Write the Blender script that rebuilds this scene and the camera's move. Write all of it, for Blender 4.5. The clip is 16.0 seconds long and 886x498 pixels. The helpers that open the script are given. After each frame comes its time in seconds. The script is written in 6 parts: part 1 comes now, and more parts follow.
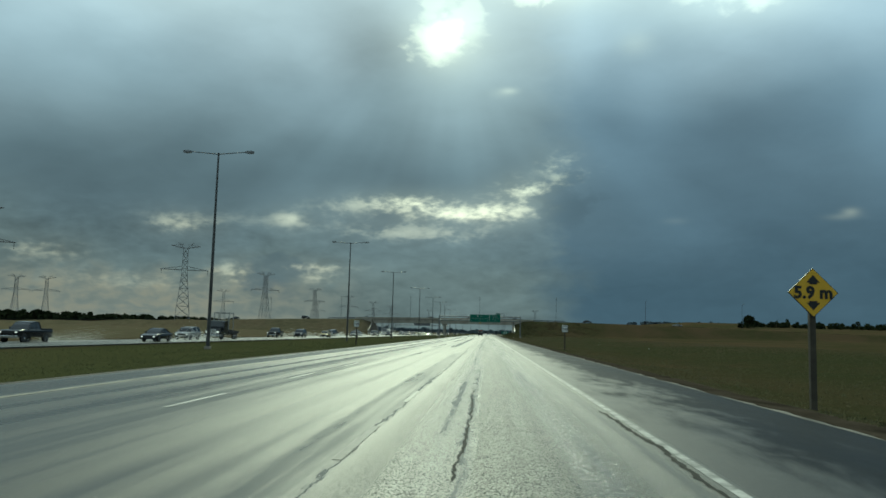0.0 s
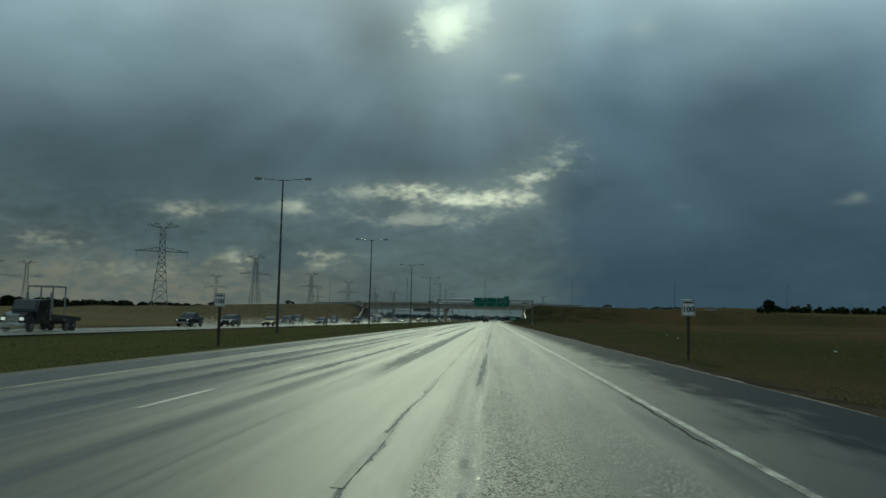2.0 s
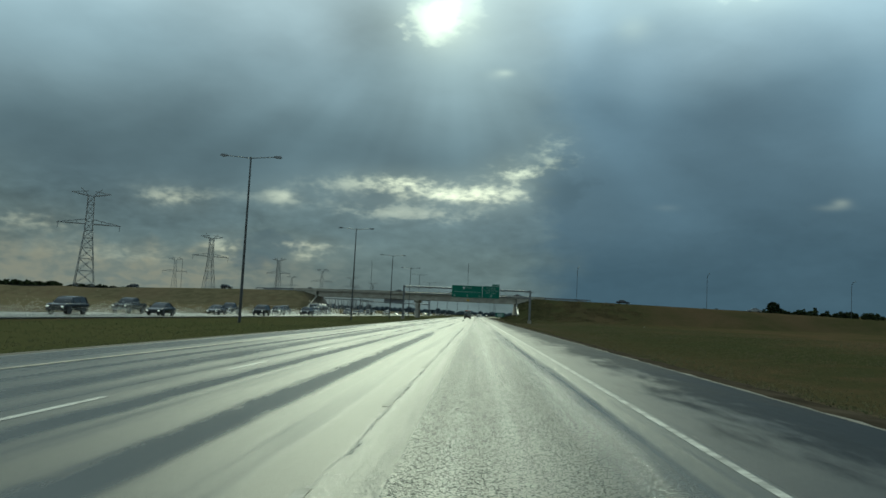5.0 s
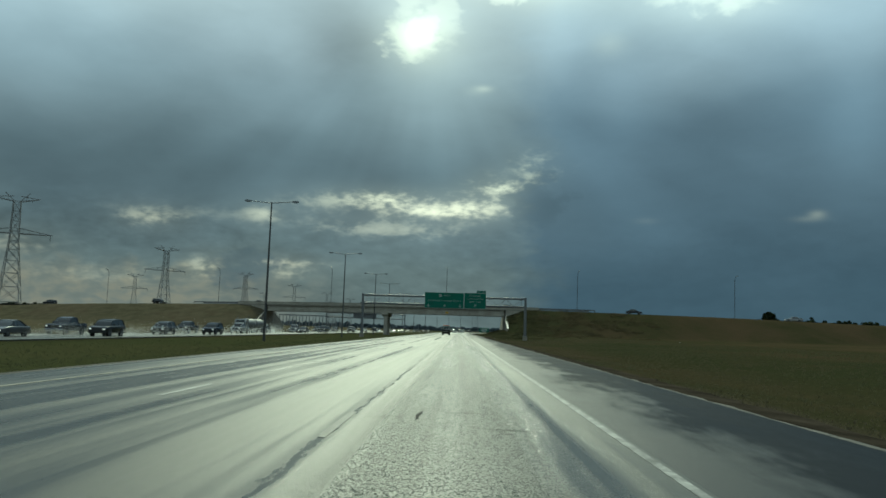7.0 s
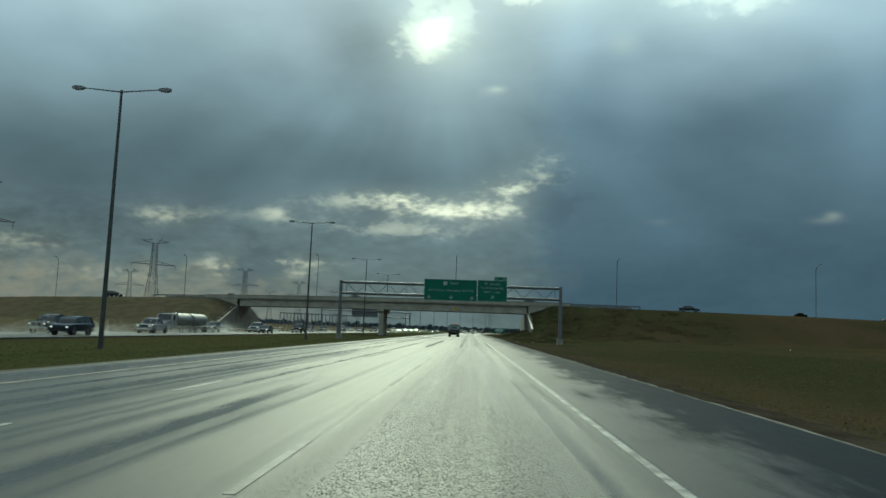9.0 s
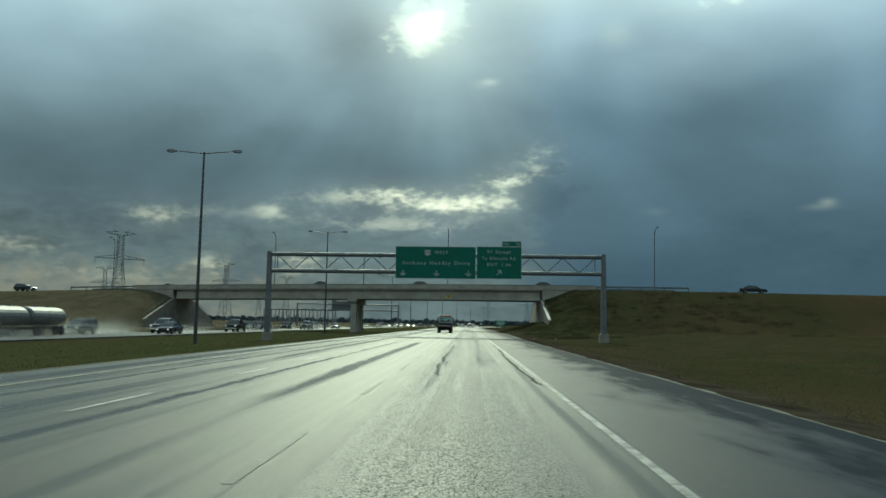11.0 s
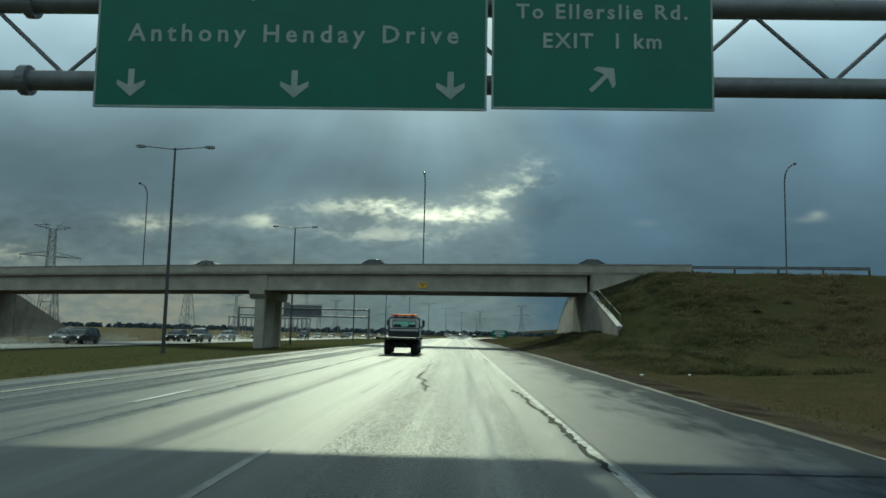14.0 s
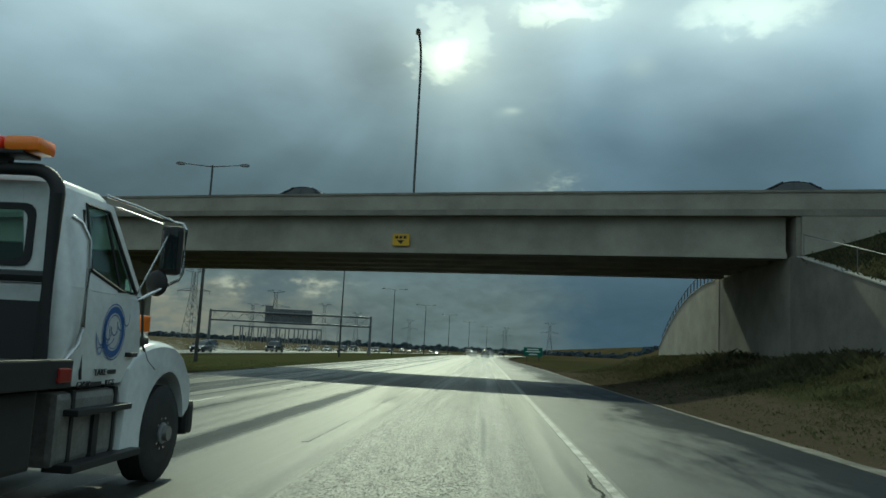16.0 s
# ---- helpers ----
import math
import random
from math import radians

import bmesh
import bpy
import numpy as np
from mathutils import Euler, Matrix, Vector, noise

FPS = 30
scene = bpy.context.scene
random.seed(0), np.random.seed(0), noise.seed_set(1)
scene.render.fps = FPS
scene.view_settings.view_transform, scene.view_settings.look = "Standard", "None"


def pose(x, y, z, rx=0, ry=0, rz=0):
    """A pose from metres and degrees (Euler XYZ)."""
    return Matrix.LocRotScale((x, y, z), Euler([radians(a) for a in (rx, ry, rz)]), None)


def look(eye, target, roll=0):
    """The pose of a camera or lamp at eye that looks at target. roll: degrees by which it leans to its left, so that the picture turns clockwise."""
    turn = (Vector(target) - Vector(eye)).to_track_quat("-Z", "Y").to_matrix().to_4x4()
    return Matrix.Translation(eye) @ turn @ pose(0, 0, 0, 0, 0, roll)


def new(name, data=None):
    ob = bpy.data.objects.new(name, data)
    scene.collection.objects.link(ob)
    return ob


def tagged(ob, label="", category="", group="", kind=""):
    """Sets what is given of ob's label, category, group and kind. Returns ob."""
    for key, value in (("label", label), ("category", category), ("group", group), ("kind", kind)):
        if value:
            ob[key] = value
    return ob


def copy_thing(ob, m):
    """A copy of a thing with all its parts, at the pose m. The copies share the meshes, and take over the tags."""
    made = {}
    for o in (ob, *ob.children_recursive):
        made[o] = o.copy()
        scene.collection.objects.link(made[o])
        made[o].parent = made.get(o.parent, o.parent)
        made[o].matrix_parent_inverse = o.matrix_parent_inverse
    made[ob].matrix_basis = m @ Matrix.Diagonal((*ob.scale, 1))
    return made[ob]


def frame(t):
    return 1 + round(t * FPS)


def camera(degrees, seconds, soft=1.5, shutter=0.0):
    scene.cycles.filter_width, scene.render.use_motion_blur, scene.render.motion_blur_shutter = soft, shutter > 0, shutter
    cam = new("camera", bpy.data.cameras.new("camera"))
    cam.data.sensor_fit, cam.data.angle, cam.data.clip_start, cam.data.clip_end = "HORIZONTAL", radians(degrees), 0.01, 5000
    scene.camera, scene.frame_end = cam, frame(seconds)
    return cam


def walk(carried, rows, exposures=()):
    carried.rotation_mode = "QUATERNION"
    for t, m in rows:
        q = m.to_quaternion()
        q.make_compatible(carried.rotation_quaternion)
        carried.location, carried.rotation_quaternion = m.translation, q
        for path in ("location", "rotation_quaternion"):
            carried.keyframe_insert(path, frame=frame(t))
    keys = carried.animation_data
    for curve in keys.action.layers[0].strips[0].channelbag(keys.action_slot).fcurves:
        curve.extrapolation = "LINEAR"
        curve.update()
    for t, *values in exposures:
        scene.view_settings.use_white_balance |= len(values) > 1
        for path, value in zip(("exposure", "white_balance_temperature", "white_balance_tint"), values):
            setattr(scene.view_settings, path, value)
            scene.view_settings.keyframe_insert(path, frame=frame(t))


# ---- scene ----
KELVIN, TINT = 5930, -16
EXPOSURES = [(t, stops, KELVIN, TINT) for t, stops in (
    (0.0, 0.1), (0.6, -0.03), (1.0, -0.55), (1.5, -1.3), (2.0, -0.52), (2.5, 0.12), (3.0, -0.03), (3.5, -0.05), (4.0, 0.08), (6.5, 0.0), (7.5, -0.08), (8.5, -0.2), (9.0, -0.03), (11.5, 0.05), (12.0, -0.05), (13.0, -0.05), (13.5, -0.03), (14.0, 0.22), (14.5, 0.35), (15.0, -0.02), (15.5, 0.0), (16.0, -0.05))]
cam = camera(58.3, 16.0, soft=1.6)
walk(cam, [
    (0, pose(0.00, 0.00, 1.318, 95.98, -1.52, 3.13)),
    (0.5, pose(-0.06, 13.08, 1.318, 95.84, -1.35, 2.70)),
    (1, pose(-0.12, 25.91, 1.318, 95.43, -1.39, 2.56)),
    (1.5, pose(-0.19, 38.65, 1.318, 95.28, -1.20, 3.53)),
    (2, pose(-0.32, 51.27, 1.318, 95.00, -1.34, 3.55)),
    (2.5, pose(-0.39, 63.89, 1.318, 94.92, -1.30, 2.00)),
    (3, pose(-0.41, 76.59, 1.318, 95.09, -0.00, 2.38)),
    (3.5, pose(-0.49, 89.35, 1.318, 94.64, -0.97, 3.32)),
    (4, pose(-0.46, 102.25, 1.318, 94.24, -2.05, 3.35)),
    (6.5, pose(-0.01, 167.10, 1.318, 95.62, -2.89, 1.84)),
    (7, pose(0.09, 179.17, 1.318, 95.83, -2.02, 1.09)),
    (7.5, pose(0.18, 190.80, 1.318, 96.27, -1.34, 0.55)),
    (8, pose(0.25, 202.33, 1.318, 96.46, -2.04, 0.83)),
    (8.5, pose(0.30, 213.77, 1.318, 96.15, -2.86, 2.06)),
    (9, pose(0.31, 225.20, 1.318, 95.82, -2.34, 1.98)),
    (11.5, pose(0.44, 281.13, 1.318, 95.39, -1.03, 1.77)),
    (12, pose(0.43, 292.25, 1.318, 95.87, -0.97, 1.64)),
    (12.5, pose(0.38, 303.43, 1.318, 96.07, -1.09, 1.56)),
    (13, pose(0.48, 314.92, 1.318, 96.37, -0.81, 1.53)),
    (13.5, pose(0.52, 326.58, 1.318, 96.11, -0.89, 1.20)),
    (14, pose(0.63, 338.12, 1.318, 96.16, -1.37, 1.19)),
    (14.5, pose(0.72, 350.05, 1.318, 96.08, -2.17, 1.81)),
    (15, pose(0.78, 362.13, 1.318, 96.28, -2.03, 1.94)),
    (15.5, pose(0.82, 374.43, 1.318, 96.77, -3.13, 2.46)),
    (16, pose(0.87, 386.62, 1.318, 97.25, -2.88, 2.97)),
], exposures=EXPOSURES)

# ---- sky and sun ----
SUN_AZ, SUN_EL = -5.5, 37.5


class Graph:
    """Short-hand for node trees of arithmetic."""

    def __init__(self, tree):
        self.t = tree

    def node(self, kind, **props):
        n = self.t.nodes.new(kind)
        for k, v in props.items():
            if k in n.inputs:
                n.inputs[k].default_value = v
        return n

    def put(self, sock, v):
        if hasattr(v, "links"):
            self.t.links.new(v, sock)
        else:
            sock.default_value = v

    def m(self, op, a, b=0.0, c=0.0, clamp=False):
        n = self.t.nodes.new("ShaderNodeMath")
        n.operation, n.use_clamp = op, clamp
        for i, v in enumerate((a, b, c)):
            self.put(n.inputs[i], v)
        return n.outputs[0]

    def step(self, v, lo, hi):
        n = self.t.nodes.new("ShaderNodeMapRange")
        n.interpolation_type = "SMOOTHSTEP"
        self.put(n.inputs[0], v)
        n.inputs[1].default_value, n.inputs[2].default_value = lo, hi
        return n.outputs[0]

    def mix(self, fac, a, b):
        n = self.t.nodes.new("ShaderNodeMix")
        n.data_type = "RGBA"
        self.put(n.inputs[0], fac)
        for i, v in ((6, a), (7, b)):
            if hasattr(v, "links"):
                self.t.links.new(v, n.inputs[i])
            else:
                n.inputs[i].default_value = (*v, 1)
        return n.outputs[2]

    def noise(self, vec, scale, detail=4.0, rough=0.55, dist=0.0):
        n = self.t.nodes.new("ShaderNodeTexNoise")
        if vec is not None:
            self.t.links.new(vec, n.inputs["Vector"])
        n.inputs["Scale"].default_value, n.inputs["Detail"].default_value = scale, detail
        n.inputs["Roughness"].default_value, n.inputs["Distortion"].default_value = rough, dist
        return n.outputs[0]

    def vec(self, x, y, z):
        n = self.t.nodes.new("ShaderNodeCombineXYZ")
        for i, v in enumerate((x, y, z)):
            self.put(n.inputs[i], v)
        return n.outputs[0]

    def scaled(self, vec, s):
        n = self.t.nodes.new("ShaderNodeVectorMath")
        n.operation = "MULTIPLY"
        self.t.links.new(vec, n.inputs[0])
        n.inputs[1].default_value = s
        return n.outputs[0]


def make_sky():
    w = bpy.data.worlds.new("sky")
    scene.world = w
    w.use_nodes = True
    t = w.node_tree
    t.nodes.clear()
    g = Graph(t)
    d = g.node("ShaderNodeTexCoord").outputs["Generated"]
    sep = g.node("ShaderNodeSeparateXYZ")
    t.links.new(d, sep.inputs[0])
    x, y, z = sep.outputs
    az = g.m("MULTIPLY", g.m("ARCTAN2", x, y), 57.2958)
    el = g.m("MULTIPLY", g.m("ARCSINE", z), 57.2958)

    def field(sa, se, seed, detail, rough, dist=0.0, a=az, e=el):
        return g.noise(g.vec(g.m("MULTIPLY", a, sa), g.m("MULTIPLY", e, se), seed), 1.0, detail, rough, dist)

    # cloud fields in degrees: broad drifts, heaped billows, fine rims
    broad = field(0.075, 0.13, 0.3, 2, 0.4, 0.1)
    puff = field(0.2, 0.42, 1.7, 4, 0.46, 0.15)
    curl = field(0.5, 0.75, 4.1, 4, 0.48, 0.25)
    rag = g.m("SUBTRACT", g.m("ADD", g.m("MULTIPLY", puff, 0.55), g.m("MULTIPLY", curl, 0.45)), 0.5)
    tuft = field(1.1, 2.2, 2.9, 3, 0.5, 0.2)
    azw = g.m("ADD", g.m("ADD", az, g.m("MULTIPLY", rag, 8.0)), g.m("MULTIPLY", g.m("SUBTRACT", tuft, 0.5), 1.6))
    elw = g.m("ADD", el, g.m("MULTIPLY", g.m("SUBTRACT", curl, 0.5), 4.0))
    # billows lie flat along the layer and heap upwards
    drift = field(0.3, 0.5, 9.4, 2, 0.5)
    heap = field(0.38, 1.0, 6.3, 5, 0.48, 0.25, g.m("ADD", az, g.m("MULTIPLY", drift, 5.0)), g.m("ADD", el, g.m("MULTIPLY", drift, 2.0)))
    fleck = field(1.7, 3.4, 5.5, 2, 0.4, 0.2)
    cover = g.m("SUBTRACT", g.m("ADD", g.m("MULTIPLY", heap, 0.64), g.m("MULTIPLY", tuft, 0.36)), 0.5)

    def blob(a, e, sa, se, edge=0.0):
        """A patch of cloud or light: soft, or with a ragged rim when edge is given."""
        u = g.m("DIVIDE", g.m("SUBTRACT", azw if edge else az, a), sa)
        v = g.m("DIVIDE", g.m("SUBTRACT", elw if edge else el, e), se)
        q = g.m("ADD", g.m("MULTIPLY", u, u), g.m("MULTIPLY", v, v))
        if edge:
            return g.step(q, 1.0 + edge, max(0.0, 1.0 - edge))
        return g.m("EXPONENT", g.m("MULTIPLY", q, -1.0))

    def total(rows):
        acc = None
        for a, e, sa, se, amp, edge in rows:
            b = g.m("MULTIPLY", blob(a, e, sa, se, edge), amp)
            acc = b if acc is None else g.m("ADD", acc, b)
        return acc

    def scale(col, f):
        n = g.node("ShaderNodeVectorMath")
        n.operation = "SCALE"
        g.put(n.inputs[0], col)
        g.put(n.inputs[3], f)
        return n.outputs[0]

    # dull cloud deck: grey low down, a dark belt, then paler towards the zenith
    tilt = g.m("ADD", el, g.m("MULTIPLY", g.m("SUBTRACT", broad, 0.5), 7.0))
    deck = g.mix(g.step(tilt, 3.0, 9.5), (0.145, 0.17, 0.18), (0.134, 0.17, 0.206))
    deck = g.mix(g.step(tilt, 10.5, 18.0), deck, (0.275, 0.327, 0.388))
    deck = g.mix(g.step(tilt, 16.0, 24.5), deck, (0.5, 0.555, 0.635))
    # bluer rain curtain on one side
    onset = g.step(g.m("ADD", az, g.m("MULTIPLY", rag, 7.0)), 2.0, 8.0)
    # its lower front stands up sharply beside the brighter sky
    front = g.step(g.m("ADD", g.m("ADD", az, g.m("MULTIPLY", rag, 6.0)), g.m("MULTIPLY", g.m("SUBTRACT", tuft, 0.5), 1.6)), 4.0, 5.9)
    upright = g.m("MULTIPLY", g.step(el, 13.0, 10.5), g.step(el, 4.5, 6.5))
    onset = g.m("ADD", onset, g.m("MULTIPLY", g.m("SUBTRACT", front, onset), upright))
    rain = g.m("MULTIPLY", onset, g.step(az, 75.0, 45.0))
    rain_col = g.mix(g.step(tilt, 2.0, 13.0), (0.063, 0.1, 0.146), (0.142, 0.194, 0.262))
    rain_col = g.mix(g.step(tilt, 13.5, 24.0), rain_col, (0.46, 0.54, 0.65))
    # darker overhead on that side: unseen, added to curb the road's reflections
    rain_col = g.mix(g.step(el, 27.0, 40.0), rain_col, (0.17, 0.215, 0.28))
    deck = g.mix(g.m("MULTIPLY", rain, 0.92), deck, rain_col)
    # soft swells, and shafts of light and shade that fan out below the break in the cloud
    fan = g.m("MULTIPLY", g.m("ARCTAN2", g.m("ADD", az, 3.0), g.m("SUBTRACT", 25.0, el)), 57.2958)
    ray = g.noise(g.vec(g.m("MULTIPLY", fan, 0.075), 0.0, g.m("MULTIPLY", el, 0.05)), 1.0, 2, 0.45)
    swell = field(0.11, 0.22, 8.2, 3, 0.42, 0.2)
    shade = g.m("MULTIPLY", g.m("SUBTRACT", swell, 0.5), g.m("SUBTRACT", 0.6, g.m("MULTIPLY", rain, 0.25)))
    shade = g.m("ADD", shade, g.m("MULTIPLY", g.m("SUBTRACT", ray, 0.5), g.m("MULTIPLY", g.m("MULTIPLY", g.step(el, 1.0, 9.0), g.step(el, 20.0, 13.0)), 0.42)))
    low = g.m("MULTIPLY", g.step(el, 9.5, 6.0), g.m("SUBTRACT", 1.0, g.m("MULTIPLY", rain, 0.8)))
    shade = g.m("ADD", shade, g.m("MULTIPLY", g.m("MULTIPLY", cover, -0.8), g.m("ADD", 0.14, low)))
    shade = g.m("ADD", shade, total((
        (-1.5, 13.0, 3.2, 8.0, 0.2, 0.0), (6.6, 19.0, 2.2, 6.0, 0.16, 0.0), (-30.0, 20.5, 8.0, 4.5, 0.3, 0.0), (-16.0, 18.0, 5.0, 3.2, -0.16, 0.0), (-9.5, 20.0, 3.2, 3.2, -0.3, 0.0),
        (-24.0, 5.2, 9.0, 2.4, -0.2, 0.0), (-24.0, 9.6, 12.0, 1.6, -0.12, 0.0), (26.5, 14.5, 2.4, 4.5, 0.32, 0.0), (17.0, 14.0, 3.5, 5.0, -0.16, 0.0), (11.5, 15.5, 2.0, 4.0, 0.1, 0.0), (-3.0, 5.6, 6.0, 1.8, 0.12, 0.0), (24.0, 6.5, 9.0, 5.0, -0.15, 0.0))))
    deck = scale(deck, g.m("ADD", 1.0, shade))
    # cream haze near the horizon, away from the rain
    haze = g.m("MULTIPLY", g.step(az, -5.0, -20.0), g.m("MULTIPLY", g.step(elw, 4.4, 2.0), g.step(az, -75.0, -45.0)))
    deck = g.mix(g.m("MULTIPLY", haze, g.m("ADD", 0.33, g.m("MULTIPLY", g.step(cover, 0.1, -0.12), 0.55))), deck, (0.265, 0.232, 0.19))
    # thunder heaps that stand against the light
    dark = total(((5.5, 9.2, 1.6, 1.8, 0.26, 0.95), (6.0, 9.3, 1.8, 1.9, 0.26, 0.0), (8.8, 9.0, 3.4, 2.8, 0.3, 0.0), (7.0, 6.6, 3.6, 2.2, 0.25, 0.0), (-15.6, 3.4, 2.0, 1.2, 0.5, 0.9), (-7.6, 8.3, 1.5, 0.5, 0.4, 0.0)))
    deck = g.mix(g.m("MINIMUM", dark, 0.8), deck, (0.085, 0.115, 0.15))
    # gaps in the layer, with paler sky behind: where, how wide, how bright
    GAPS = ((-5.4, 9.15, 3.0, 0.4, 0.62), (-2.6, 8.45, 3.4, 0.35, 0.56), (0.8, 9.0, 2.0, 0.55, 0.5), (2.6, 10.3, 1.5, 0.5, 0.55), (5.2, 11.8, 1.5, 0.8, 0.22), (-4.9, 7.1, 4.8, 0.5, 0.2), (-21.7, 6.9, 1.7, 0.45, 0.26),
            (-17.5, 7.5, 4.6, 0.4, 0.05), (-14.4, 7.7, 0.9, 0.35, 0.26), (-10.5, 8.7, 2.4, 0.4, 0.12), (-30.2, 4.6, 2.0, 0.5, 0.19), (-18.0, 3.75, 1.0, 0.5, 0.3), (-12.8, 4.35, 2.2, 0.28, 0.32), (-12.2, 3.6, 1.2, 0.28, 0.2), (-24.5, 3.0, 4.0, 0.5, 0.1))
    gap = total([(a, e, sa * 1.25, se * 1.35, 1.0, 0.0) for a, e, sa, se, amp in GAPS])
    lit = total([(a, e, sa * 1.2, se * 1.3, amp, 0.0) for a, e, sa, se, amp in GAPS])
    gap = g.m("SUBTRACT", g.m("MINIMUM", gap, 1.1), g.m("MULTIPLY", dark, 1.1))
    clear = g.step(g.m("SUBTRACT", gap, g.m("ADD", g.m("MULTIPLY", cover, 4.2), g.m("MULTIPLY", g.m("SUBTRACT", fleck, 0.5), 1.6))), 0.05, 1.5)
    glow_band = g.m("MULTIPLY", g.m("MULTIPLY", clear, lit), g.m("ADD", 0.95, g.m("ADD", g.m("MULTIPLY", cover, -2.0), g.m("MULTIPLY", g.m("SUBTRACT", fleck, 0.5), -0.8))))
    # a paler veil round the gaps
    veil = g.m("MULTIPLY", total([(a, e, sa * 1.7, se * 2.6, amp * 0.13, 0.0) for a, e, sa, se, amp in GAPS]), g.m("SUBTRACT", 1.0, g.m("MINIMUM", dark, 1.0)))
    glow_band = g.m("ADD", glow_band, veil)
    # openings where the sun's light comes through
    glow = total((
        (-3.9, 20.8, 1.6, 1.5, 0.34, 0.9), (-3.7, 20.7, 1.1, 1.1, 0.34, 0.0), (-3.4, 21.0, 2.7, 2.3, 0.3, 0.0), (-1.6, 22.4, 1.2, 1.7, 0.2, 0.95), (-4.4, 23.6, 1.6, 0.9, 0.2, 0.9), (-2.0, 20.0, 6.0, 5.0, 0.09, 0.0),
        (4.8, 24.1, 3.2, 0.8, 0.3, 0.95), (4.8, 24.3, 4.4, 1.3, 0.3, 0.0), (18.3, 23.6, 4.2, 1.3, 0.28, 0.95), (18.7, 23.0, 5.0, 1.8, 0.2, 0.0), (11.0, 24.5, 10.0, 3.4, 0.14, 0.0), (10.4, 20.3, 1.2, 0.8, 0.1, 0.0),
        (-26.0, 24.5, 9.0, 3.0, 0.14, 0.0), (24.1, 8.4, 0.5, 0.25, 0.14, 0.0), (23.6, 8.1, 0.9, 0.2, 0.07, 0.0), (13.1, 8.1, 0.8, 0.22, 0.03, 0.0), (1.3, 17.3, 0.6, 0.22, 0.17, 0.0), (0.8, 17.1, 0.9, 0.35, 0.06, 0.0),
        (SUN_AZ, SUN_EL + 1.0, 9.0, 9.0, 1.1, 0.0)))
    glow = g.m("ADD", glow, glow_band)
    both = g.node("ShaderNodeVectorMath")
    both.operation = "ADD"
    t.links.new(deck, both.inputs[0])
    t.links.new(scale(g.mix(g.step(el, 14.0, 4.0), (1.0, 0.92, 0.66), (1.0, 0.82, 0.57)), glow), both.inputs[1])
    bg = g.node("ShaderNodeBackground")
    t.links.new(both.outputs[0], bg.inputs[0])
    bg.inputs[1].default_value = 1.0
    out = g.node("ShaderNodeOutputWorld")
    t.links.new(bg.outputs[0], out.inputs[0])


make_sky()
sun_data = bpy.data.lights.new("sun", "SUN")
sun_data.energy, sun_data.angle, sun_data.color = 3.2, radians(1.5), (1.0, 0.93, 0.71)
sun = new("sun", sun_data)
a, e = radians(SUN_AZ), radians(SUN_EL)
sun.matrix_world = look((0, 0, 60), Vector((0, 0, 60)) - Vector((math.sin(a) * math.cos(e), math.cos(a) * math.cos(e), math.sin(e))))


# ---- materials ----
def material(name, rough=0.6, metal=0.0):
    mat = bpy.data.materials.new(name)
    mat.use_nodes = True
    b = mat.node_tree.nodes["Principled BSDF"]
    b.inputs["Roughness"].default_value, b.inputs["Metallic"].default_value = rough, metal
    return mat, Graph(mat.node_tree), b


def world_place(g):
    return g.node("ShaderNodeNewGeometry").outputs["Position"]


def bump(g, bsdf, height, strength=0.3, distance=0.01):
    n = g.node("ShaderNodeBump", Distance=distance)
    g.put(n.inputs["Strength"], strength)
    g.t.links.new(height, n.inputs["Height"])
    g.t.links.new(n.outputs[0], bsdf.inputs["Normal"])


def mottled(name, dark, light, scale=3.0, rough=0.6, metal=0.0, grain=60.0, relief=0.15, gloss_var=0.12, spec=0.5):
    """A surface with two scales of variation: broad patches and fine grain."""
    mat, g, b = material(name, rough, metal)
    b.inputs["Specular IOR Level"].default_value = spec
    p = g.node("ShaderNodeTexCoord").outputs["Object"]
    n1, n2 = g.noise(p, scale, 5, 0.6), g.noise(p, grain, 3, 0.6)
    f = g.m("ADD", g.m("MULTIPLY", n1, 0.7), g.m("MULTIPLY", n2, 0.3))
    g.t.links.new(g.mix(g.step(f, 0.3, 0.7), dark, light), b.inputs["Base Color"])
    g.t.links.new(g.m("ADD", rough - gloss_var / 2, g.m("MULTIPLY", n1, gloss_var)), b.inputs["Roughness"])
    if relief:
        bump(g, b, n2, relief, 0.005)
    return mat


def plain(name, color, rough=0.5, metal=0.0, coat=0.0):
    mat, g, b = material(name, rough, metal)
    p = g.node("ShaderNodeTexCoord").outputs["Object"]
    n = g.noise(p, 8.0, 4)
    dim = tuple(c * 0.8 for c in color)
    g.t.links.new(g.mix(n, dim, color), b.inputs["Base Color"])
    g.t.links.new(g.m("ADD", rough * 0.85, g.m("MULTIPLY", n, rough * 0.3)), b.inputs["Roughness"])
    b.inputs["Coat Weight"].default_value = coat
    return mat


def glowing(name, color, strength):
    mat, g, b = material(name, 0.2)
    b.inputs["Base Color"].default_value = (*color, 1)
    b.inputs["Emission Color"].default_value = (*color, 1)
    b.inputs["Emission Strength"].default_value = strength
    return mat


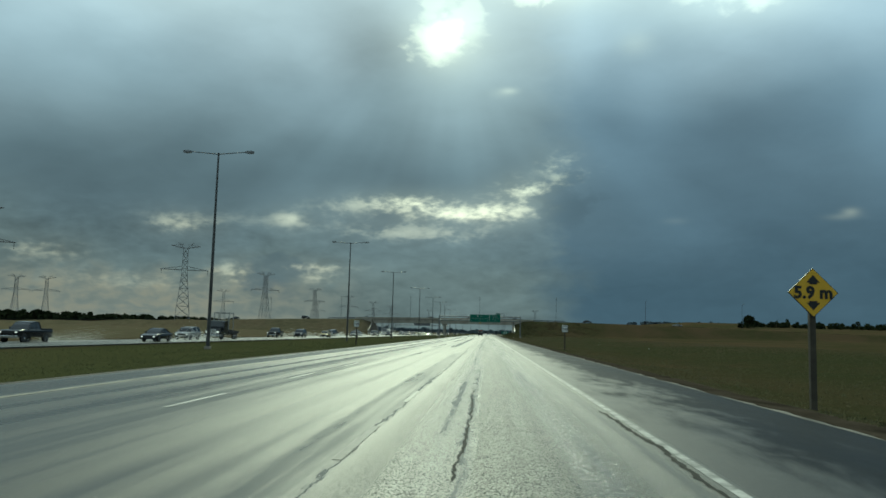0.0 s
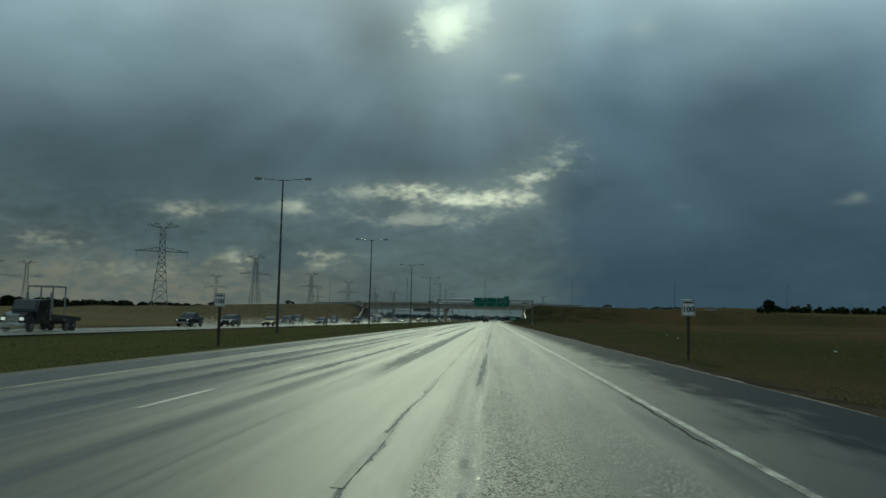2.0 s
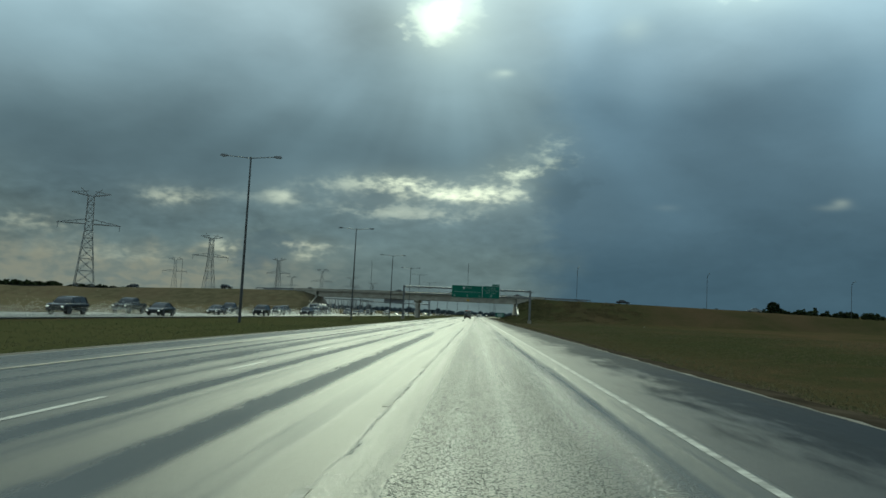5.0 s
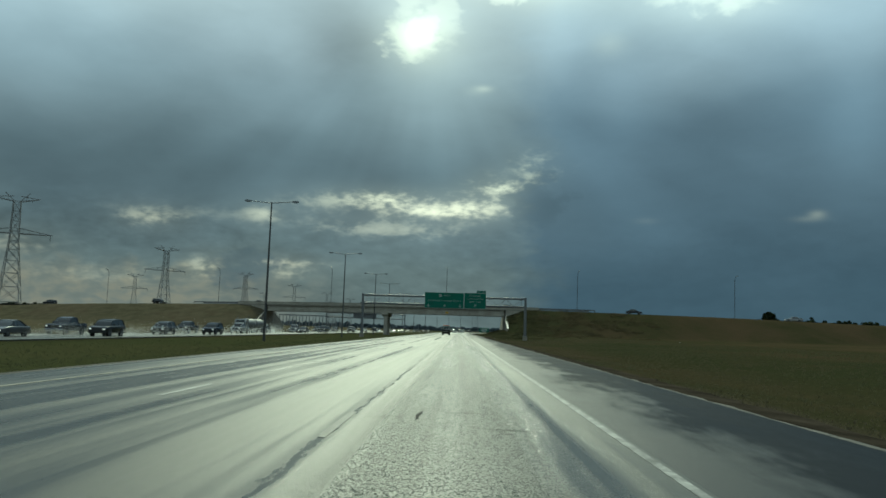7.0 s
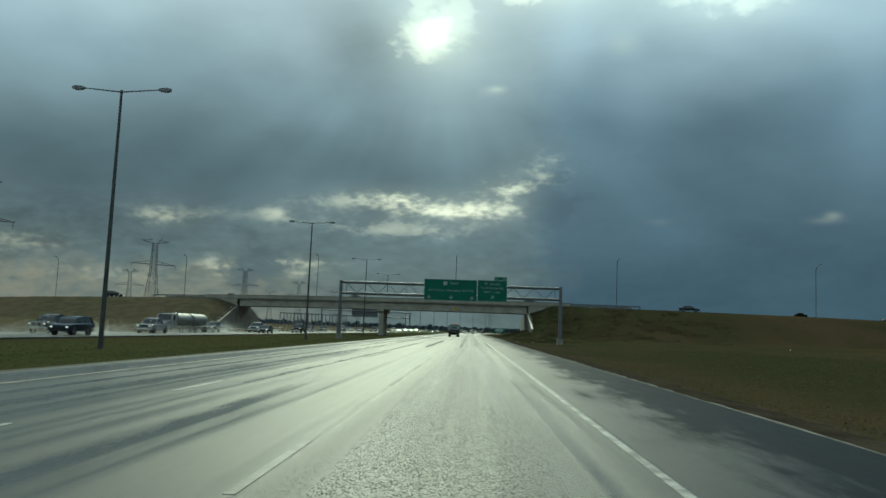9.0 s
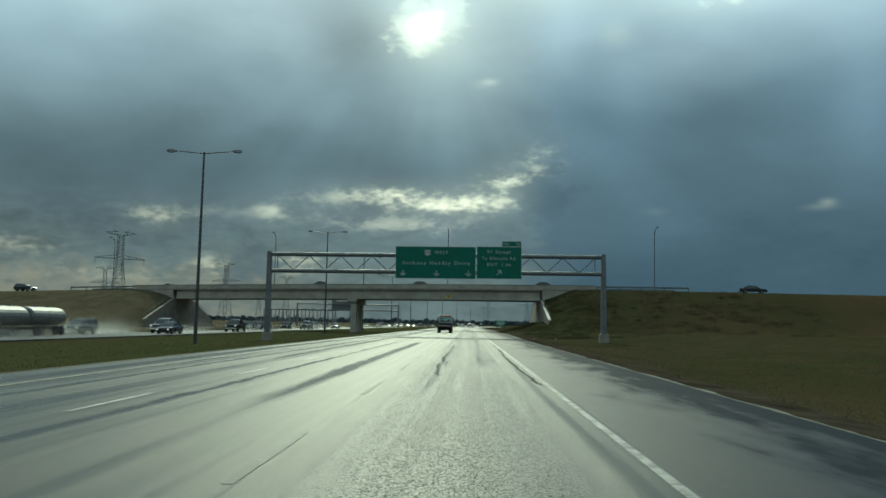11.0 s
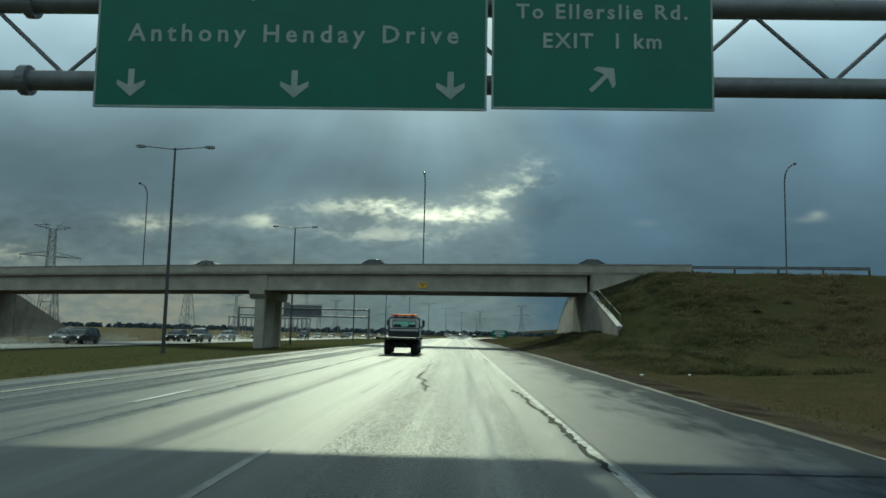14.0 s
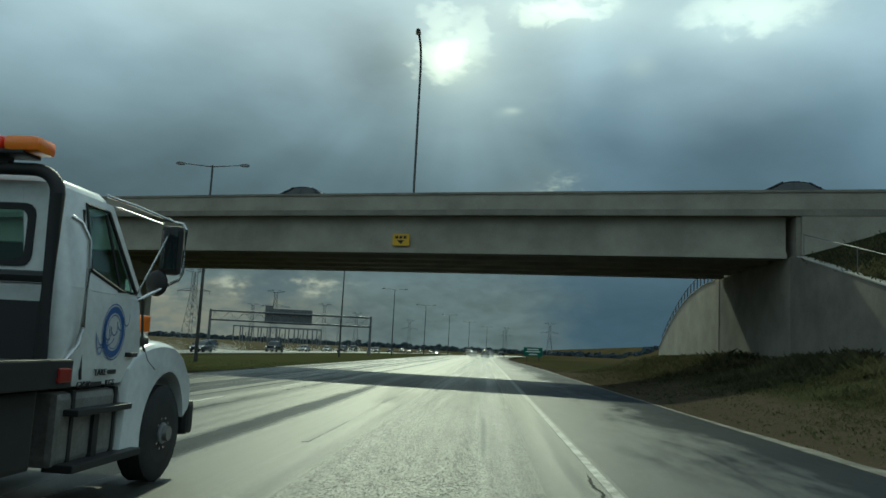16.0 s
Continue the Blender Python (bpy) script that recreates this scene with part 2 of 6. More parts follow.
def wet_asphalt(name, base, rough, tracks):
    """Wet pavement: wheel tracks, long streaks of film water, coarse grain."""
    mat, g, b = material(name, rough)
    p = world_place(g)
    sep = g.node("ShaderNodeSeparateXYZ")
    g.t.links.new(p, sep.inputs[0])
    x, y, _ = sep.outputs
    streak = g.noise(g.vec(g.m("MULTIPLY", x, 1.0), g.m("MULTIPLY", y, 0.006), 0.0), 1.5, 4, 0.55, 0.1)
    streak2 = g.noise(g.vec(g.m("MULTIPLY", x, 1.0), g.m("MULTIPLY", y, 0.015), 3.0), 5.0, 3, 0.5, 0.1)
    patch = g.noise(g.scaled(p, (1, 0.35, 1)), 0.33, 4, 0.6)
    grain = g.noise(p, 46.0, 3, 0.75)
    pebble = g.noise(p, 16.0, 3, 0.6)
    wet = g.m("ADD", g.m("SUBTRACT", g.m("MULTIPLY", streak, 0.9), 0.2), g.m("ADD", g.m("MULTIPLY", streak2, 0.28), g.m("MULTIPLY", patch, 0.22)))
    if not tracks:
        # dry islands and damp hollows on the little used shoulder
        wet = g.m("ADD", g.m("MULTIPLY", g.noise(g.scaled(p, (1, 0.25, 1)), 0.55, 5, 0.65), 0.75), g.m("ADD", 0.12, g.m("MULTIPLY", g.step(x, 2.6, 5.0), 0.12)))
    if tracks:
        # dark, water-filled ruts and drip lines, repeated in each lane but never quite alike
        wander = g.m("MULTIPLY", g.m("SUBTRACT", g.noise(g.vec(0.0, g.m("MULTIPLY", y, 0.02), 7.0), 1.0, 3), 0.5), 0.35)
        fray = g.noise(g.scaled(p, (1, 0.16, 1)), 3.6, 6, 0.72)
        xx = g.m("ADD", g.m("ADD", x, wander), g.m("MULTIPLY", g.m("SUBTRACT", fray, 0.5), 0.5))
        # place, half width, depth, and the stretch of road over which each one runs
        for at, half, depth, y0, y1 in ((-0.2, 0.1, 0.16, -60, 45), (-0.5, 0.12, 0.12, -60, 70), (-0.52, 0.12, 0.2, 62, 140), (-0.22, 0.09, 0.17, 72, 135), (-0.42, 0.2, 0.13, 185, 330), (-0.55, 0.2, 0.13, 350, 430),
                                        (-1.95, 0.28, 0.13, -60, 62), (-3.05, 0.3, 0.28, 66, 190), (-3.3, 0.26, 0.24, 190, 250), (-3.0, 0.26, 0.28, 280, 330), (-2.75, 0.24, 0.28, 385, 420), (-4.6, 0.14, 0.26, 62, 200), (-4.55, 0.1, 0.2, 200, 1500),
                                        (-6.4, 0.18, 0.26, -60, 1500), (-7.4, 0.14, 0.2, -60, 1500), (1.5, 0.9, 0.075, -60, 1500), (0.95, 0.3, 0.12, 290, 330), (-1.46, 0.035, 0.15, -60, 1500), (-9.2, 0.4, 0.2, -60, 1500)):
            q = g.m("DIVIDE", g.m("SUBTRACT", xx, at), half)
            lobe = g.m("EXPONENT", g.m("MULTIPLY", g.m("MULTIPLY", q, q), -1.0))
            lobe = g.m("MULTIPLY", lobe, g.m("MULTIPLY", g.step(y, y0, y0 + 12.0), g.step(y, y1, y1 - 14.0)))
            broken = g.step(g.noise(g.vec(at * 3.0, g.m("MULTIPLY", y, 0.02), g.m("MULTIPLY", x, 0.3)), 1.3, 4, 0.6), 0.2, 0.6)
            wet = g.m("ADD", wet, g.m("MULTIPLY", g.m("MULTIPLY", lobe, g.m("MULTIPLY", broken, g.m("ADD", 0.45, g.m("MULTIPLY", fray, 1.1)))), depth * 1.6))
        wet = g.m("ADD", wet, g.m("MULTIPLY", g.step(x, -0.9, -7.5), 0.19))
    film = g.step(wet, 0.38, 0.9)
    col = g.mix(film, tuple(c * 1.35 for c in base), tuple(c * 0.75 for c in base))
    col = g.mix(g.m("MULTIPLY", grain, 0.5), col, tuple(c * 1.6 for c in base))
    g.t.links.new(col, b.inputs["Base Color"])
    # stones of the coarse mix, some of them beaded with water
    stones = g.node("ShaderNodeTexVoronoi")
    g.t.links.new(p, stones.inputs["Vector"])
    stones.inputs["Scale"].default_value = 78.0
    pick = g.node("ShaderNodeSeparateXYZ")
    g.t.links.new(stones.outputs["Color"], pick.inputs[0])
    # drops stand on the stones where tyres have worn the binder away
    worn = 0.15
    if tracks:
        for at in (-0.45, 1.0):
            q = g.m("DIVIDE", g.m("SUBTRACT", x, at), 0.7)
            worn = g.m("ADD", worn, g.m("MULTIPLY", g.m("EXPONENT", g.m("MULTIPLY", g.m("MULTIPLY", q, q), -1.0)), 1.0))
    beaded = g.m("MULTIPLY", g.m("MULTIPLY", g.step(pick.outputs[0], 0.62, 0.68), worn), g.m("SUBTRACT", 1.0, g.m("MULTIPLY", film, 0.8)))
    dome = g.m("MULTIPLY", g.m("SUBTRACT", 0.6, stones.outputs["Distance"]), g.m("ADD", 0.16, g.m("MULTIPLY", beaded, 2.3)))
    dull = g.m("SUBTRACT", rough, g.m("MULTIPLY", film, 0.3 if tracks else 0.2))
    g.put(b.inputs["Roughness"], g.m("SUBTRACT", dull, g.m("MULTIPLY", beaded, g.m("MULTIPLY", g.m("SUBTRACT", dull, 0.14), 0.9))))
    b.inputs["IOR"].default_value = 1.33
    if tracks:
        b.inputs["Specular IOR Level"].default_value = 0.5
    else:
        # the film of water thins out away from the travelled lane
        away = g.step(g.m("ADD", g.m("SUBTRACT", x, g.m("MULTIPLY", g.step(y, 240.0, 290.0), 0.7)), g.m("MULTIPLY", g.m("SUBTRACT", g.m("ADD", g.m("MULTIPLY", g.noise(g.scaled(p, (1, 0.3, 1)), 0.55, 5, 0.65), 0.55), g.m("MULTIPLY", g.noise(g.scaled(p, (1, 0.22, 1)), 2.3, 4, 0.65), 0.45)), 0.5), 8.0)), 2.5, 4.3)
        g.put(b.inputs["Specular IOR Level"], g.m("SUBTRACT", 0.4, g.m("MULTIPLY", away, 0.36)))
    h = g.m("ADD", g.m("MULTIPLY", grain, 0.3), g.m("ADD", dome, g.m("MULTIPLY", pebble, 0.2)))
    # standing water drowns the stones
    bump(g, b, h, g.m("SUBTRACT", 0.68, g.m("MULTIPLY", film, 0.5)), 0.009)
    return mat


def turf(name, tint=(1, 1, 1)):
    """Autumn roadside turf: dry brown, dull green and bare earth in drifts."""
    mat, g, b = material(name, 0.85)
    p = world_place(g)
    big = g.noise(g.scaled(p, (1, 0.5, 1)), 0.035, 5, 0.6, 0.6)
    mid = g.noise(p, 0.3, 5, 0.65)
    fin = g.noise(p, 6.0, 4, 0.7)
    k = lambda c: tuple(a * b for a, b in zip(c, tint))
    c1 = g.mix(g.step(big, 0.42, 0.6), k((0.04, 0.043, 0.023)), k((0.068, 0.054, 0.036)))
    c2 = g.mix(g.m("MULTIPLY", g.step(mid, 0.4, 0.68), 0.65), c1, k((0.058, 0.051, 0.032)))
    c3 = g.mix(g.m("MULTIPLY", g.step(fin, 0.35, 0.75), 0.55), c2, k((0.024, 0.022, 0.014)))
    # greener in the median and near the bridge
    sep = g.node("ShaderNodeSeparateXYZ")
    g.t.links.new(p, sep.inputs[0])
    x, y = sep.outputs[0], sep.outputs[1]
    median = g.m("MULTIPLY", g.step(x, -9.0, -12.0), g.step(x, -34.0, -30.0))
    foot = g.m("MULTIPLY", g.m("MULTIPLY", g.step(y, 368.0, 400.0), g.step(y, 520.0, 480.0)), g.m("MULTIPLY", g.step(x, -5.0, 5.0), g.step(x, 45.0, 24.0)))
    drift = g.m("ADD", x, g.m("MULTIPLY", g.m("SUBTRACT", big, 0.5), 22.0))
    ditch = g.m("MULTIPLY", g.m("MULTIPLY", g.step(drift, 10.0, 16.0), g.step(drift, 34.0, 24.0)), g.m("MULTIPLY", g.step(mid, 0.3, 0.55), 0.8))
    verge = g.m("MULTIPLY", g.step(x, 11.0, 6.0), g.m("MULTIPLY", g.step(x, 4.0, 6.0), 0.45))
    lush = g.m("MAXIMUM", g.m("MAXIMUM", median, g.m("MULTIPLY", foot, 0.9)), g.m("MAXIMUM", ditch, verge))
    c3 = g.mix(g.m("MULTIPLY", lush, g.m("ADD", 0.5, g.m("MULTIPLY", mid, 0.45))), c3, g.mix(median, k((0.026, 0.036, 0.018)), k((0.05, 0.06, 0.029))))
    # paler far embankment: haze of distance mixed into the turf colour
    hazed = g.m("MULTIPLY", g.step(x, -48.0, -56.0), g.m("ADD", 0.35, g.m("MULTIPLY", g.step(mid, 0.35, 0.65), 0.3)))
    c3 = g.mix(hazed, c3, (0.112, 0.098, 0.066))
    # bare earth and washed-out gravel beyond the pavement's edge
    reach = g.m("ADD", g.m("SUBTRACT", x, g.m("MULTIPLY", g.m("MULTIPLY", g.step(y, 330.0, 372.0), g.step(y, 470.0, 430.0)), 1.6)), g.m("MULTIPLY", g.m("SUBTRACT", mid, 0.5), 3.0))
    bare = g.m("MULTIPLY", g.m("MULTIPLY", g.step(reach, 8.2, 6.9), g.step(x, 4.0, 5.0)), g.m("ADD", 0.5, g.m("MULTIPLY", fin, 0.5)))
    c3 = g.mix(bare, c3, (0.062, 0.05, 0.038))
    g.t.links.new(c3, b.inputs["Base Color"])
    b.inputs["Specular IOR Level"].default_value = 0.0
    bump(g, b, g.m("ADD", fin, mid), 0.8, 0.12)
    return mat


ASPHALT = wet_asphalt("wet_asphalt", (0.036, 0.037, 0.033), 0.52, True)
SHOULDER = wet_asphalt("shoulder_asphalt", (0.013, 0.015, 0.018), 0.55, False)
TURF = turf("turf", (0.94, 0.86, 0.77))
PAINT = mottled("road_paint", (0.05, 0.05, 0.048), (0.34, 0.34, 0.32), 0.8, 0.5, 0, 18, 0.3, spec=0.3)
WORN_PAINT = mottled("worn_road_paint", (0.045, 0.045, 0.043), (0.2, 0.2, 0.19), 0.7, 0.6, 0, 14, 0.3, spec=0.2)
EDGE_PAINT = mottled("scuffed_edge_paint", (0.025, 0.025, 0.024), (0.37, 0.37, 0.35), 2.6, 0.5, 0, 18, 0.3, spec=0.3)
FADED_PAINT = mottled("faded_road_paint", (0.06, 0.06, 0.056), (0.26, 0.26, 0.245), 0.9, 0.55, 0, 18, 0.3, spec=0.25)
PALE_PAINT = mottled("pale_road_paint", (0.12, 0.12, 0.115), (0.4, 0.4, 0.385), 0.9, 0.5, 0, 18, 0.3, spec=0.3)
YELLOW_PAINT = mottled("yellow_paint", (0.08, 0.076, 0.06), (0.27, 0.25, 0.19), 0.9, 0.5, 0, 30, 0.2, spec=0.25)
GRAVEL = mottled("wet_gravel", (0.022, 0.02, 0.017), (0.075, 0.068, 0.058), 0.7, 0.75, 0, 25, 0.6, spec=0.12)
PALE_GRAVEL = mottled("washed_gravel", (0.034, 0.032, 0.028), (0.15, 0.141, 0.122), 1.3, 0.75, 0, 14, 0.9, spec=0.16)
DIRT = mottled("wet_dirt", (0.018, 0.0155, 0.012), (0.055, 0.046, 0.035), 0.6, 0.9, 0, 9, 0.8, spec=0.0)
TAR = mottled("crack_seal", (0.004, 0.005, 0.004), (0.02, 0.021, 0.02), 5.0, 0.85, 0, 30, 0.2, spec=0.12)
CONCRETE = mottled("concrete", (0.26, 0.237, 0.193), (0.42, 0.385, 0.317), 0.5, 0.8, 0, 22, 0.25)
# concrete with shade put into its colour, for the dimmer wing walls
WING_CONCRETE = mottled("shaded_concrete", (0.125, 0.114, 0.094), (0.235, 0.214, 0.177), 0.6, 0.8, 0, 22, 0.25)
# glossy, and coloured pale for the sky's sheen on the wet top
COPING = mottled("sky_sheen_coping", (0.3, 0.29, 0.26), (0.45, 0.43, 0.39), 0.8, 0.3, 0, 20, 0.1)
CONCRETE_DARK = mottled("stained_concrete", (0.17, 0.155, 0.128), (0.3, 0.273, 0.226), 0.6, 0.8, 0, 22, 0.25)
GALV = mottled("galvanised_steel", (0.11, 0.115, 0.12), (0.19, 0.196, 0.2), 2.0, 0.55, 0.3, 40, 0.05)
POLE = mottled("weathered_pole_steel", (0.05, 0.052, 0.052), (0.1, 0.1, 0.1), 1.5, 0.5, 0.5, 40, 0.05)
LATTICE = mottled("lattice_steel", (0.15, 0.155, 0.16), (0.26, 0.265, 0.27), 0.2, 0.6, 0.3, 5, 0)
GREEN_SIGN = mottled("green_sign_sheeting", (0.0, 0.1, 0.06), (0.0, 0.13, 0.08), 0.8, 0.45, 0, 30, 0.02)
WHITE_SIGN = mottled("white_sheeting", (0.68, 0.7, 0.68), (0.8, 0.8, 0.78), 2.0, 0.45, 0, 30, 0.02)
YELLOW_SIGN = mottled("yellow_sheeting", (0.62, 0.36, 0.02), (0.75, 0.45, 0.03), 2.0, 0.45, 0, 30, 0.02)
BLACK = plain("black_vinyl", (0.012, 0.012, 0.012), 0.5)
RUBBER = mottled("tyre_rubber", (0.012, 0.012, 0.012), (0.03, 0.03, 0.028), 6.0, 0.75)
RIM_STEEL = mottled("wheel_steel", (0.14, 0.145, 0.15), (0.34, 0.345, 0.35), 5.0, 0.45, 0.2, 30, 0.05)
CHROME = mottled("chrome", (0.5, 0.5, 0.5), (0.65, 0.65, 0.65), 4.0, 0.2, 1.0, 20, 0)
WOOD = mottled("weathered_post_wood", (0.03, 0.026, 0.018), (0.07, 0.058, 0.04), 3.0, 0.85)
GLASS = plain("tinted_glass", (0.015, 0.02, 0.022), 0.08, 0.0, 0.3)
LEAF = mottled("leaf", (0.012, 0.018, 0.01), (0.035, 0.042, 0.018), 0.3, 0.8, 0, 4, 0, spec=0.0)
# grey-blue tone carries the haze of distance in the trees' colour
HAZED_WOOD = mottled("hazed_far_wood", (0.06, 0.078, 0.088), (0.09, 0.11, 0.122), 0.02, 0.9, 0, 0.2, 0, spec=0.0)
BARK = mottled("bark", (0.03, 0.025, 0.02), (0.07, 0.06, 0.045), 2.0, 0.9)


# ---- building helpers ----
def part(name, bm, mat, parent=None, label="", smooth=False):
    me = bpy.data.meshes.new(name)
    bmesh.ops.recalc_face_normals(bm, faces=bm.faces)
    bm.to_mesh(me)
    bm.free()
    if smooth:
        for f in me.polygons:
            f.use_smooth = True
        me.set_sharp_from_angle(angle=radians(34))
    me.materials.append(mat)
    ob = new(name, me)
    ob.parent = parent
    if label:
        ob["label"] = label
    return ob


def empty(name, m=None):
    ob = new(name)
    if m is not None:
        ob.matrix_world = m
    return ob


def box(bm, lo, hi, bevel=0.0):
    lo, hi = Vector(lo), Vector(hi)
    r = bmesh.ops.create_cube(bm, size=1.0, matrix=Matrix.Translation((lo + hi) / 2) @ Matrix.Diagonal((*(hi - lo), 1)))
    if bevel:
        edges = {e for v in r["verts"] for e in v.link_edges}
        bmesh.ops.bevel(bm, geom=list(edges), offset=bevel, segments=2, affect="EDGES", profile=0.6)
    return bm


def tube(bm, a, b, ra, rb=None, n=8):
    a, b = Vector(a), Vector(b)
    rb = ra if rb is None else rb
    d = b - a
    m = Matrix.Translation((a + b) / 2) @ d.to_track_quat("Z", "Y").to_matrix().to_4x4()
    bmesh.ops.create_cone(bm, cap_ends=True, segments=n, radius1=ra, radius2=rb, depth=d.length, matrix=m)
    return bm


def path_tube(bm, pts, r, n=8):
    """A bent pipe along pts, in one skin."""
    pts = [Vector(p) for p in pts]
    rings = []
    for i, p in enumerate(pts):
        d = (pts[min(i + 1, len(pts) - 1)] - pts[max(i - 1, 0)]).normalized()
        q = d.to_track_quat("Z", "Y")
        rings.append([bm.verts.new(p + q @ Vector((r * math.cos(k * 2 * math.pi / n), r * math.sin(k * 2 * math.pi / n), 0))) for k in range(n)])
    for r0, r1 in zip(rings, rings[1:]):
        for k in range(n):
            bm.faces.new((r0[k], r0[(k + 1) % n], r1[(k + 1) % n], r1[k]))
    bm.faces.new(rings[0][::-1])
    bm.faces.new(rings[-1])
    return bm


def loft(bm, rings, caps=True):
    vs = [[bm.verts.new(p) for p in ring] for ring in rings]
    n = len(vs[0])
    for r0, r1 in zip(vs, vs[1:]):
        for k in range(n):
            bm.faces.new((r0[k], r0[(k + 1) % n], r1[(k + 1) % n], r1[k]))
    if caps:
        bm.faces.new(vs[0][::-1])
        bm.faces.new(vs[-1])
    return bm


def prism(bm, outline, a, b, axis="x"):
    """An outline of pairs, pushed from a to b along one axis."""
    put = {"x": lambda p, s: (s, p[0], p[1]), "y": lambda p, s: (p[0], s, p[1]), "z": lambda p, s: (p[0], p[1], s)}[axis]
    return loft(bm, [[put(p, a) for p in outline], [put(p, b) for p in outline]])


def bm_new():
    return bmesh.new()


def words(name, text, size, mat, parent, m, align="CENTER", bold=0.0, spacing=1.0):
    cu = bpy.data.curves.new(name, "FONT")
    cu.body, cu.size, cu.align_x, cu.align_y = text, size, align, "CENTER"
    cu.extrude, cu.offset, cu.resolution_u, cu.space_character = 0.004, bold, 2, spacing
    tmp = bpy.data.objects.new(name, cu)
    scene.collection.objects.link(tmp)
    bpy.context.view_layer.update()
    me = bpy.data.meshes.new_from_object(tmp.evaluated_get(bpy.context.evaluated_depsgraph_get()))
    bpy.data.objects.remove(tmp)
    # each word is a piece of its own: part the letters at the wide gaps
    spans = sorted((min(me.vertices[i].co.x for i in f.vertices), max(me.vertices[i].co.x for i in f.vertices), f.index) for f in me.polygons)
    groups, reach = [[]], spans[0][1]
    for a, b, i in spans:
        if a - reach > 0.24 * size * spacing:
            groups.append([])
        groups[-1].append(i)
        reach = max(reach, b)
    for faces in groups:
        used = sorted({v for i in faces for v in me.polygons[i].vertices})
        at = {v: k for k, v in enumerate(used)}
        piece = bpy.data.meshes.new(name)
        piece.from_pydata([tuple(me.vertices[v].co) for v in used], [], [[at[v] for v in me.polygons[i].vertices] for i in faces])
        piece.materials.append(mat)
        ob = new(name, piece)
        ob.parent = parent
        ob.matrix_basis = m
    bpy.data.meshes.remove(me)
    return ob


# ---- ground ----
ROAD_L, ROAD_R, SHOULDER_X = -10.1, 5.6, 2.32
OPP_R, OPP_L = -33.0, -47.0
ABUT_R, ABUT_L = 14.2, -63.5
DECK_HALF = 5.4
SKEW = -0.24


def deck_y(x):
    return 430.6 + SKEW * x


def crest(x):
    return 8.35 - 0.00012 * x * x if abs(x) < 150 else 8.35 - 2.7 - 0.02 * (abs(x) - 150)


def section(x):
    pts = ((-400, 0.0), (-120, -0.2), (-60, -0.5), (OPP_L, -0.86), (OPP_R, -0.62), (-26, -0.75), (-21, -0.8), (-14, -0.45), (ROAD_L, -0.14),
           (ROAD_R, -0.12), (8.0, -0.3), (11.5, -0.5), (15, -0.35), (30, 0.3), (60, 0.8), (150, 1.5), (400, 2.0))
    if x <= pts[0][0]:
        return pts[0][1]
    for (x0, z0), (x1, z1) in zip(pts, pts[1:]):
        if x <= x1:
            return z0 + (z1 - z0) * (x - x0) / (x1 - x0)
    return pts[-1][1]


def ground_z(x, y):
    z = section(x)
    if x > 260 and y > 600:
        z += min(x - 260, 90) / 90 * (min(y, 1400) - 600) * 0.035
    if 6 < x < 60 and 380 < y < 470:
        k = min(1, (y - 380) / 30) * min(1, (470 - y) / 30)
        z += k * k * (3 - 2 * k) * min(1, (x - 6) / 7) * max(0, min(1, (60 - x) / 30)) * 1.9
    if x > ABUT_R or x < ABUT_L:
        d = abs(y - deck_y(x)) / 1.028 - DECK_HALF - 0.6
        c = crest(x) - 0.15
        e = c if d < 0 else c - d / 3.4
        out = (x - ABUT_R) if x > 0 else (ABUT_L - x)
        # held by the wing walls beside the bridge
        w = abs(y - deck_y(x)) - DECK_HALF
        wall_top = (6.0 - 0.245 * w if x > 0 else 5.45 - 0.3 * w) if w > 0 else 6.2
        e = min(e, wall_top + out * 0.38 - 0.08)
        z = max(z, e)
    if x > 7 or x < -50:
        z += 0.12 * noise.noise((x * 0.08, y * 0.08, 0))
    elif -32 < x < -11:
        z += 0.06 * noise.noise((x * 0.15, y * 0.1, 5))
    return z


def make_ground():
    def line(marks):
        out = []
        for a, b, s in marks:
            n = max(1, round((b - a) / s))
            out += [a + (b - a) * i / n for i in range(n)]
        return out + [marks[-1][1]]
    xs = line(((-4500, -500, 400), (-500, -150, 35), (-150, ABUT_L - 0.05, 5), (ABUT_L - 0.05, ABUT_L + 0.05, 0.1), (ABUT_L + 0.05, OPP_L, 5),
               (OPP_L, OPP_R, 7), (OPP_R, ROAD_L, 1.6), (ROAD_L, ROAD_R, 8), (ROAD_R, ABUT_R - 0.05, 1.2), (ABUT_R - 0.05, ABUT_R + 0.05, 0.1),
               (ABUT_R + 0.05, 50, 2.0), (50, 200, 7), (200, 600, 50), (600, 4500, 390)))
    ys = line(((-400, -20, 40), (-20, 380, 5), (380, 480, 1.6), (480, 700, 12), (700, 1500, 80), (1500, 4900, 340)))
    verts = [(x, y, ground_z(x, y)) for y in ys for x in xs]
    n = len(xs)
    faces = [(j * n + i, j * n + i + 1, (j + 1) * n + i + 1, (j + 1) * n + i) for j in range(len(ys) - 1) for i in range(n - 1)]
    me = bpy.data.meshes.new("ground")
    me.from_pydata(verts, [], faces)
    for f in me.polygons:
        f.use_smooth = True
    me.materials.append(TURF)
    tagged(new("ground", me), "brown and dull green autumn turf beside the highway", "ground", kind="structure")


make_ground()
ROAD_Y0, ROAD_Y1 = -60.0, 1500.0


def bend(y):
    """The highway swings gently to the right past the bridge."""
    return 0.00022 * max(0.0, y - 520.0) ** 2


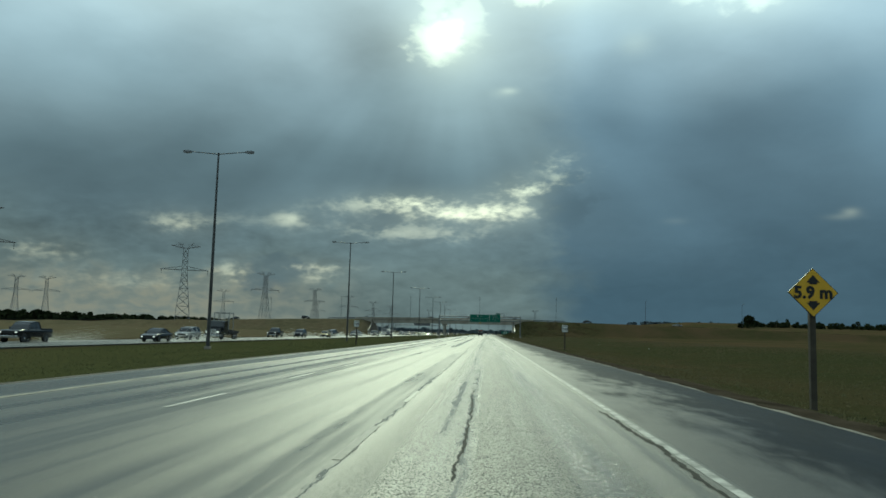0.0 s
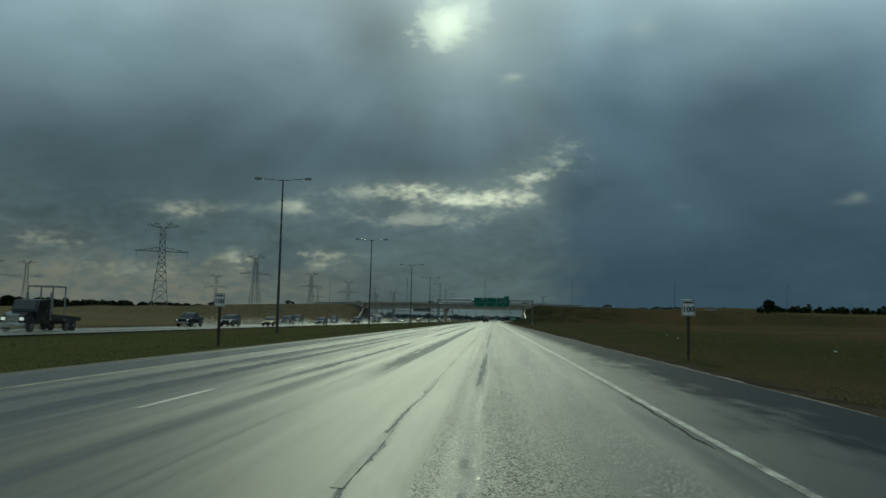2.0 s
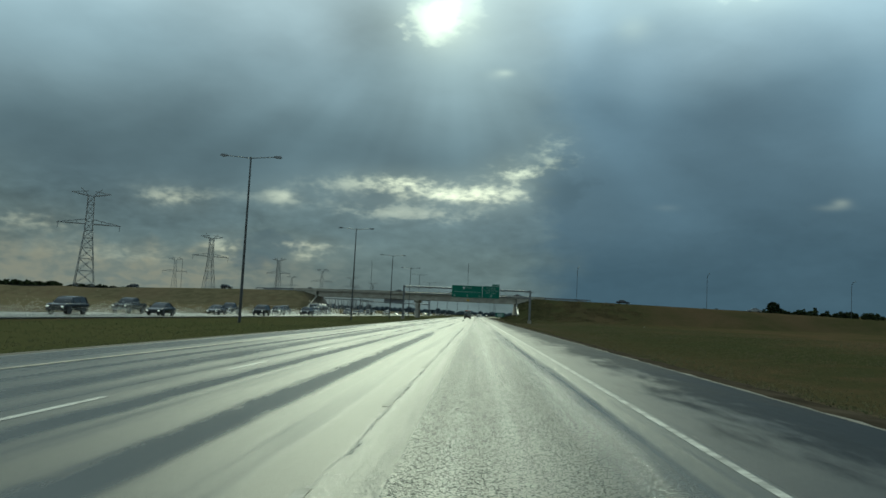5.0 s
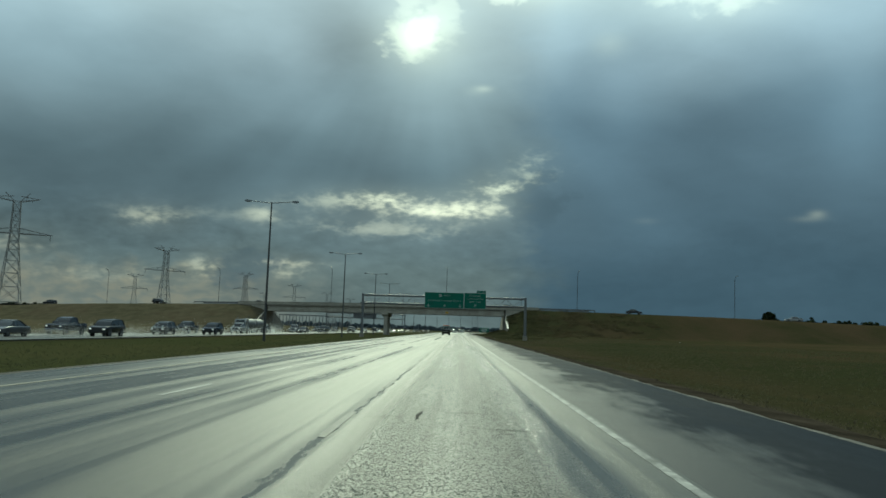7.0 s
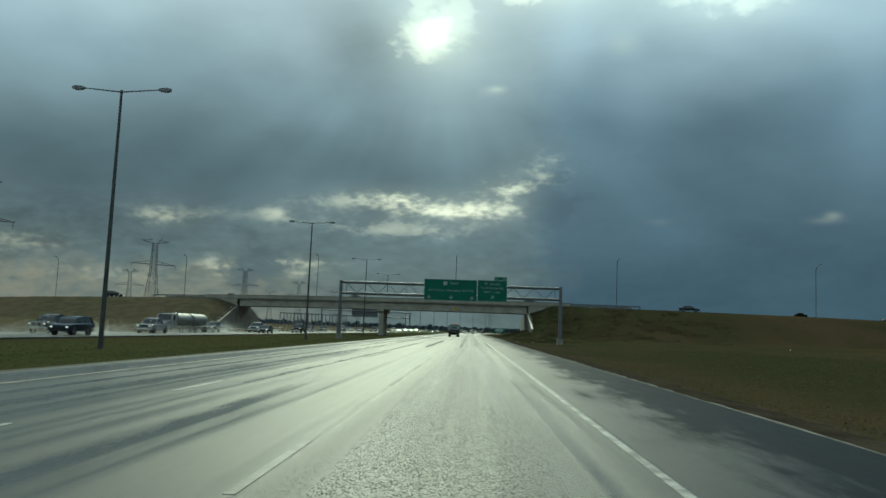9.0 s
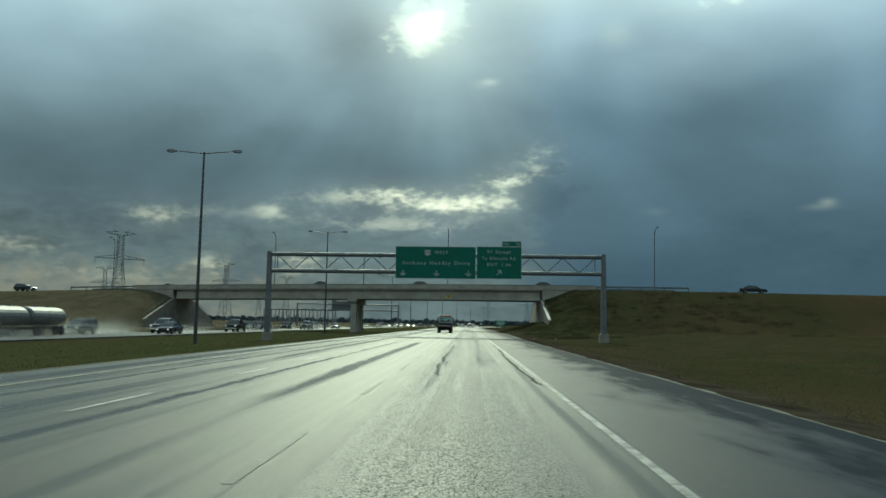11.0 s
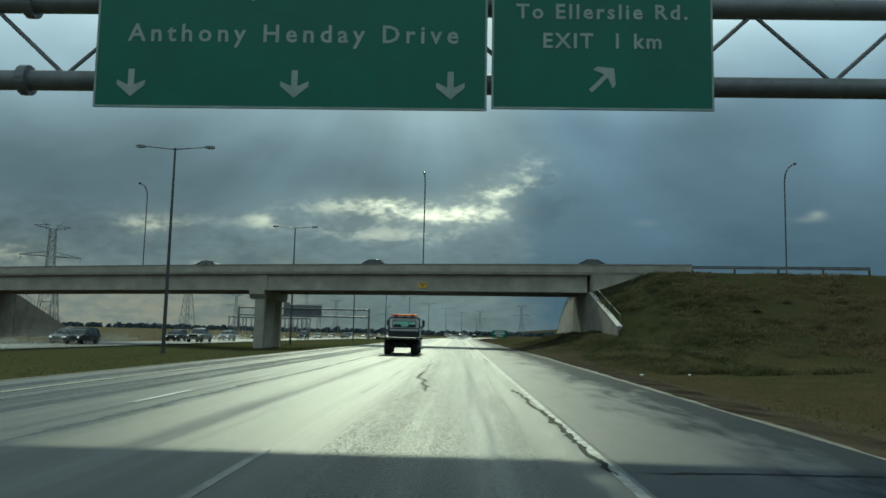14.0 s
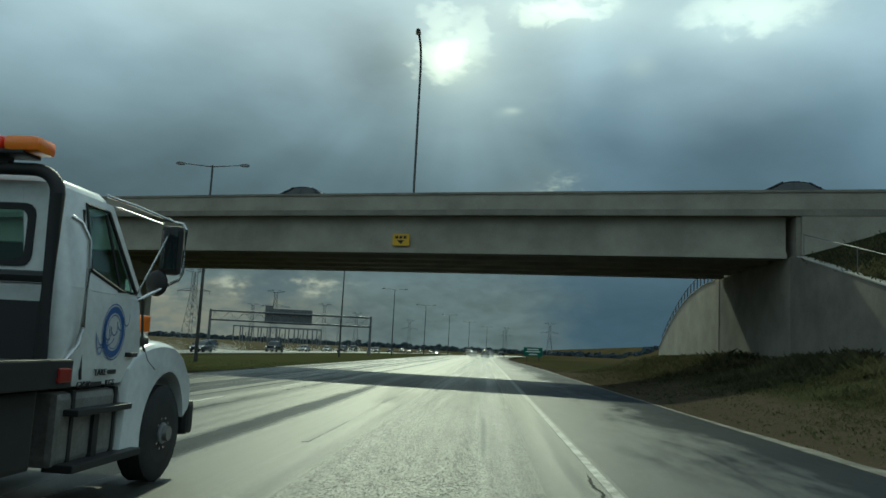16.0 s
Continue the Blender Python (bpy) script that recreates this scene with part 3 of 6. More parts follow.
def strip(name, x0, x1, mat, z0, z1, parent=None, thick=0.12, y0=ROAD_Y0, y1=ROAD_Y1, flare=(0, 0), ragged=0.0):
    ys = [y0] + [v for v in range(int(y0 // 20 + 1) * 20, int(y1), 20)] + [y1]
    if ragged:
        ys = sorted(set(ys) | {0.6 * v for v in range(-10, 750)})
    bm = bm_new()
    rings = []
    for y in ys:
        b, k = bend(y), max(0.0, min(1.0, (y - 340.0) / 50.0)) * max(0.0, min(1.0, (560.0 - y) / 90.0))
        xa, xb = x0 + b + flare[0] * k, x1 + b + flare[1] * k + ragged * (noise.noise((x1, y * 0.9, 1.0)) + 0.6 * noise.noise((x1, y * 0.21, 4.0)))
        rings.append([(xa, y, z0), (xb, y, z1), (xb, y, z1 - thick), (xa, y, z0 - thick)])
    loft(bm, rings)
    return part(name, bm, mat, parent)


road = tagged(empty("road"), "wet grey asphalt highway carriageway with painted lanes", "road", kind="structure")
strip("travel_lanes", ROAD_L, SHOULDER_X, ASPHALT, -0.02, 0.0, road)
strip("paved_shoulder", SHOULDER_X, ROAD_R, SHOULDER, 0.0, -0.03, road, flare=(0, 0.55))
strip("edge_line", 2.155, 2.265, EDGE_PAINT, 0.004, 0.004, road, 0.003)
strip("median_edge_line", -8.5, -8.36, YELLOW_PAINT, -0.012, -0.012, road, 0.003)
strip("gravel_edge", ROAD_R, ROAD_R + 0.2, PALE_GRAVEL, -0.03, -0.055, road, flare=(0.55, 0.75), ragged=0.14)
strip("dirt_edge", ROAD_R + 0.06, ROAD_R + 1.45, DIRT, -0.062, -0.17, road, flare=(0.62, 1.3), ragged=0.3)
strip("gravel_edge", ROAD_L - 0.7, ROAD_L, GRAVEL, -0.07, -0.025, road)
opposite = tagged(empty("opposite_road"), "wet asphalt carriageway for oncoming traffic beyond the median", "road", kind="structure")
strip("travel_lanes", OPP_L, OPP_R, ASPHALT, -0.72, -0.5, opposite)
for x in (OPP_R - 1.6, OPP_L + 2.4):
    f = (x - OPP_L) / (OPP_R - OPP_L)
    strip("edge_line", x - 0.07, x + 0.07, PAINT, -0.715 + 0.22 * f, -0.713 + 0.22 * f, opposite, 0.003)


# ---- overpass bridge ----
def along(x, off, z):
    """A place on the overpass: x along it, off across it (towards the far side)."""
    return (x, deck_y(x) + off, z)


def deck_top(x):
    return crest(x) - 0.1


def span_block(bm, x0, x1, o0, o1, zlo, zhi, n=8):
    rings = []
    for i in range(n + 1):
        x = x0 + (x1 - x0) * i / n
        lo = zlo(x) if callable(zlo) else zlo
        hi = zhi(x) if callable(zhi) else zhi
        rings.append([along(x, o0, lo), along(x, o1, lo), along(x, o1, hi), along(x, o0, hi)])
    return loft(bm, rings)


def make_bridge():
    br = tagged(empty("overpass_bridge"), "two-span grey concrete girder overpass with solid parapets", "bridge", kind="structure")
    h = DECK_HALF
    part("deck", span_block(bm_new(), ABUT_L - 10, ABUT_R + 10, -h, h, lambda x: deck_top(x) - 0.28, deck_top), CONCRETE_DARK, br)
    for s in (-1, 1):
        a, b = (-h, -h + 0.32) if s < 0 else (h - 0.32, h)
        part("parapet", span_block(bm_new(), ABUT_L - 10, ABUT_R + 10, a, b, lambda x: deck_top(x) + 0.004, lambda x: deck_top(x) + 0.75), CONCRETE, br)
        a, b = (-h - 0.05, -h + 0.36) if s < 0 else (h - 0.36, h + 0.05)
        part("parapet_cap", span_block(bm_new(), ABUT_L - 10, ABUT_R + 10, a, b, lambda x: deck_top(x) + 0.754, lambda x: deck_top(x) + 0.87), CONCRETE_DARK, br)
    # girders, each span its own, with flanges
    for x0, x1 in ((ABUT_L + 0.5, -23.6), (-22.4, ABUT_R - 0.2)):
        for k in range(5):
            o = -h + 0.75 + k * (2 * h - 1.5) / 4
            bm = bm_new()
            top = lambda x: deck_top(x) - 0.285
            bot = lambda x: deck_top(x) - 2.15
            w = 0.28
            span_block(bm, x0, x1, o - w, o + w, bot, top)
            span_block(bm, x0, x1, o - 0.42, o + 0.42, bot, lambda x: deck_top(x) - 1.9)
            part("girder", bm, CONCRETE, br)
    # pier: columns in a row below a crosshead
    cap = bm_new()
    rings = []
    for o in (-h + 0.1, -h + 0.7, h - 0.7, h - 0.1):
        edge = abs(o) > h - 0.5
        lo = 5.55 if edge else 5.0
        y = deck_y(-23) + o
        rings.append([(-23.9 + 0.24 * o * 0.2, y, lo), (-22.1 + 0.24 * o * 0.2, y, lo), (-22.1 + 0.24 * o * 0.2, y, 6.15), (-23.9 + 0.24 * o * 0.2, y, 6.15)])
    loft(cap, rings)
    part("crosshead", cap, CONCRETE, br)
    for o in (-h + 1.2, 0, h - 1.2):
        bm = bm_new()
        box(bm, (-23.6, deck_y(-23) + o - 0.5, -1.2), (-22.4, deck_y(-23) + o + 0.5, 5.2), 0.12)
        part("pier_column", bm, CONCRETE, br)
    # block between the girder ends over the pier
    part("diaphragm", span_block(bm_new(), -23.9, -22.1, -h + 0.3, h - 0.3, 6.154, lambda x: deck_top(x) - 0.29, 1), CONCRETE, br)
    # abutments and wing walls
    for side, xa in ((1, ABUT_R), (-1, ABUT_L)):
        x0, x1 = (xa - 0.15, xa + 1.2) if side > 0 else (xa - 1.2, xa + 0.15)
        part("abutment_wall", span_block(bm_new(), x0, x1, -h + 0.1, h - 0.1, -1.0, 6.1, 1), CONCRETE_DARK, br)
        part("back_wall", span_block(bm_new(), x0 + 0.25 * side, x1 + 0.25 * side, -h + 0.1, h - 0.1, 6.104, lambda x: deck_top(x) - 0.29, 1), CONCRETE_DARK, br)
        for s in (-1, 1):
            yb = deck_y(xa) + s * (h - 0.05)
            # straight slope on the near side, a rounded one beyond
            if side < 0:
                slope = lambda d: 5.5 - 0.3 * (d - 0.8)
            elif s < 0:
                slope = lambda d: 6.0 - 0.248 * (d - 0.8)
            else:
                slope = lambda d: 6.1 - 3.8 * max(0.0, (d - 0.8) / 14.7) ** 2.1
            marks = [0.8 + 14.7 * k / 8 for k in range(9)]
            out = [(yb, -1.0), (yb, slope(0.8) + 0.15)] + [(yb + s * d, slope(d)) for d in marks] + [(yb + s * 15.5, -1.0)]
            # shade is in the colour: only the far right wall keeps plain concrete
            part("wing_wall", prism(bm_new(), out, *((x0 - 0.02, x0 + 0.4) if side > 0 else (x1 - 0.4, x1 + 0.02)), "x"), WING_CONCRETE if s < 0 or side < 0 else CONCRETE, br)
            # wet coping along the wall's sloping top; COPING is pale for reflected sky
            bm = bm_new()
            xc = (x0 - 0.05, x0 + 0.43) if side > 0 else (x1 - 0.43, x1 + 0.05)
            loft(bm, [[(xc[0], yb + s * d, slope(d) + 0.004), (xc[1], yb + s * d, slope(d) + 0.004), (xc[1], yb + s * d, slope(d) + 0.055), (xc[0], yb + s * d, slope(d) + 0.055)] for d in marks])
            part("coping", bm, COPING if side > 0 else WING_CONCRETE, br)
            # cheek below the deck's end
            xs = (xa + 0.3, xa + 9.95) if side > 0 else (xa - 9.95, xa - 0.3)
            o = (-h + 0.02, -h + 0.3) if s < 0 else (h - 0.3, h - 0.02)
            part("cheek_wall", span_block(bm_new(), xs[0], xs[1], o[0], o[1], 3.5, lambda x: deck_top(x) - 0.29, 2), CONCRETE, br)
            # pipe rail on the wing wall
            bm = bm_new()
            rail = [(xa + 0.1 * side, yb + s * (0.8 + i * 1.63), slope(0.8 + i * 1.63) + 1.0) for i in range(10)]
            path_tube(bm, rail, 0.02, 6)
            hr = part("hand_rail", bm, GALV, br)
            for p in rail[::3]:
                part("rail_post", tube(bm_new(), p, (p[0], p[1], p[2] - 1.05), 0.015, n=6), GALV, hr)
            if s > 0:
                for k in range(19):
                    q = k / 18 * 9
                    i = min(int(q), 8)
                    p = Vector(rail[i]).lerp(Vector(rail[i + 1]), q - i)
                    part("picket", box(bm_new(), (p.x - 0.03, p.y - 0.03, p.z - 1.02), (p.x + 0.03, p.y + 0.03, p.z + 0.04)), POLE, hr)
    # steel guard rails on the approaches
    for side, xa in ((1, ABUT_R + 10.1), (-1, ABUT_L - 10.1)):
        for o in (-h + 0.3, h - 0.3):
            gr = tagged(empty("guard_rail"), "grey steel guard rail on posts along the overpass approach", "guard rail", "overpass guard rails")
            n = 9
            pts = [(xa + side * 2.0 * k, deck_y(xa + side * 2.0 * k) + o, deck_top(xa + side * 2.0 * k)) for k in range(n)]
            bm = bm_new()
            loft(bm, [[(x, y - 0.04, z + 0.42), (x, y + 0.0, z + 0.5), (x, y - 0.04, z + 0.58), (x, y, z + 0.66), (x, y - 0.04, z + 0.74), (x, y + 0.05, z + 0.74), (x, y + 0.05, z + 0.42)] for x, y, z in pts])
            part("beam", bm, GALV, gr)
            for x, y, z in pts[::2]:
                part("post", box(bm_new(), (x - 0.08, y + 0.052, z - 0.4), (x + 0.08, y + 0.2, z + 0.7)), WOOD, gr)
    # small clearance board on the girder
    bx = -3.6
    sg = tagged(empty("clearance_board", pose(bx, deck_y(bx) - h + 0.28, 6.75, 0, 0, math.degrees(math.atan(SKEW)))), "small yellow clearance board fixed to the bridge girder", "sign")
    part("board", box(bm_new(), (-0.45, -0.03, -0.3), (0.45, 0.03, 0.3), 0.01), YELLOW_SIGN, sg)
    bm = bm_new()
    prism(bm, [(-0.2, -0.02), (0.2, -0.02), (0.0, -0.22)], -0.036, -0.031, "y")
    part("arrow", bm, BLACK, sg)
    bm = bm_new()
    for k in (-0.22, 0.0, 0.22):
        box(bm, (k - 0.08, -0.036, 0.06), (k + 0.08, -0.031, 0.2))
    part("legend_bars", bm, BLACK, sg)
    # road over the embankments
    for x0, x1, name in ((-420, ABUT_L - 10.01, "overpass_road"), (ABUT_R + 10.01, 420, "overpass_road")):
        ob = part(name, span_block(bm_new(), x0, x1, -4.2, 4.2, lambda x: deck_top(x) - 0.2, lambda x: deck_top(x) + 0.03, 40), SHOULDER)
        tagged(ob, "asphalt road on the grassy approach embankment", "road", kind="structure")


make_bridge()


# ---- highway sign gantry ----
def make_gantry(name, label, xl, xr, y0, z_lo, z_hi, base_l, base_r, droop=0.0):
    gan = tagged(empty(name, pose((xl + xr) / 2, y0, -droop, 0, -math.degrees(droop / ((xr - xl) / 2)), 0)), label, "sign gantry")
    half = (xr - xl) / 2
    for s, zb in ((-1, base_l), (1, base_r)):
        bm = bm_new()
        loft(bm, [[(s * half + a * w, b * w, z) for a, b in ((-1, -1), (1, -1), (1, 1), (-1, 1))] for z, w in ((zb + 1.1, 0.29), (z_hi + 0.3, 0.23))])
        part("post", bm, GALV, gan)
        part("footing", box(bm_new(), (s * half - 0.48, -0.48, zb - 0.9), (s * half + 0.48, 0.48, zb + 1.1), 0.06), CONCRETE_DARK, gan)
        part("base_plate", box(bm_new(), (s * half - 0.4, -0.4, zb + 1.104), (s * half + 0.4, 0.4, zb + 1.15)), GALV, gan)
    for z in (z_lo, z_hi):
        part("chord", tube(bm_new(), (-half + 0.2, 0, z), (half - 0.2, 0, z), 0.225, n=16), GALV, gan, smooth=True)
        for xf in (-half / 3, half / 3):
            part("flange", tube(bm_new(), (xf - 0.1, 0, z), (xf + 0.1, 0, z), 0.34, n=16), GALV, gan)
    n = 20
    for i in range(n):
        xa, xb = -half + 0.9 + (2 * half - 1.8) * i / n, -half + 0.9 + (2 * half - 1.8) * (i + 1) / n
        za, zb = (z_lo + 0.12, z_hi - 0.12) if i % 2 else (z_hi - 0.12, z_lo + 0.12)
        part("web_bar", tube(bm_new(), (xa, 0, za), (xb, 0, zb), 0.05, n=6), GALV, gan)
    for s in (-1, 1):
        part("end_bar", tube(bm_new(), (s * (half - 0.9), 0, z_lo), (s * (half - 0.9), 0, z_hi), 0.05, n=6), GALV, gan)
    return gan


def arrow(bm, cx, cz, size, turn, y, shaft=0.11, up=0.5):
    pts = ((-shaft, up), (shaft, up), (shaft, -0.08), (0.5, 0.1), (0.5, -0.08), (0.0, -0.5), (-0.5, -0.08), (-0.5, 0.1), (-shaft, -0.08))
    c, s = math.cos(turn), math.sin(turn)
    out = [(cx + size * (x * c - z * s), cz + size * (x * s + z * c)) for x, z in pts]
    return prism(bm, out, y, y - 0.006, "y")


BORDER = mottled("dull_border", (0.2, 0.26, 0.24), (0.34, 0.4, 0.37), 2.0, 0.5, 0, 30, 0.02)


def sign_panel(gan, name, x0, x1, z0, z1, y, mat=None):
    """A board with rim and back stiffeners; its front looks towards -y."""
    pn = part(name, box(bm_new(), (x0, y - 0.03, z0), (x1, y + 0.03, z1), 0.01), mat or GREEN_SIGN, gan)
    bm = bm_new()
    w = 0.045
    for a, b in (((x0, z0), (x1, z0 + w)), ((x0, z1 - w), (x1, z1)), ((x0, z0 + w), (x0 + w, z1 - w)), ((x1 - w, z0 + w), (x1, z1 - w))):
        box(bm, (a[0], y - 0.038, a[1]), (b[0], y - 0.032, b[1]))
    part("border", bm, BORDER, pn)
    k = x0 + 0.5
    while k < x1:
        part("stiffener", box(bm_new(), (k - 0.04, y + 0.031, z0 + 0.1), (k + 0.04, y + 0.13, z1 - 0.1)), GALV, pn)
        k += 1.6
    return pn


GX = -3.3
gantry = make_gantry("sign_gantry", "grey steel highway gantry with tubular truss over the lanes", -21.2, 14.8, 355.3, 6.95, 8.75, -0.8, -0.55, 0.12)
SGY = -0.36


def gx(x):
    return x - GX


PALE_FACE = mottled("shield_sheeting", (0.42, 0.44, 0.42), (0.52, 0.53, 0.51), 2.0, 0.5, 0, 30, 0.02)
# white lettering, its colour dimmed because the sign stands against the light
LEGEND = mottled("backlit_legend", (0.24, 0.3, 0.28), (0.38, 0.43, 0.4), 2.0, 0.5, 0, 30, 0.02)
big = sign_panel(gantry, "direction_sign", gx(-7.57), gx(1.05), 6.25, 9.7, SGY)
ext = sign_panel(gantry, "exit_sign", gx(1.15), gx(5.95), 6.3, 9.75, SGY)
tab = sign_panel(gantry, "exit_number_tab", gx(3.85), gx(5.9), 9.77, 10.35, SGY)
TY = SGY - 0.036


def sign_text(text, x, z, size, parent, spacing=1.15):
    return words("legend", text, size, LEGEND, parent, pose(gx(x), TY, z, 90, 0, 0), spacing=spacing, bold=0.009)


sign_text("WEST", -2.65, 9.04, 0.47, big, 1.3)
sign_text("Anthony Henday Drive", -3.22, 7.92, 0.56, big, 1.38)
bm = bm_new()
prism(bm, [(gx(-4.13) + a, 9.04 + b) for a, b in ((-0.33, -0.2), (0.0, -0.36), (0.33, -0.2), (0.33, 0.3), (-0.33, 0.3))], TY, TY - 0.006, "y")
shield = part("route_shield", bm, LEGEND, big)
part("shield_face", prism(bm_new(), [(gx(-4.13) + a, 9.04 + b) for a, b in ((-0.27, -0.17), (0.0, -0.28), (0.27, -0.17), (0.27, 0.24), (-0.27, 0.24))], TY - 0.0065, TY - 0.009, "y"), PALE_FACE, shield)
words("route_number", "216", 0.4, BLACK, shield, pose(gx(-4.13), TY - 0.012, 9.04, 90, 0, 0), bold=0.003)
for x in (-6.75, -3.15, 0.26):
    part("lane_arrow", arrow(bm_new(), gx(x), 6.8, 0.62, 0, TY), LEGEND, big)
sign_text("91 Street", 3.52, 9.17, 0.57, ext, 1.18)
sign_text("To Ellerslie Rd.", 3.55, 8.48, 0.47, ext, 1.24)
sign_text("EXIT  1 km", 3.55, 7.82, 0.47, ext, 1.2)
part("exit_arrow", arrow(bm_new(), gx(3.6), 7.02, 0.58, radians(135), TY, 0.085, 0.75), LEGEND, ext)
sign_text("EXIT", 4.35, 10.04, 0.3, tab)
sign_text("76", 5.5, 10.04, 0.46, tab)

# gantry of the oncoming carriageway, seen from behind
far_gantry = make_gantry("sign_gantry", "grey steel gantry carrying a sign seen from its back", -66.0, -26.7, 577.0, 5.9, 8.1, -1.1, -0.9)
pn = part("direction_sign", box(bm_new(), (-6.3, 0.3, 5.6), (5.3, 0.36, 9.2), 0.01), GALV, far_gantry, "bare aluminium back of a sign")
for k in range(7):
    part("stiffener", box(bm_new(), (-6.0 + k * 1.85, 0.2, 5.7), (-5.92 + k * 1.85, 0.296, 9.1)), GALV, pn)
part("exit_number_tab", box(bm_new(), (-6.3, 0.3, 9.22), (-4.4, 0.36, 9.9), 0.01), GALV, far_gantry)


# ---- street lamps ----
def make_double_lamp(h=17.1):
    lamp = tagged(empty("street_lamp"), "tall tapered steel lamp post with two arms in the median", "street lamp", "median street lamps")
    part("pole", tube(bm_new(), (0, 0, -0.9), (0, 0, h), 0.17, 0.08, 10), POLE, lamp)
    part("base", box(bm_new(), (-0.26, -0.26, -2.0), (0.26, 0.26, -0.75), 0.04), CONCRETE_DARK, lamp)
    for s in (-1, 1):
        part("arm", tube(bm_new(), (0, 0, h - 0.12), (s * 2.6, 0, h + 0.1), 0.05, 0.035, 8), POLE, lamp)
        bm = bm_new()
        rings = []
        for u, w, z0, z1 in ((2.45, 0.06, 0.06, 0.14), (2.7, 0.16, -0.01, 0.21), (3.1, 0.18, -0.04, 0.23), (3.35, 0.1, 0.03, 0.18)):
            rings.append([(s * u, -w, h + z0), (s * u, w, h + z0), (s * u, w * 0.7, h + z1), (s * u, -w * 0.7, h + z1)])
        loft(bm, rings)
        part("lamp_head", bm, GALV, lamp)
    return lamp


LAMPS = ((-25.2, 71.2, 1.0), (-24.7, 140.5, 0.5), (-25.3, 212.0, 0.7), (-23.5, 276.0, 0.0), (-23.1, 338.2, -0.35), (-23.7, 403.4, 0.1), (-24.3, 455.5, 0.4),
         (-24.2, 524, 0), (-24.2, 592, 0), (-24.2, 660, 0), (-24.2, 728, 0), (-24.2, 796, 0), (-24.2, 864, 0), (-24.2, 932, 0))
first = make_double_lamp()
for i, (x, y, up) in enumerate(LAMPS):
    m = pose(x + bend(y), y, ground_z(x, y) + up)
    if i == 0:
        first.matrix_basis = m
    else:
        copy_thing(first, m)


def make_davit(h=12.6):
    lamp = tagged(empty("street_lamp"), "slender steel lamp post with one curved arm on the overpass", "street lamp", "overpass street lamps")
    bm = bm_new()
    pts = [(0, 0, 0)] + [(0, 0, h * k / 4) for k in range(1, 4)]
    pts += [(0, 1.6 * (1 - math.cos(q)), h - 1.4 + 1.4 * math.sin(q)) for q in (0.0, 0.5, 1.0, 1.4)] + [(0, 2.2, h + 0.05)]
    path_tube(bm, pts, 0.075, 8)
    part("pole", bm, POLE, lamp)
    bm = bm_new()
    loft(bm, [[(-w, u, h + a), (w, u, h + a), (w * 0.7, u, h + b), (-w * 0.7, u, h + b)] for u, w, a, b in ((2.1, 0.06, 0.0, 0.1), (2.4, 0.16, -0.06, 0.16), (2.8, 0.16, -0.06, 0.16), (3.0, 0.08, 0.0, 0.1))])
    part("lamp_head", bm, POLE, lamp)
    return lamp


first = make_davit()
for i, x in enumerate((-4.1, 36.7, 81.5, 127.0, -43.0, -84.0, -128.0)):
    m = pose(x, deck_y(x) + DECK_HALF - 0.5, deck_top(x) + 0.03, 0, 0, 180)
    if i == 0:
        first.matrix_basis = m
    else:
        copy_thing(first, m)


# ---- lattice pylons ----
def make_pylon(h=60.0):
    py = tagged(empty("power_pylon"), "tall grey lattice steel transmission tower with crossarms", "pylon", "transmission line pylons")
    bm = bm_new()
    r = 0.16
    def width(z):
        return 5.6 - 3.6 * min(z / (h * 0.62), 1.0) - 0.5 * max(0, (z / h - 0.62) / 0.38)
    levels = [0, 0.13, 0.25, 0.36, 0.46, 0.55, 0.62, 0.7, 0.78, 0.86, 0.94]
    for z0, z1 in zip(levels, levels[1:]):
        a, b = width(z0 * h), width(z1 * h)
        c0 = [(a * s, a * q, z0 * h) for s, q in ((-1, -1), (1, -1), (1, 1), (-1, 1))]
        c1 = [(b * s, b * q, z1 * h) for s, q in ((-1, -1), (1, -1), (1, 1), (-1, 1))]
        for k in range(4):
            tube(bm, c0[k], c1[k], r * 1.3, n=4)
            tube(bm, c0[k], c1[(k + 1) % 4], r * 0.7, n=4)
            tube(bm, c0[(k + 1) % 4], c1[k], r * 0.7, n=4)
            tube(bm, c1[k], c1[(k + 1) % 4], r * 0.7, n=4)
    part("tower_body", bm, LATTICE, py)
    for z, reach in ((0.68, 16.5), (0.94, 10.0)):
        w = width(z * h)
        for s in (-1, 1):
            bm = bm_new()
            tip = (s * reach, 0, z * h + (1.6 if z > 0.9 else 0.0))
            for q in (-1, 1):
                tube(bm, (s * w, q * w, z * h), tip, r * 1.3, n=4)
            tube(bm, (s * w, 0, z * h + 2.6), tip, r * 1.3, n=4)
            for k in (0.3, 0.6):
                tube(bm, (s * (w + (reach - w) * k), 0, z * h), (s * (w + (reach - w) * k), 0, z * h + 2.6 * (1 - k)), r * 0.8, n=4)
            arm = part("crossarm", bm, LATTICE, py)
            if z < 0.9:
                part("insulator", tube(bm_new(), (s * reach * 0.95, 0, z * h), (s * reach * 0.95, 0, z * h - 3.2), r * 0.9, n=4), LATTICE, arm)
    for s in (-1, 1):
        part("earth_wire_peak", tube(bm_new(), (s * 1.2, 0, 0.94 * h), (s * 5.4, 0, h * 1.01), r * 1.2, n=4), LATTICE, py)
    return py


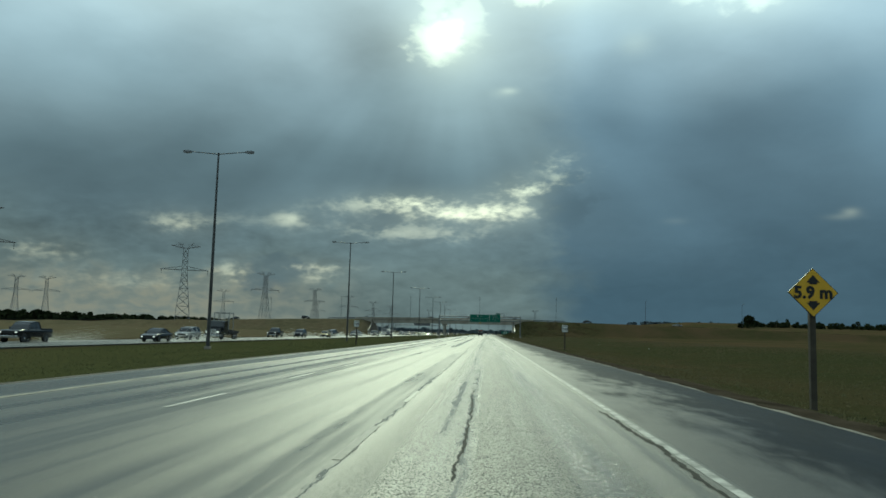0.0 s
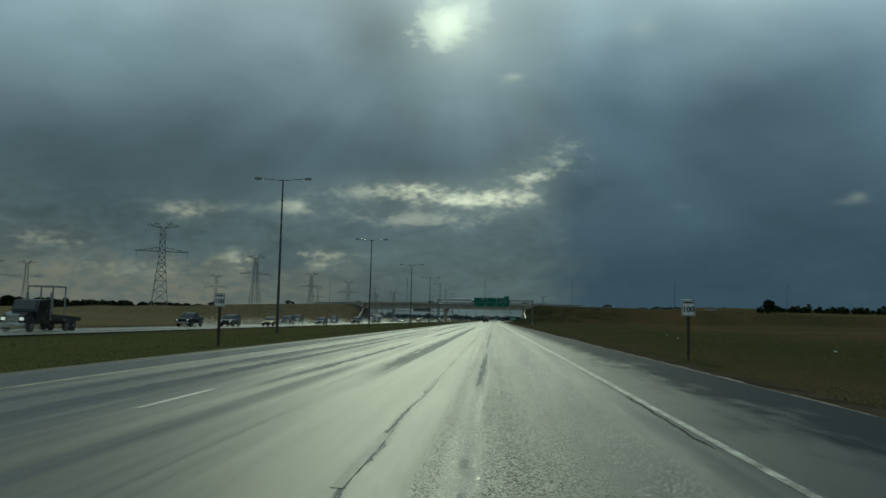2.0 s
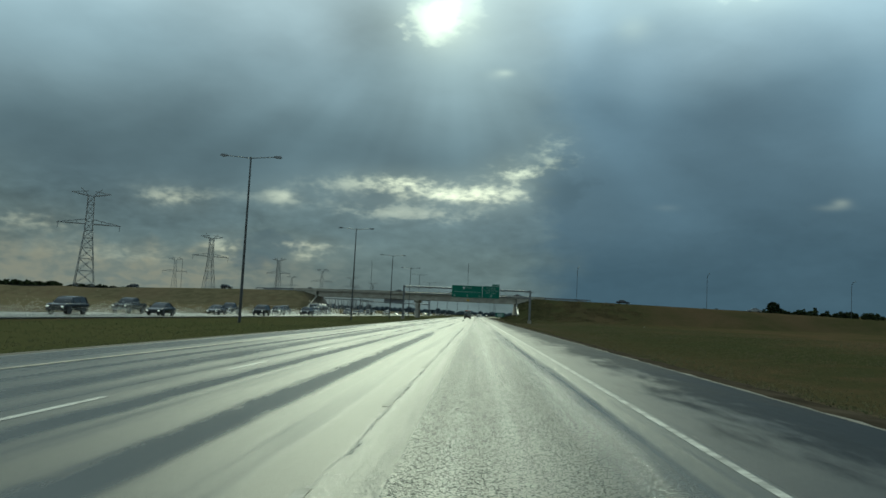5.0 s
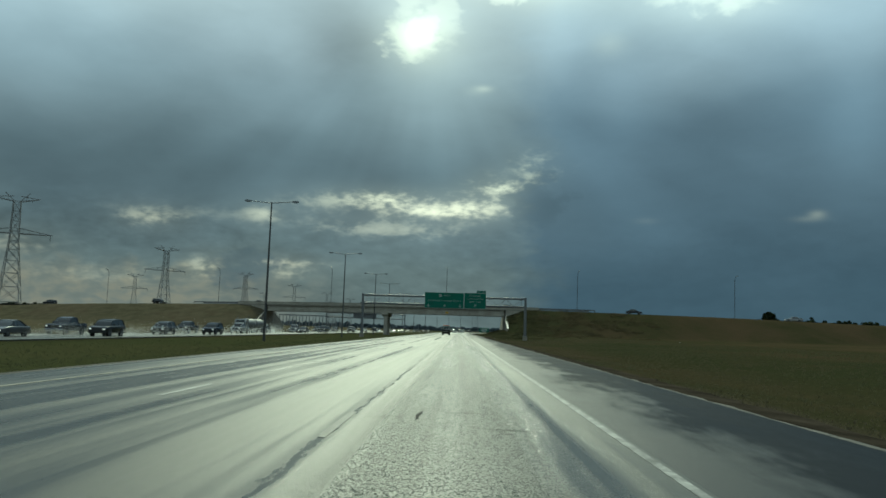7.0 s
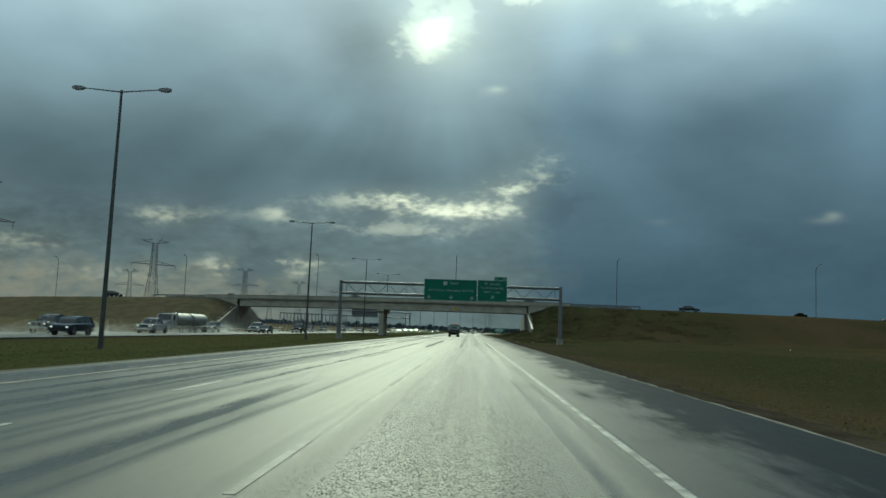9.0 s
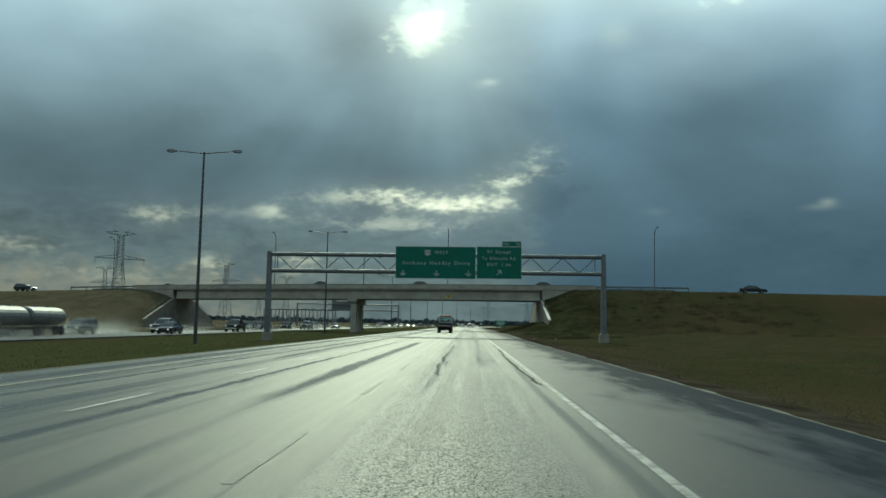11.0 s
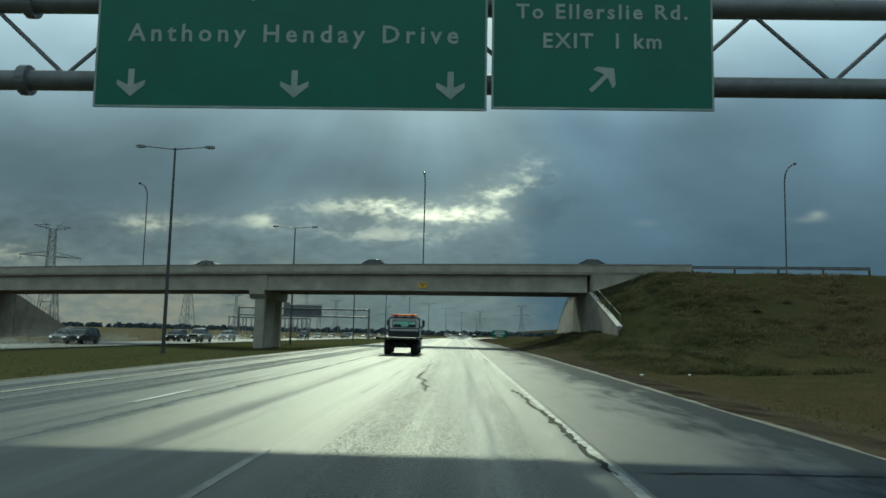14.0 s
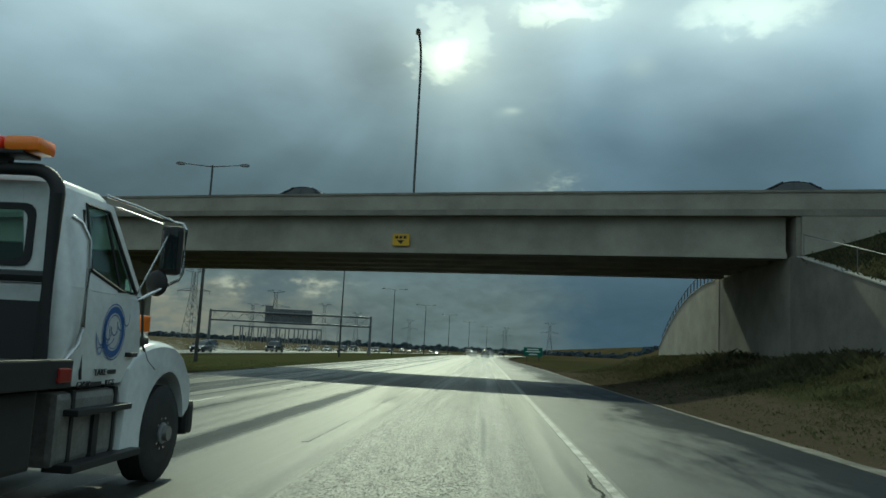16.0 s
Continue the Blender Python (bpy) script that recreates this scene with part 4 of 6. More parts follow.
PYLONS = ((-257, 385, 61, 25), (-219, 562, 61, 22), (-209, 738, 54, 40), (-204, 932, 50, -15), (-196, 1120, 50, 10), (-190, 1320, 50, 10), (-184, 1520, 50, 12),
          (-509, 832, 52, 20), (-475, 832, 51, 25), (-330, 980, 48, 20), (-300, 1400, 50, 10), (-250, 1750, 52, 5), (-120, 1650, 48, 5), (40, 1900, 50, 0), (90, 1500, 46, 0))
first = make_pylon(60.0)
for i, (x, y, h, turn) in enumerate(PYLONS):
    m = pose(x, y, ground_z(x, y) - 0.2, 0, 0, turn) @ Matrix.Diagonal((1, 1, 1, 1))
    if i == 0:
        first.matrix_basis = m
        ob = first
    else:
        ob = copy_thing(first, m)
    ob.scale = (h / 60, h / 60, h / 60)


# ---- roadside signs ----
def sign_post(parent, z0, z1, w=0.07):
    part("post", box(bm_new(), (-w, 0.045, z0 - 0.6), (w, 0.045 + 2 * w, z1), 0.01), WOOD, parent)


def make_clearance_sign():
    x, y = 7.75, 19.4
    zb = ground_z(x, y)
    sg = tagged(empty("warning_sign", pose(x, y, 0, 0, 0, 0)), "yellow diamond clearance sign on a dark wooden post", "road sign")
    sign_post(sg, zb, 2.3)
    r, cz = 0.57, 2.49
    dia = [(0, cz + r), (r, cz), (0, cz - r), (-r, cz)]
    part("plate", prism(bm_new(), [(a * 1.03, cz + (b - cz) * 1.03) for a, b in dia], 0.0, 0.03, "y"), BLACK, sg, "dark rim of the plate")
    part("face", prism(bm_new(), dia, -0.006, -0.001, "y"), YELLOW_SIGN, sg)
    words("legend", "5.9 m", 0.4, BLACK, sg, pose(0.0, -0.012, cz - 0.01, 90, 0, 0), bold=0.016)
    for s in (-1, 1):
        pts = [(0, 0.42), (0.16, 0.24), (0.09, 0.24), (0.09, 0.2), (-0.09, 0.2), (-0.09, 0.24), (-0.16, 0.24)]
        part("arrow", prism(bm_new(), [(a, cz + s * b) for a, b in pts], -0.013, -0.008, "y"), BLACK, sg)


make_clearance_sign()


def make_speed_sign(x, y):
    zb = ground_z(x, y)
    sg = tagged(empty("speed_sign", pose(x, y, 0)), "white speed limit sign on a dark wooden post", "road sign", "speed limit signs")
    sign_post(sg, zb, 2.3)
    part("plate", box(bm_new(), (-0.31, 0.0, 1.68), (0.31, 0.03, 2.44), 0.012), WHITE_SIGN, sg)
    bm = bm_new()
    for a, b, c, d in ((-0.29, 1.7, 0.29, 1.725), (-0.29, 2.395, 0.29, 2.42), (-0.29, 1.725, -0.265, 2.395), (0.265, 1.725, 0.29, 2.395)):
        box(bm, (a, -0.006, b), (c, -0.001, d))
    part("border", bm, BLACK, sg)
    part("word_bar", box(bm_new(), (-0.22, -0.007, 2.26), (0.22, -0.002, 2.34)), BLACK, sg)
    words("legend", "100", 0.36, BLACK, sg, pose(0, -0.008, 1.98, 90, 0, 0), bold=0.01)


make_speed_sign(8.54, 88.0)
make_speed_sign(-15.6, 95.0)


def make_exit_board():
    x, y = 13.7, 600.0
    zb = ground_z(x, y)
    sg = tagged(empty("exit_board", pose(x, y, zb)), "green exit board on two posts beside the far highway", "road sign")
    part("panel", box(bm_new(), (-2.5, -0.03, 1.3), (2.5, 0.03, 3.6), 0.01), GREEN_SIGN, sg)
    for s in (-1, 1):
        part("post", box(bm_new(), (s * 1.6 - 0.1, 0.035, -0.8), (s * 1.6 + 0.1, 0.2, 3.5)), WOOD, sg)
    for k, w in ((3.1, 1.5), (2.5, 1.9), (1.8, 1.1)):
        part("word_bar", box(bm_new(), (-w, -0.04, k - 0.13), (w, -0.034, k + 0.13)), WHITE_SIGN, sg)


make_exit_board()


# ---- cars and trucks ----
def car_paint(name, color):
    return mottled(name, tuple(c * 0.75 for c in color), color, 1.2, 0.14, 0.1, 12, 0, 0.08)


PAINTS = {
    "black": car_paint("black_paint", (0.012, 0.013, 0.015)), "blue": car_paint("dark_blue_paint", (0.015, 0.025, 0.05)), "silver": car_paint("silver_paint", (0.085, 0.088, 0.092)),
    "white": car_paint("white_paint", (0.34, 0.34, 0.335)), "gold": car_paint("gold_paint", (0.4, 0.32, 0.13)), "grey": car_paint("grey_paint", (0.028, 0.03, 0.032)),
    "red": car_paint("dark_red_paint", (0.1, 0.015, 0.012)), "steel": GALV}
HEADLIGHT = glowing("headlight", (1.0, 0.97, 0.88), 0.55)
TAIL = plain("tail_lens", (0.25, 0.01, 0.008), 0.25, 0, 0.5)
AMBER = plain("amber_lens", (0.85, 0.2, 0.01), 0.25, 0, 0.5)
TRIM = plain("black_trim", (0.016, 0.016, 0.016), 0.62)


def make_wheel(parent, x, y, r, w, rim=None):
    s = 1 if x > 0 else -1
    wh = part("wheel", tube(bm_new(), (x - s * w, y, r), (x, y, r), r * 0.62, n=14), TRIM, parent)
    bm = bm_new()
    n = 20
    rings = []
    for rad, off in ((0.6, 0.0), (0.92, 0.005), (1.0, 0.03), (1.0, w - 0.03), (0.92, w - 0.005), (0.6, w)):
        rings.append([(x - s * off, y + rad * r * math.cos(k * 2 * math.pi / n), r + rad * r * math.sin(k * 2 * math.pi / n)) for k in range(n)])
    loft(bm, rings, caps=False)
    part("tyre", bm, RUBBER, wh, smooth=True)
    bm = bm_new()
    rings = []
    for rad, off in ((0.61, 0.012), (0.57, 0.0), (0.53, 0.05), (0.46, 0.07), (0.24, 0.045), (0.22, -0.015), (0.12, -0.03), (0.03, -0.03)):
        rings.append([(x - s * off, y + rad * r * math.cos(k * 2 * math.pi / n), r + rad * r * math.sin(k * 2 * math.pi / n)) for k in range(n)])
    loft(bm, rings, caps=False)
    part("rim", bm, rim or CHROME, wh, smooth=True)
    return wh


# side outlines, front at negative y: (y, height) of the lower body; roof outline of the cabin
SHAPES = {
    "sedan": dict(l=4.7, w=1.8, wheel=0.32, axles=(-1.45, 1.35),
                  body=((-2.35, 0.35), (-2.38, 0.55), (-2.25, 0.72), (-1.1, 0.92), (1.5, 0.96), (2.25, 0.93), (2.36, 0.6), (2.3, 0.32)),
                  cabin=((-1.15, 0.9), (-0.35, 1.4), (0.75, 1.43), (1.65, 0.95))),
    "suv": dict(l=4.8, w=1.9, wheel=0.37, axles=(-1.45, 1.4),
                body=((-2.36, 0.42), (-2.4, 0.75), (-2.2, 0.98), (-1.1, 1.1), (2.3, 1.12), (2.4, 0.7), (2.34, 0.4)),
                cabin=((-1.2, 1.08), (-0.5, 1.66), (1.9, 1.72), (2.3, 1.1))),
    "pickup": dict(l=5.8, w=2.0, wheel=0.4, axles=(-1.95, 1.75),
                   body=((-2.9, 0.5), (-2.93, 0.95), (-2.75, 1.14), (-1.25, 1.22), (0.95, 1.22), (2.85, 1.22), (2.9, 0.7), (2.86, 0.5)),
                   cabin=((-1.3, 1.2), (-0.6, 1.86), (0.75, 1.9), (0.98, 1.2)))}


def smooth_line(pts, n=5):
    """A rounded line through the four marks of a cabin."""
    ext = [pts[0]] + list(pts) + [pts[-1]]
    out = []
    for a, b, c, d in zip(ext, ext[1:], ext[2:], ext[3:]):
        for k in range(n):
            t = k / n
            out.append(tuple(0.5 * (2 * b[i] + (c[i] - a[i]) * t + (2 * a[i] - 5 * b[i] + 4 * c[i] - d[i]) * t * t + (3 * b[i] - a[i] - 3 * c[i] + d[i]) * t ** 3) for i in (0, 1)))
    return out + [tuple(pts[-1])]


def make_car(kind, paint, label):
    sh = SHAPES[kind]
    car = tagged(empty({"sedan": "car", "suv": "suv", "pickup": "pickup_truck"}[kind]), label, {"sedan": "car", "suv": "car", "pickup": "pickup truck"}[kind])
    w = sh["w"] / 2
    low = sh["body"]
    hull = smooth_line(low, 4)
    zb0, zb1 = low[0][1], max(p[1] for p in low)
    bm = bm_new()
    rings = []
    edge = ((0.0, 0.1, 0.14), (0.012, 0.07, 0.08), (0.05, 0.035, 0.03), (0.12, 0.012, 0.008), (0.3, 0.0, 0.0))
    for side, steps in ((-1, edge), (1, edge[::-1])):
        for gap, inset, drop in steps:
            rings.append([(side * (w - gap), p[0] * (1 - inset * 0.45), p[1] - drop * max(0.0, (p[1] - zb0) / (zb1 - zb0)) ** 3) for p in hull])
    loft(bm, rings)
    part("body", bm, PAINTS[paint], car, smooth=True)
    cb = sh["cabin"]
    out = smooth_line(cb)
    z0, z1 = cb[0][1], max(p[1] for p in cb)
    wide = lambda z: (w - 0.06) * (0.97 - 0.17 * max(0.0, (z - z0) / (z1 - z0)))
    bm = bm_new()
    loft(bm, [[(u * wide(p[1]), p[0], p[1]) for p in out] for u in (-1, -0.94, 0.94, 1)])
    part("cabin_glass", bm, GLASS, car, smooth=True)
    top = [p for p in out if (p[1] - z0) / (z1 - z0) > 0.84]
    shell = top + [(p[0], p[1] + 0.03) for p in top[::-1]]
    bm = bm_new()
    loft(bm, [[(u * wide(z1) * 1.02, p[0], p[1] - dz) for p in shell] for u, dz in ((-1, 0.03), (-0.85, 0.0), (0.85, 0.0), (1, 0.03))])
    part("roof", bm, PAINTS[paint], car, smooth=True)
    for s in (-1, 1):
        for (i, j, r) in ((0, 1, 0.045), (2, 3, 0.06)):
            a, b = cb[i], cb[j]
            wa, wb = (w - 0.06) * (0.97 if i in (0, 3) else 0.8), (w - 0.06) * (0.97 if j in (0, 3) else 0.8)
            part("pillar", tube(bm_new(), (s * wa, a[0], a[1]), (s * wb, b[0], b[1]), r, n=6), PAINTS[paint], car)
        mid = (cb[1][0] + cb[2][0]) / 2 + 0.1
        part("pillar", tube(bm_new(), (s * (w - 0.06) * 0.97, mid, cb[0][1]), (s * (w - 0.06) * 0.8, mid, cb[1][1]), 0.045, n=6), PAINTS[paint], car)
        part("wing_mirror", box(bm_new(), (s * (w + 0.08) - 0.09, cb[0][0] + 0.35, cb[0][1] + 0.08), (s * (w + 0.08) + 0.09, cb[0][0] + 0.45, cb[0][1] + 0.24), 0.03), PAINTS[paint], car)
        yf, zf = low[1][0], low[1][1]
        part("headlight", box(bm_new(), (s * (w - 0.24) - 0.11, yf - 0.02, zf - 0.06), (s * (w - 0.24) + 0.11, yf + 0.12, zf + 0.06), 0.02), HEADLIGHT, car)
        yb, zb = low[-2][0], low[-2][1]
        part("tail_light", box(bm_new(), (s * (w - 0.2) - 0.12, yb - 0.12, zb + 0.04), (s * (w - 0.2) + 0.12, yb + 0.02, zb + 0.24), 0.02), TAIL, car)
        for y in sh["axles"]:
            # black disc stands for the shade inside the wheel opening
            part("wheel_arch", tube(bm_new(), (s * (w - 0.2), y, sh["wheel"] + 0.02), (s * (w + 0.004), y, sh["wheel"] + 0.02), sh["wheel"] * 1.17, n=20), TRIM, car)
            make_wheel(car, s * (w + 0.015), y, sh["wheel"], 0.22)
    yf, zf = low[1][0], low[1][1]
    part("grille", box(bm_new(), (-w * 0.5, yf - 0.015, zf - 0.16), (w * 0.5, yf + 0.1, zf + 0.1), 0.02), TRIM, car)
    part("front_bumper", box(bm_new(), (-w * 0.95, low[0][0] - 0.07, low[0][1] - 0.08), (w * 0.95, low[0][0] + 0.2, low[0][1] + 0.14), 0.04), TRIM if kind != "pickup" else CHROME, car)
    part("rear_bumper", box(bm_new(), (-w * 0.95, low[-1][0] - 0.2, low[-1][1] - 0.06), (w * 0.95, low[-1][0] + 0.07, low[-1][1] + 0.14), 0.04), TRIM, car)
    part("number_plate", box(bm_new(), (-0.16, low[-2][0] - 0.01, low[-1][1] + 0.16), (0.16, low[-2][0] + 0.03, low[-1][1] + 0.32)), WHITE_SIGN, car)
    if kind == "pickup":
        for s in (-1, 1):
            part("bed_side", box(bm_new(), (s * (w - 0.05) - 0.05, 1.0, 1.2), (s * (w - 0.05) + 0.05, 2.86, 1.32), 0.02), PAINTS[paint], car)
        part("bed_liner", box(bm_new(), (-w + 0.12, 1.05, 1.215), (w - 0.12, 2.8, 1.23)), TRIM, car)
    return car


def opp_z(x):
    return -0.72 + 0.22 * (x - OPP_L) / (OPP_R - OPP_L)


MODELS = {}


def place_car(kind, paint, label, m, group="traffic"):
    key = (kind, paint)
    if key not in MODELS:
        MODELS[key] = make_car(kind, paint, label)
        ob = MODELS[key]
        ob.matrix_basis = m
    else:
        ob = copy_thing(MODELS[key], m)
    return tagged(ob, label, group=group)


LANES = (-36.6, -40.3, -43.9)
ONCOMING = (
    (74, 2, "pickup", "black"), (87, 0, "sedan", "black"), (106, 1, "suv", "white"), (164, 2, "pickup", "black"), (171, 1, "suv", "silver"), (180, 0, "sedan", "gold"),
    (205, 1, "suv", "grey"), (219, 0, "sedan", "grey"), (227, 2, "pickup", "black"), (250, 1, "sedan", "silver"), (262, 0, "suv", "grey"), (268, 2, "pickup", "blue"),
    (288, 1, "suv", "silver"), (298, 0, "suv", "blue"), (308, 2, "pickup", "black"), (326, 1, "pickup", "white"), (368, 0, "sedan", "grey"), (360, 2, "suv", "silver"),
    (376, 1, "pickup", "white"), (396, 0, "pickup", "black"), (424, 1, "suv", "grey"), (428, 2, "suv", "white"), (452, 0, "pickup", "white"), (463, 2, "suv", "grey"),
    (478, 1, "suv", "white"), (491, 0, "sedan", "silver"), (514, 2, "suv", "black"), (528, 0, "pickup", "black"), (566, 1, "sedan", "white"), (590, 0, "suv", "grey"),
    (605, 2, "sedan", "white"), (622, 1, "pickup", "black"), (640, 0, "suv", "silver"), (668, 2, "sedan", "white"), (684, 1, "suv", "black"), (705, 0, "sedan", "grey"),
    (728, 2, "suv", "white"), (750, 1, "pickup", "grey"), (776, 0, "sedan", "white"), (800, 2, "suv", "silver"))
WORDS = {"sedan": "sedan", "suv": "sport utility car", "pickup": "pickup truck"}
for y, lane, kind, paint in ONCOMING:
    x = LANES[lane]
    place_car(kind, paint, f"{paint} {WORDS[kind]} with lit headlights on wet road", pose(x + bend(y), y, opp_z(x)), "oncoming traffic")
for y, x, kind, paint in ((578, 0.35, "suv", "grey"), (596, -3.4, "sedan", "black"), (618, 0.4, "sedan", "silver"), (635, -7.0, "pickup", "black"), (660, -3.4, "suv", "white"), (700, 0.4, "suv", "grey"), (745, -3.4, "sedan", "silver")):
    place_car(kind, paint, f"{paint} {WORDS[kind]} seen from behind on the wet highway", pose(x + bend(y), y, 0, 0, 0, 180), "traffic ahead")
for x, off, kind, paint, turn in ((-30, -3.2, "sedan", "grey", 90), (-9, -3.6, "sedan", "black", 90), (15.0, -3.6, "sedan", "black", 90), (52, -1.8, "sedan", "black", 90),
                                  (-68, 1.8, "sedan", "grey", -90), (-104, -1.8, "suv", "black", 90), (96, 1.8, "sedan", "white", -90), (-150, 1.8, "suv", "grey", -90)):
    place_car(kind, paint, f"{paint} {WORDS[kind]} crossing the overpass", pose(x, deck_y(x) + off, deck_top(x) + 0.02, 0, 0, turn + math.degrees(math.atan(SKEW))), "overpass traffic")


def big_wheel(parent, x, y, r=0.5, w=0.28):
    return make_wheel(parent, x, y, r, w, RIM_STEEL)


def truck_front(tr, paint, y0, hood):
    """A conventional cab: hood forward of y0, cab behind it, front towards -y."""
    w = 1.15
    bm = bm_new()
    prof = [(y0 - hood, 0.6), (y0 - hood - 0.05, 1.2), (y0 - hood + 0.2, 1.5), (y0, 1.75), (y0 + 0.02, 0.6)]
    loft(bm, [[(u * w, p[0], p[1]) for p in prof] for u in (-0.85, -0.8, 0.8, 0.85)])
    part("hood", bm, PAINTS[paint], tr)
    bm = bm_new()
    prof = [(y0, 0.7), (y0, 1.75), (y0 + 0.45, 2.7), (y0 + 2.0, 2.8), (y0 + 2.0, 0.7)]
    loft(bm, [[(u * w, p[0], p[1]) for p in prof] for u in (-1, -0.96, 0.96, 1)])
    part("cab", bm, PAINTS[paint], tr)
    bm = bm_new()
    loft(bm, [[(-w * 0.88, y0 + 0.03, 1.85), (w * 0.88, y0 + 0.03, 1.85), (w * 0.8, y0 + 0.38, 2.6), (-w * 0.8, y0 + 0.38, 2.6)],
              [(-w * 0.88, y0 - 0.02, 1.88), (w * 0.88, y0 - 0.02, 1.88), (w * 0.8, y0 + 0.34, 2.64), (-w * 0.8, y0 + 0.34, 2.64)]])
    part("windscreen", bm, GLASS, tr)
    for s in (-1, 1):
        part("side_window", prism(bm_new(), [(y0 + 0.35, 1.85), (y0 + 0.6, 2.5), (y0 + 1.2, 2.5), (y0 + 1.2, 1.85)], s * w * 0.99, s * w * 1.01, "x"), GLASS, tr)
        part("headlight", box(bm_new(), (s * 0.8 - 0.17, y0 - hood - 0.1, 0.95), (s * 0.8 + 0.17, y0 - hood + 0.1, 1.2), 0.03), HEADLIGHT, tr)
        part("exhaust_stack", tube(bm_new(), (s * 1.1, y0 + 2.15, 1.0), (s * 1.1, y0 + 2.15, 3.4), 0.08, n=10), CHROME, tr)
        part("fender", prism(bm_new(), [(y0 - hood + 0.1, 0.75), (y0 - hood + 0.25, 1.15), (y0 - hood + 0.8, 1.25), (y0 - hood + 1.3, 1.1), (y0 - hood + 1.4, 0.75)], s * 0.92, s * 1.2, "x"), PAINTS[paint], tr)
        big_wheel(tr, s * 1.18, y0 - hood + 0.8)
    part("grille", box(bm_new(), (-0.55, y0 - hood - 0.09, 0.75), (0.55, y0 - hood + 0.05, 1.45), 0.03), CHROME, tr)
    part("front_bumper", box(bm_new(), (-1.2, y0 - hood - 0.25, 0.4), (1.2, y0 - hood, 0.72), 0.04), CHROME, tr)


def make_tanker(m):
    tr = tagged(empty("tanker_truck", m), "tanker truck with pale cab and two steel tanks", "truck", "oncoming traffic")
    truck_front(tr, "white", 0.0, 1.7)
    part("chassis", box(bm_new(), (-0.45, -1.4, 0.6), (0.45, 16.0, 0.9)), TRIM, tr)
    for a, b in ((2.6, 8.6), (9.4, 15.8)):
        bm = bm_new()
        rings = []
        for y, k in ((a, 0.82), (a + 0.12, 0.97), (a + 0.3, 1.0), (b - 0.3, 1.0), (b - 0.12, 0.97), (b, 0.82)):
            rings.append([(k * 1.2 * math.cos(q * math.pi / 10), y, 1.95 + k * 0.95 * math.sin(q * math.pi / 10)) for q in range(20)])
        loft(bm, rings)
        part("tank", bm, PAINTS["steel"], tr, "dull polished steel tank")
        for k in (0.3, 0.7):
            part("hatch", tube(bm_new(), (0, a + (b - a) * k, 2.85), (0, a + (b - a) * k, 3.02), 0.28, n=12), GALV, tr)
    for s in (-1, 1):
        for y in (4.0, 5.2, 10.2, 13.8, 15.0):
            big_wheel(tr, s * 1.18, y)


make_tanker(pose(LANES[2] + 0.3, 338, opp_z(LANES[2])))


def make_flatbed(m):
    tr = tagged(empty("flatbed_truck", m), "grey hooded truck with a low dark bed and tall white frame", "truck", "oncoming traffic")
    truck_front(tr, "grey", 0.0, 1.5)
    part("chassis", box(bm_new(), (-0.45, -1.2, 0.6), (0.45, 7.0, 0.9)), TRIM, tr)
    part("bed", prism(bm_new(), [(2.3, 0.92), (2.3, 1.5), (7.2, 1.25), (7.2, 0.92)], -1.22, 1.22, "x"), TRIM, tr)
    for s in (-1, 1):
        for y in (2.35, 4.4):
            part("frame_post", box(bm_new(), (s * 1.15 - 0.05, y - 0.05, 1.3), (s * 1.15 + 0.05, y + 0.05, 3.9)), PAINTS["white"], tr)
        part("frame_rail", box(bm_new(), (s * 1.15 - 0.06, 2.3, 3.9), (s * 1.15 + 0.06, 4.45, 4.02)), PAINTS["white"], tr)
        for y in (5.0, 6.1):
            big_wheel(tr, s * 1.18, y)
    part("frame_beam", box(bm_new(), (-1.09, 2.3, 3.9), (1.09, 2.42, 4.02)), PAINTS["white"], tr)
    part("frame_beam", box(bm_new(), (-1.09, 4.33, 3.9), (1.09, 4.45, 4.02)), PAINTS["white"], tr)


make_flatbed(pose(LANES[1], 117, opp_z(LANES[1])))


# ---- tow truck in the next lane ----
def rounded(hw, y0, y1, z, r, n=4):
    """A rectangle in plan with rounded corners, at height z."""
    out = []
    for cx, cy, a0 in ((hw - r, y1 - r, 0), (-hw + r, y1 - r, 90), (-hw + r, y0 + r, 180), (hw - r, y0 + r, 270)):
        for k in range(n + 1):
            q = radians(a0 + 90 * k / n)
            out.append((cx + r * math.cos(q), cy + r * math.sin(q), z))
    return out


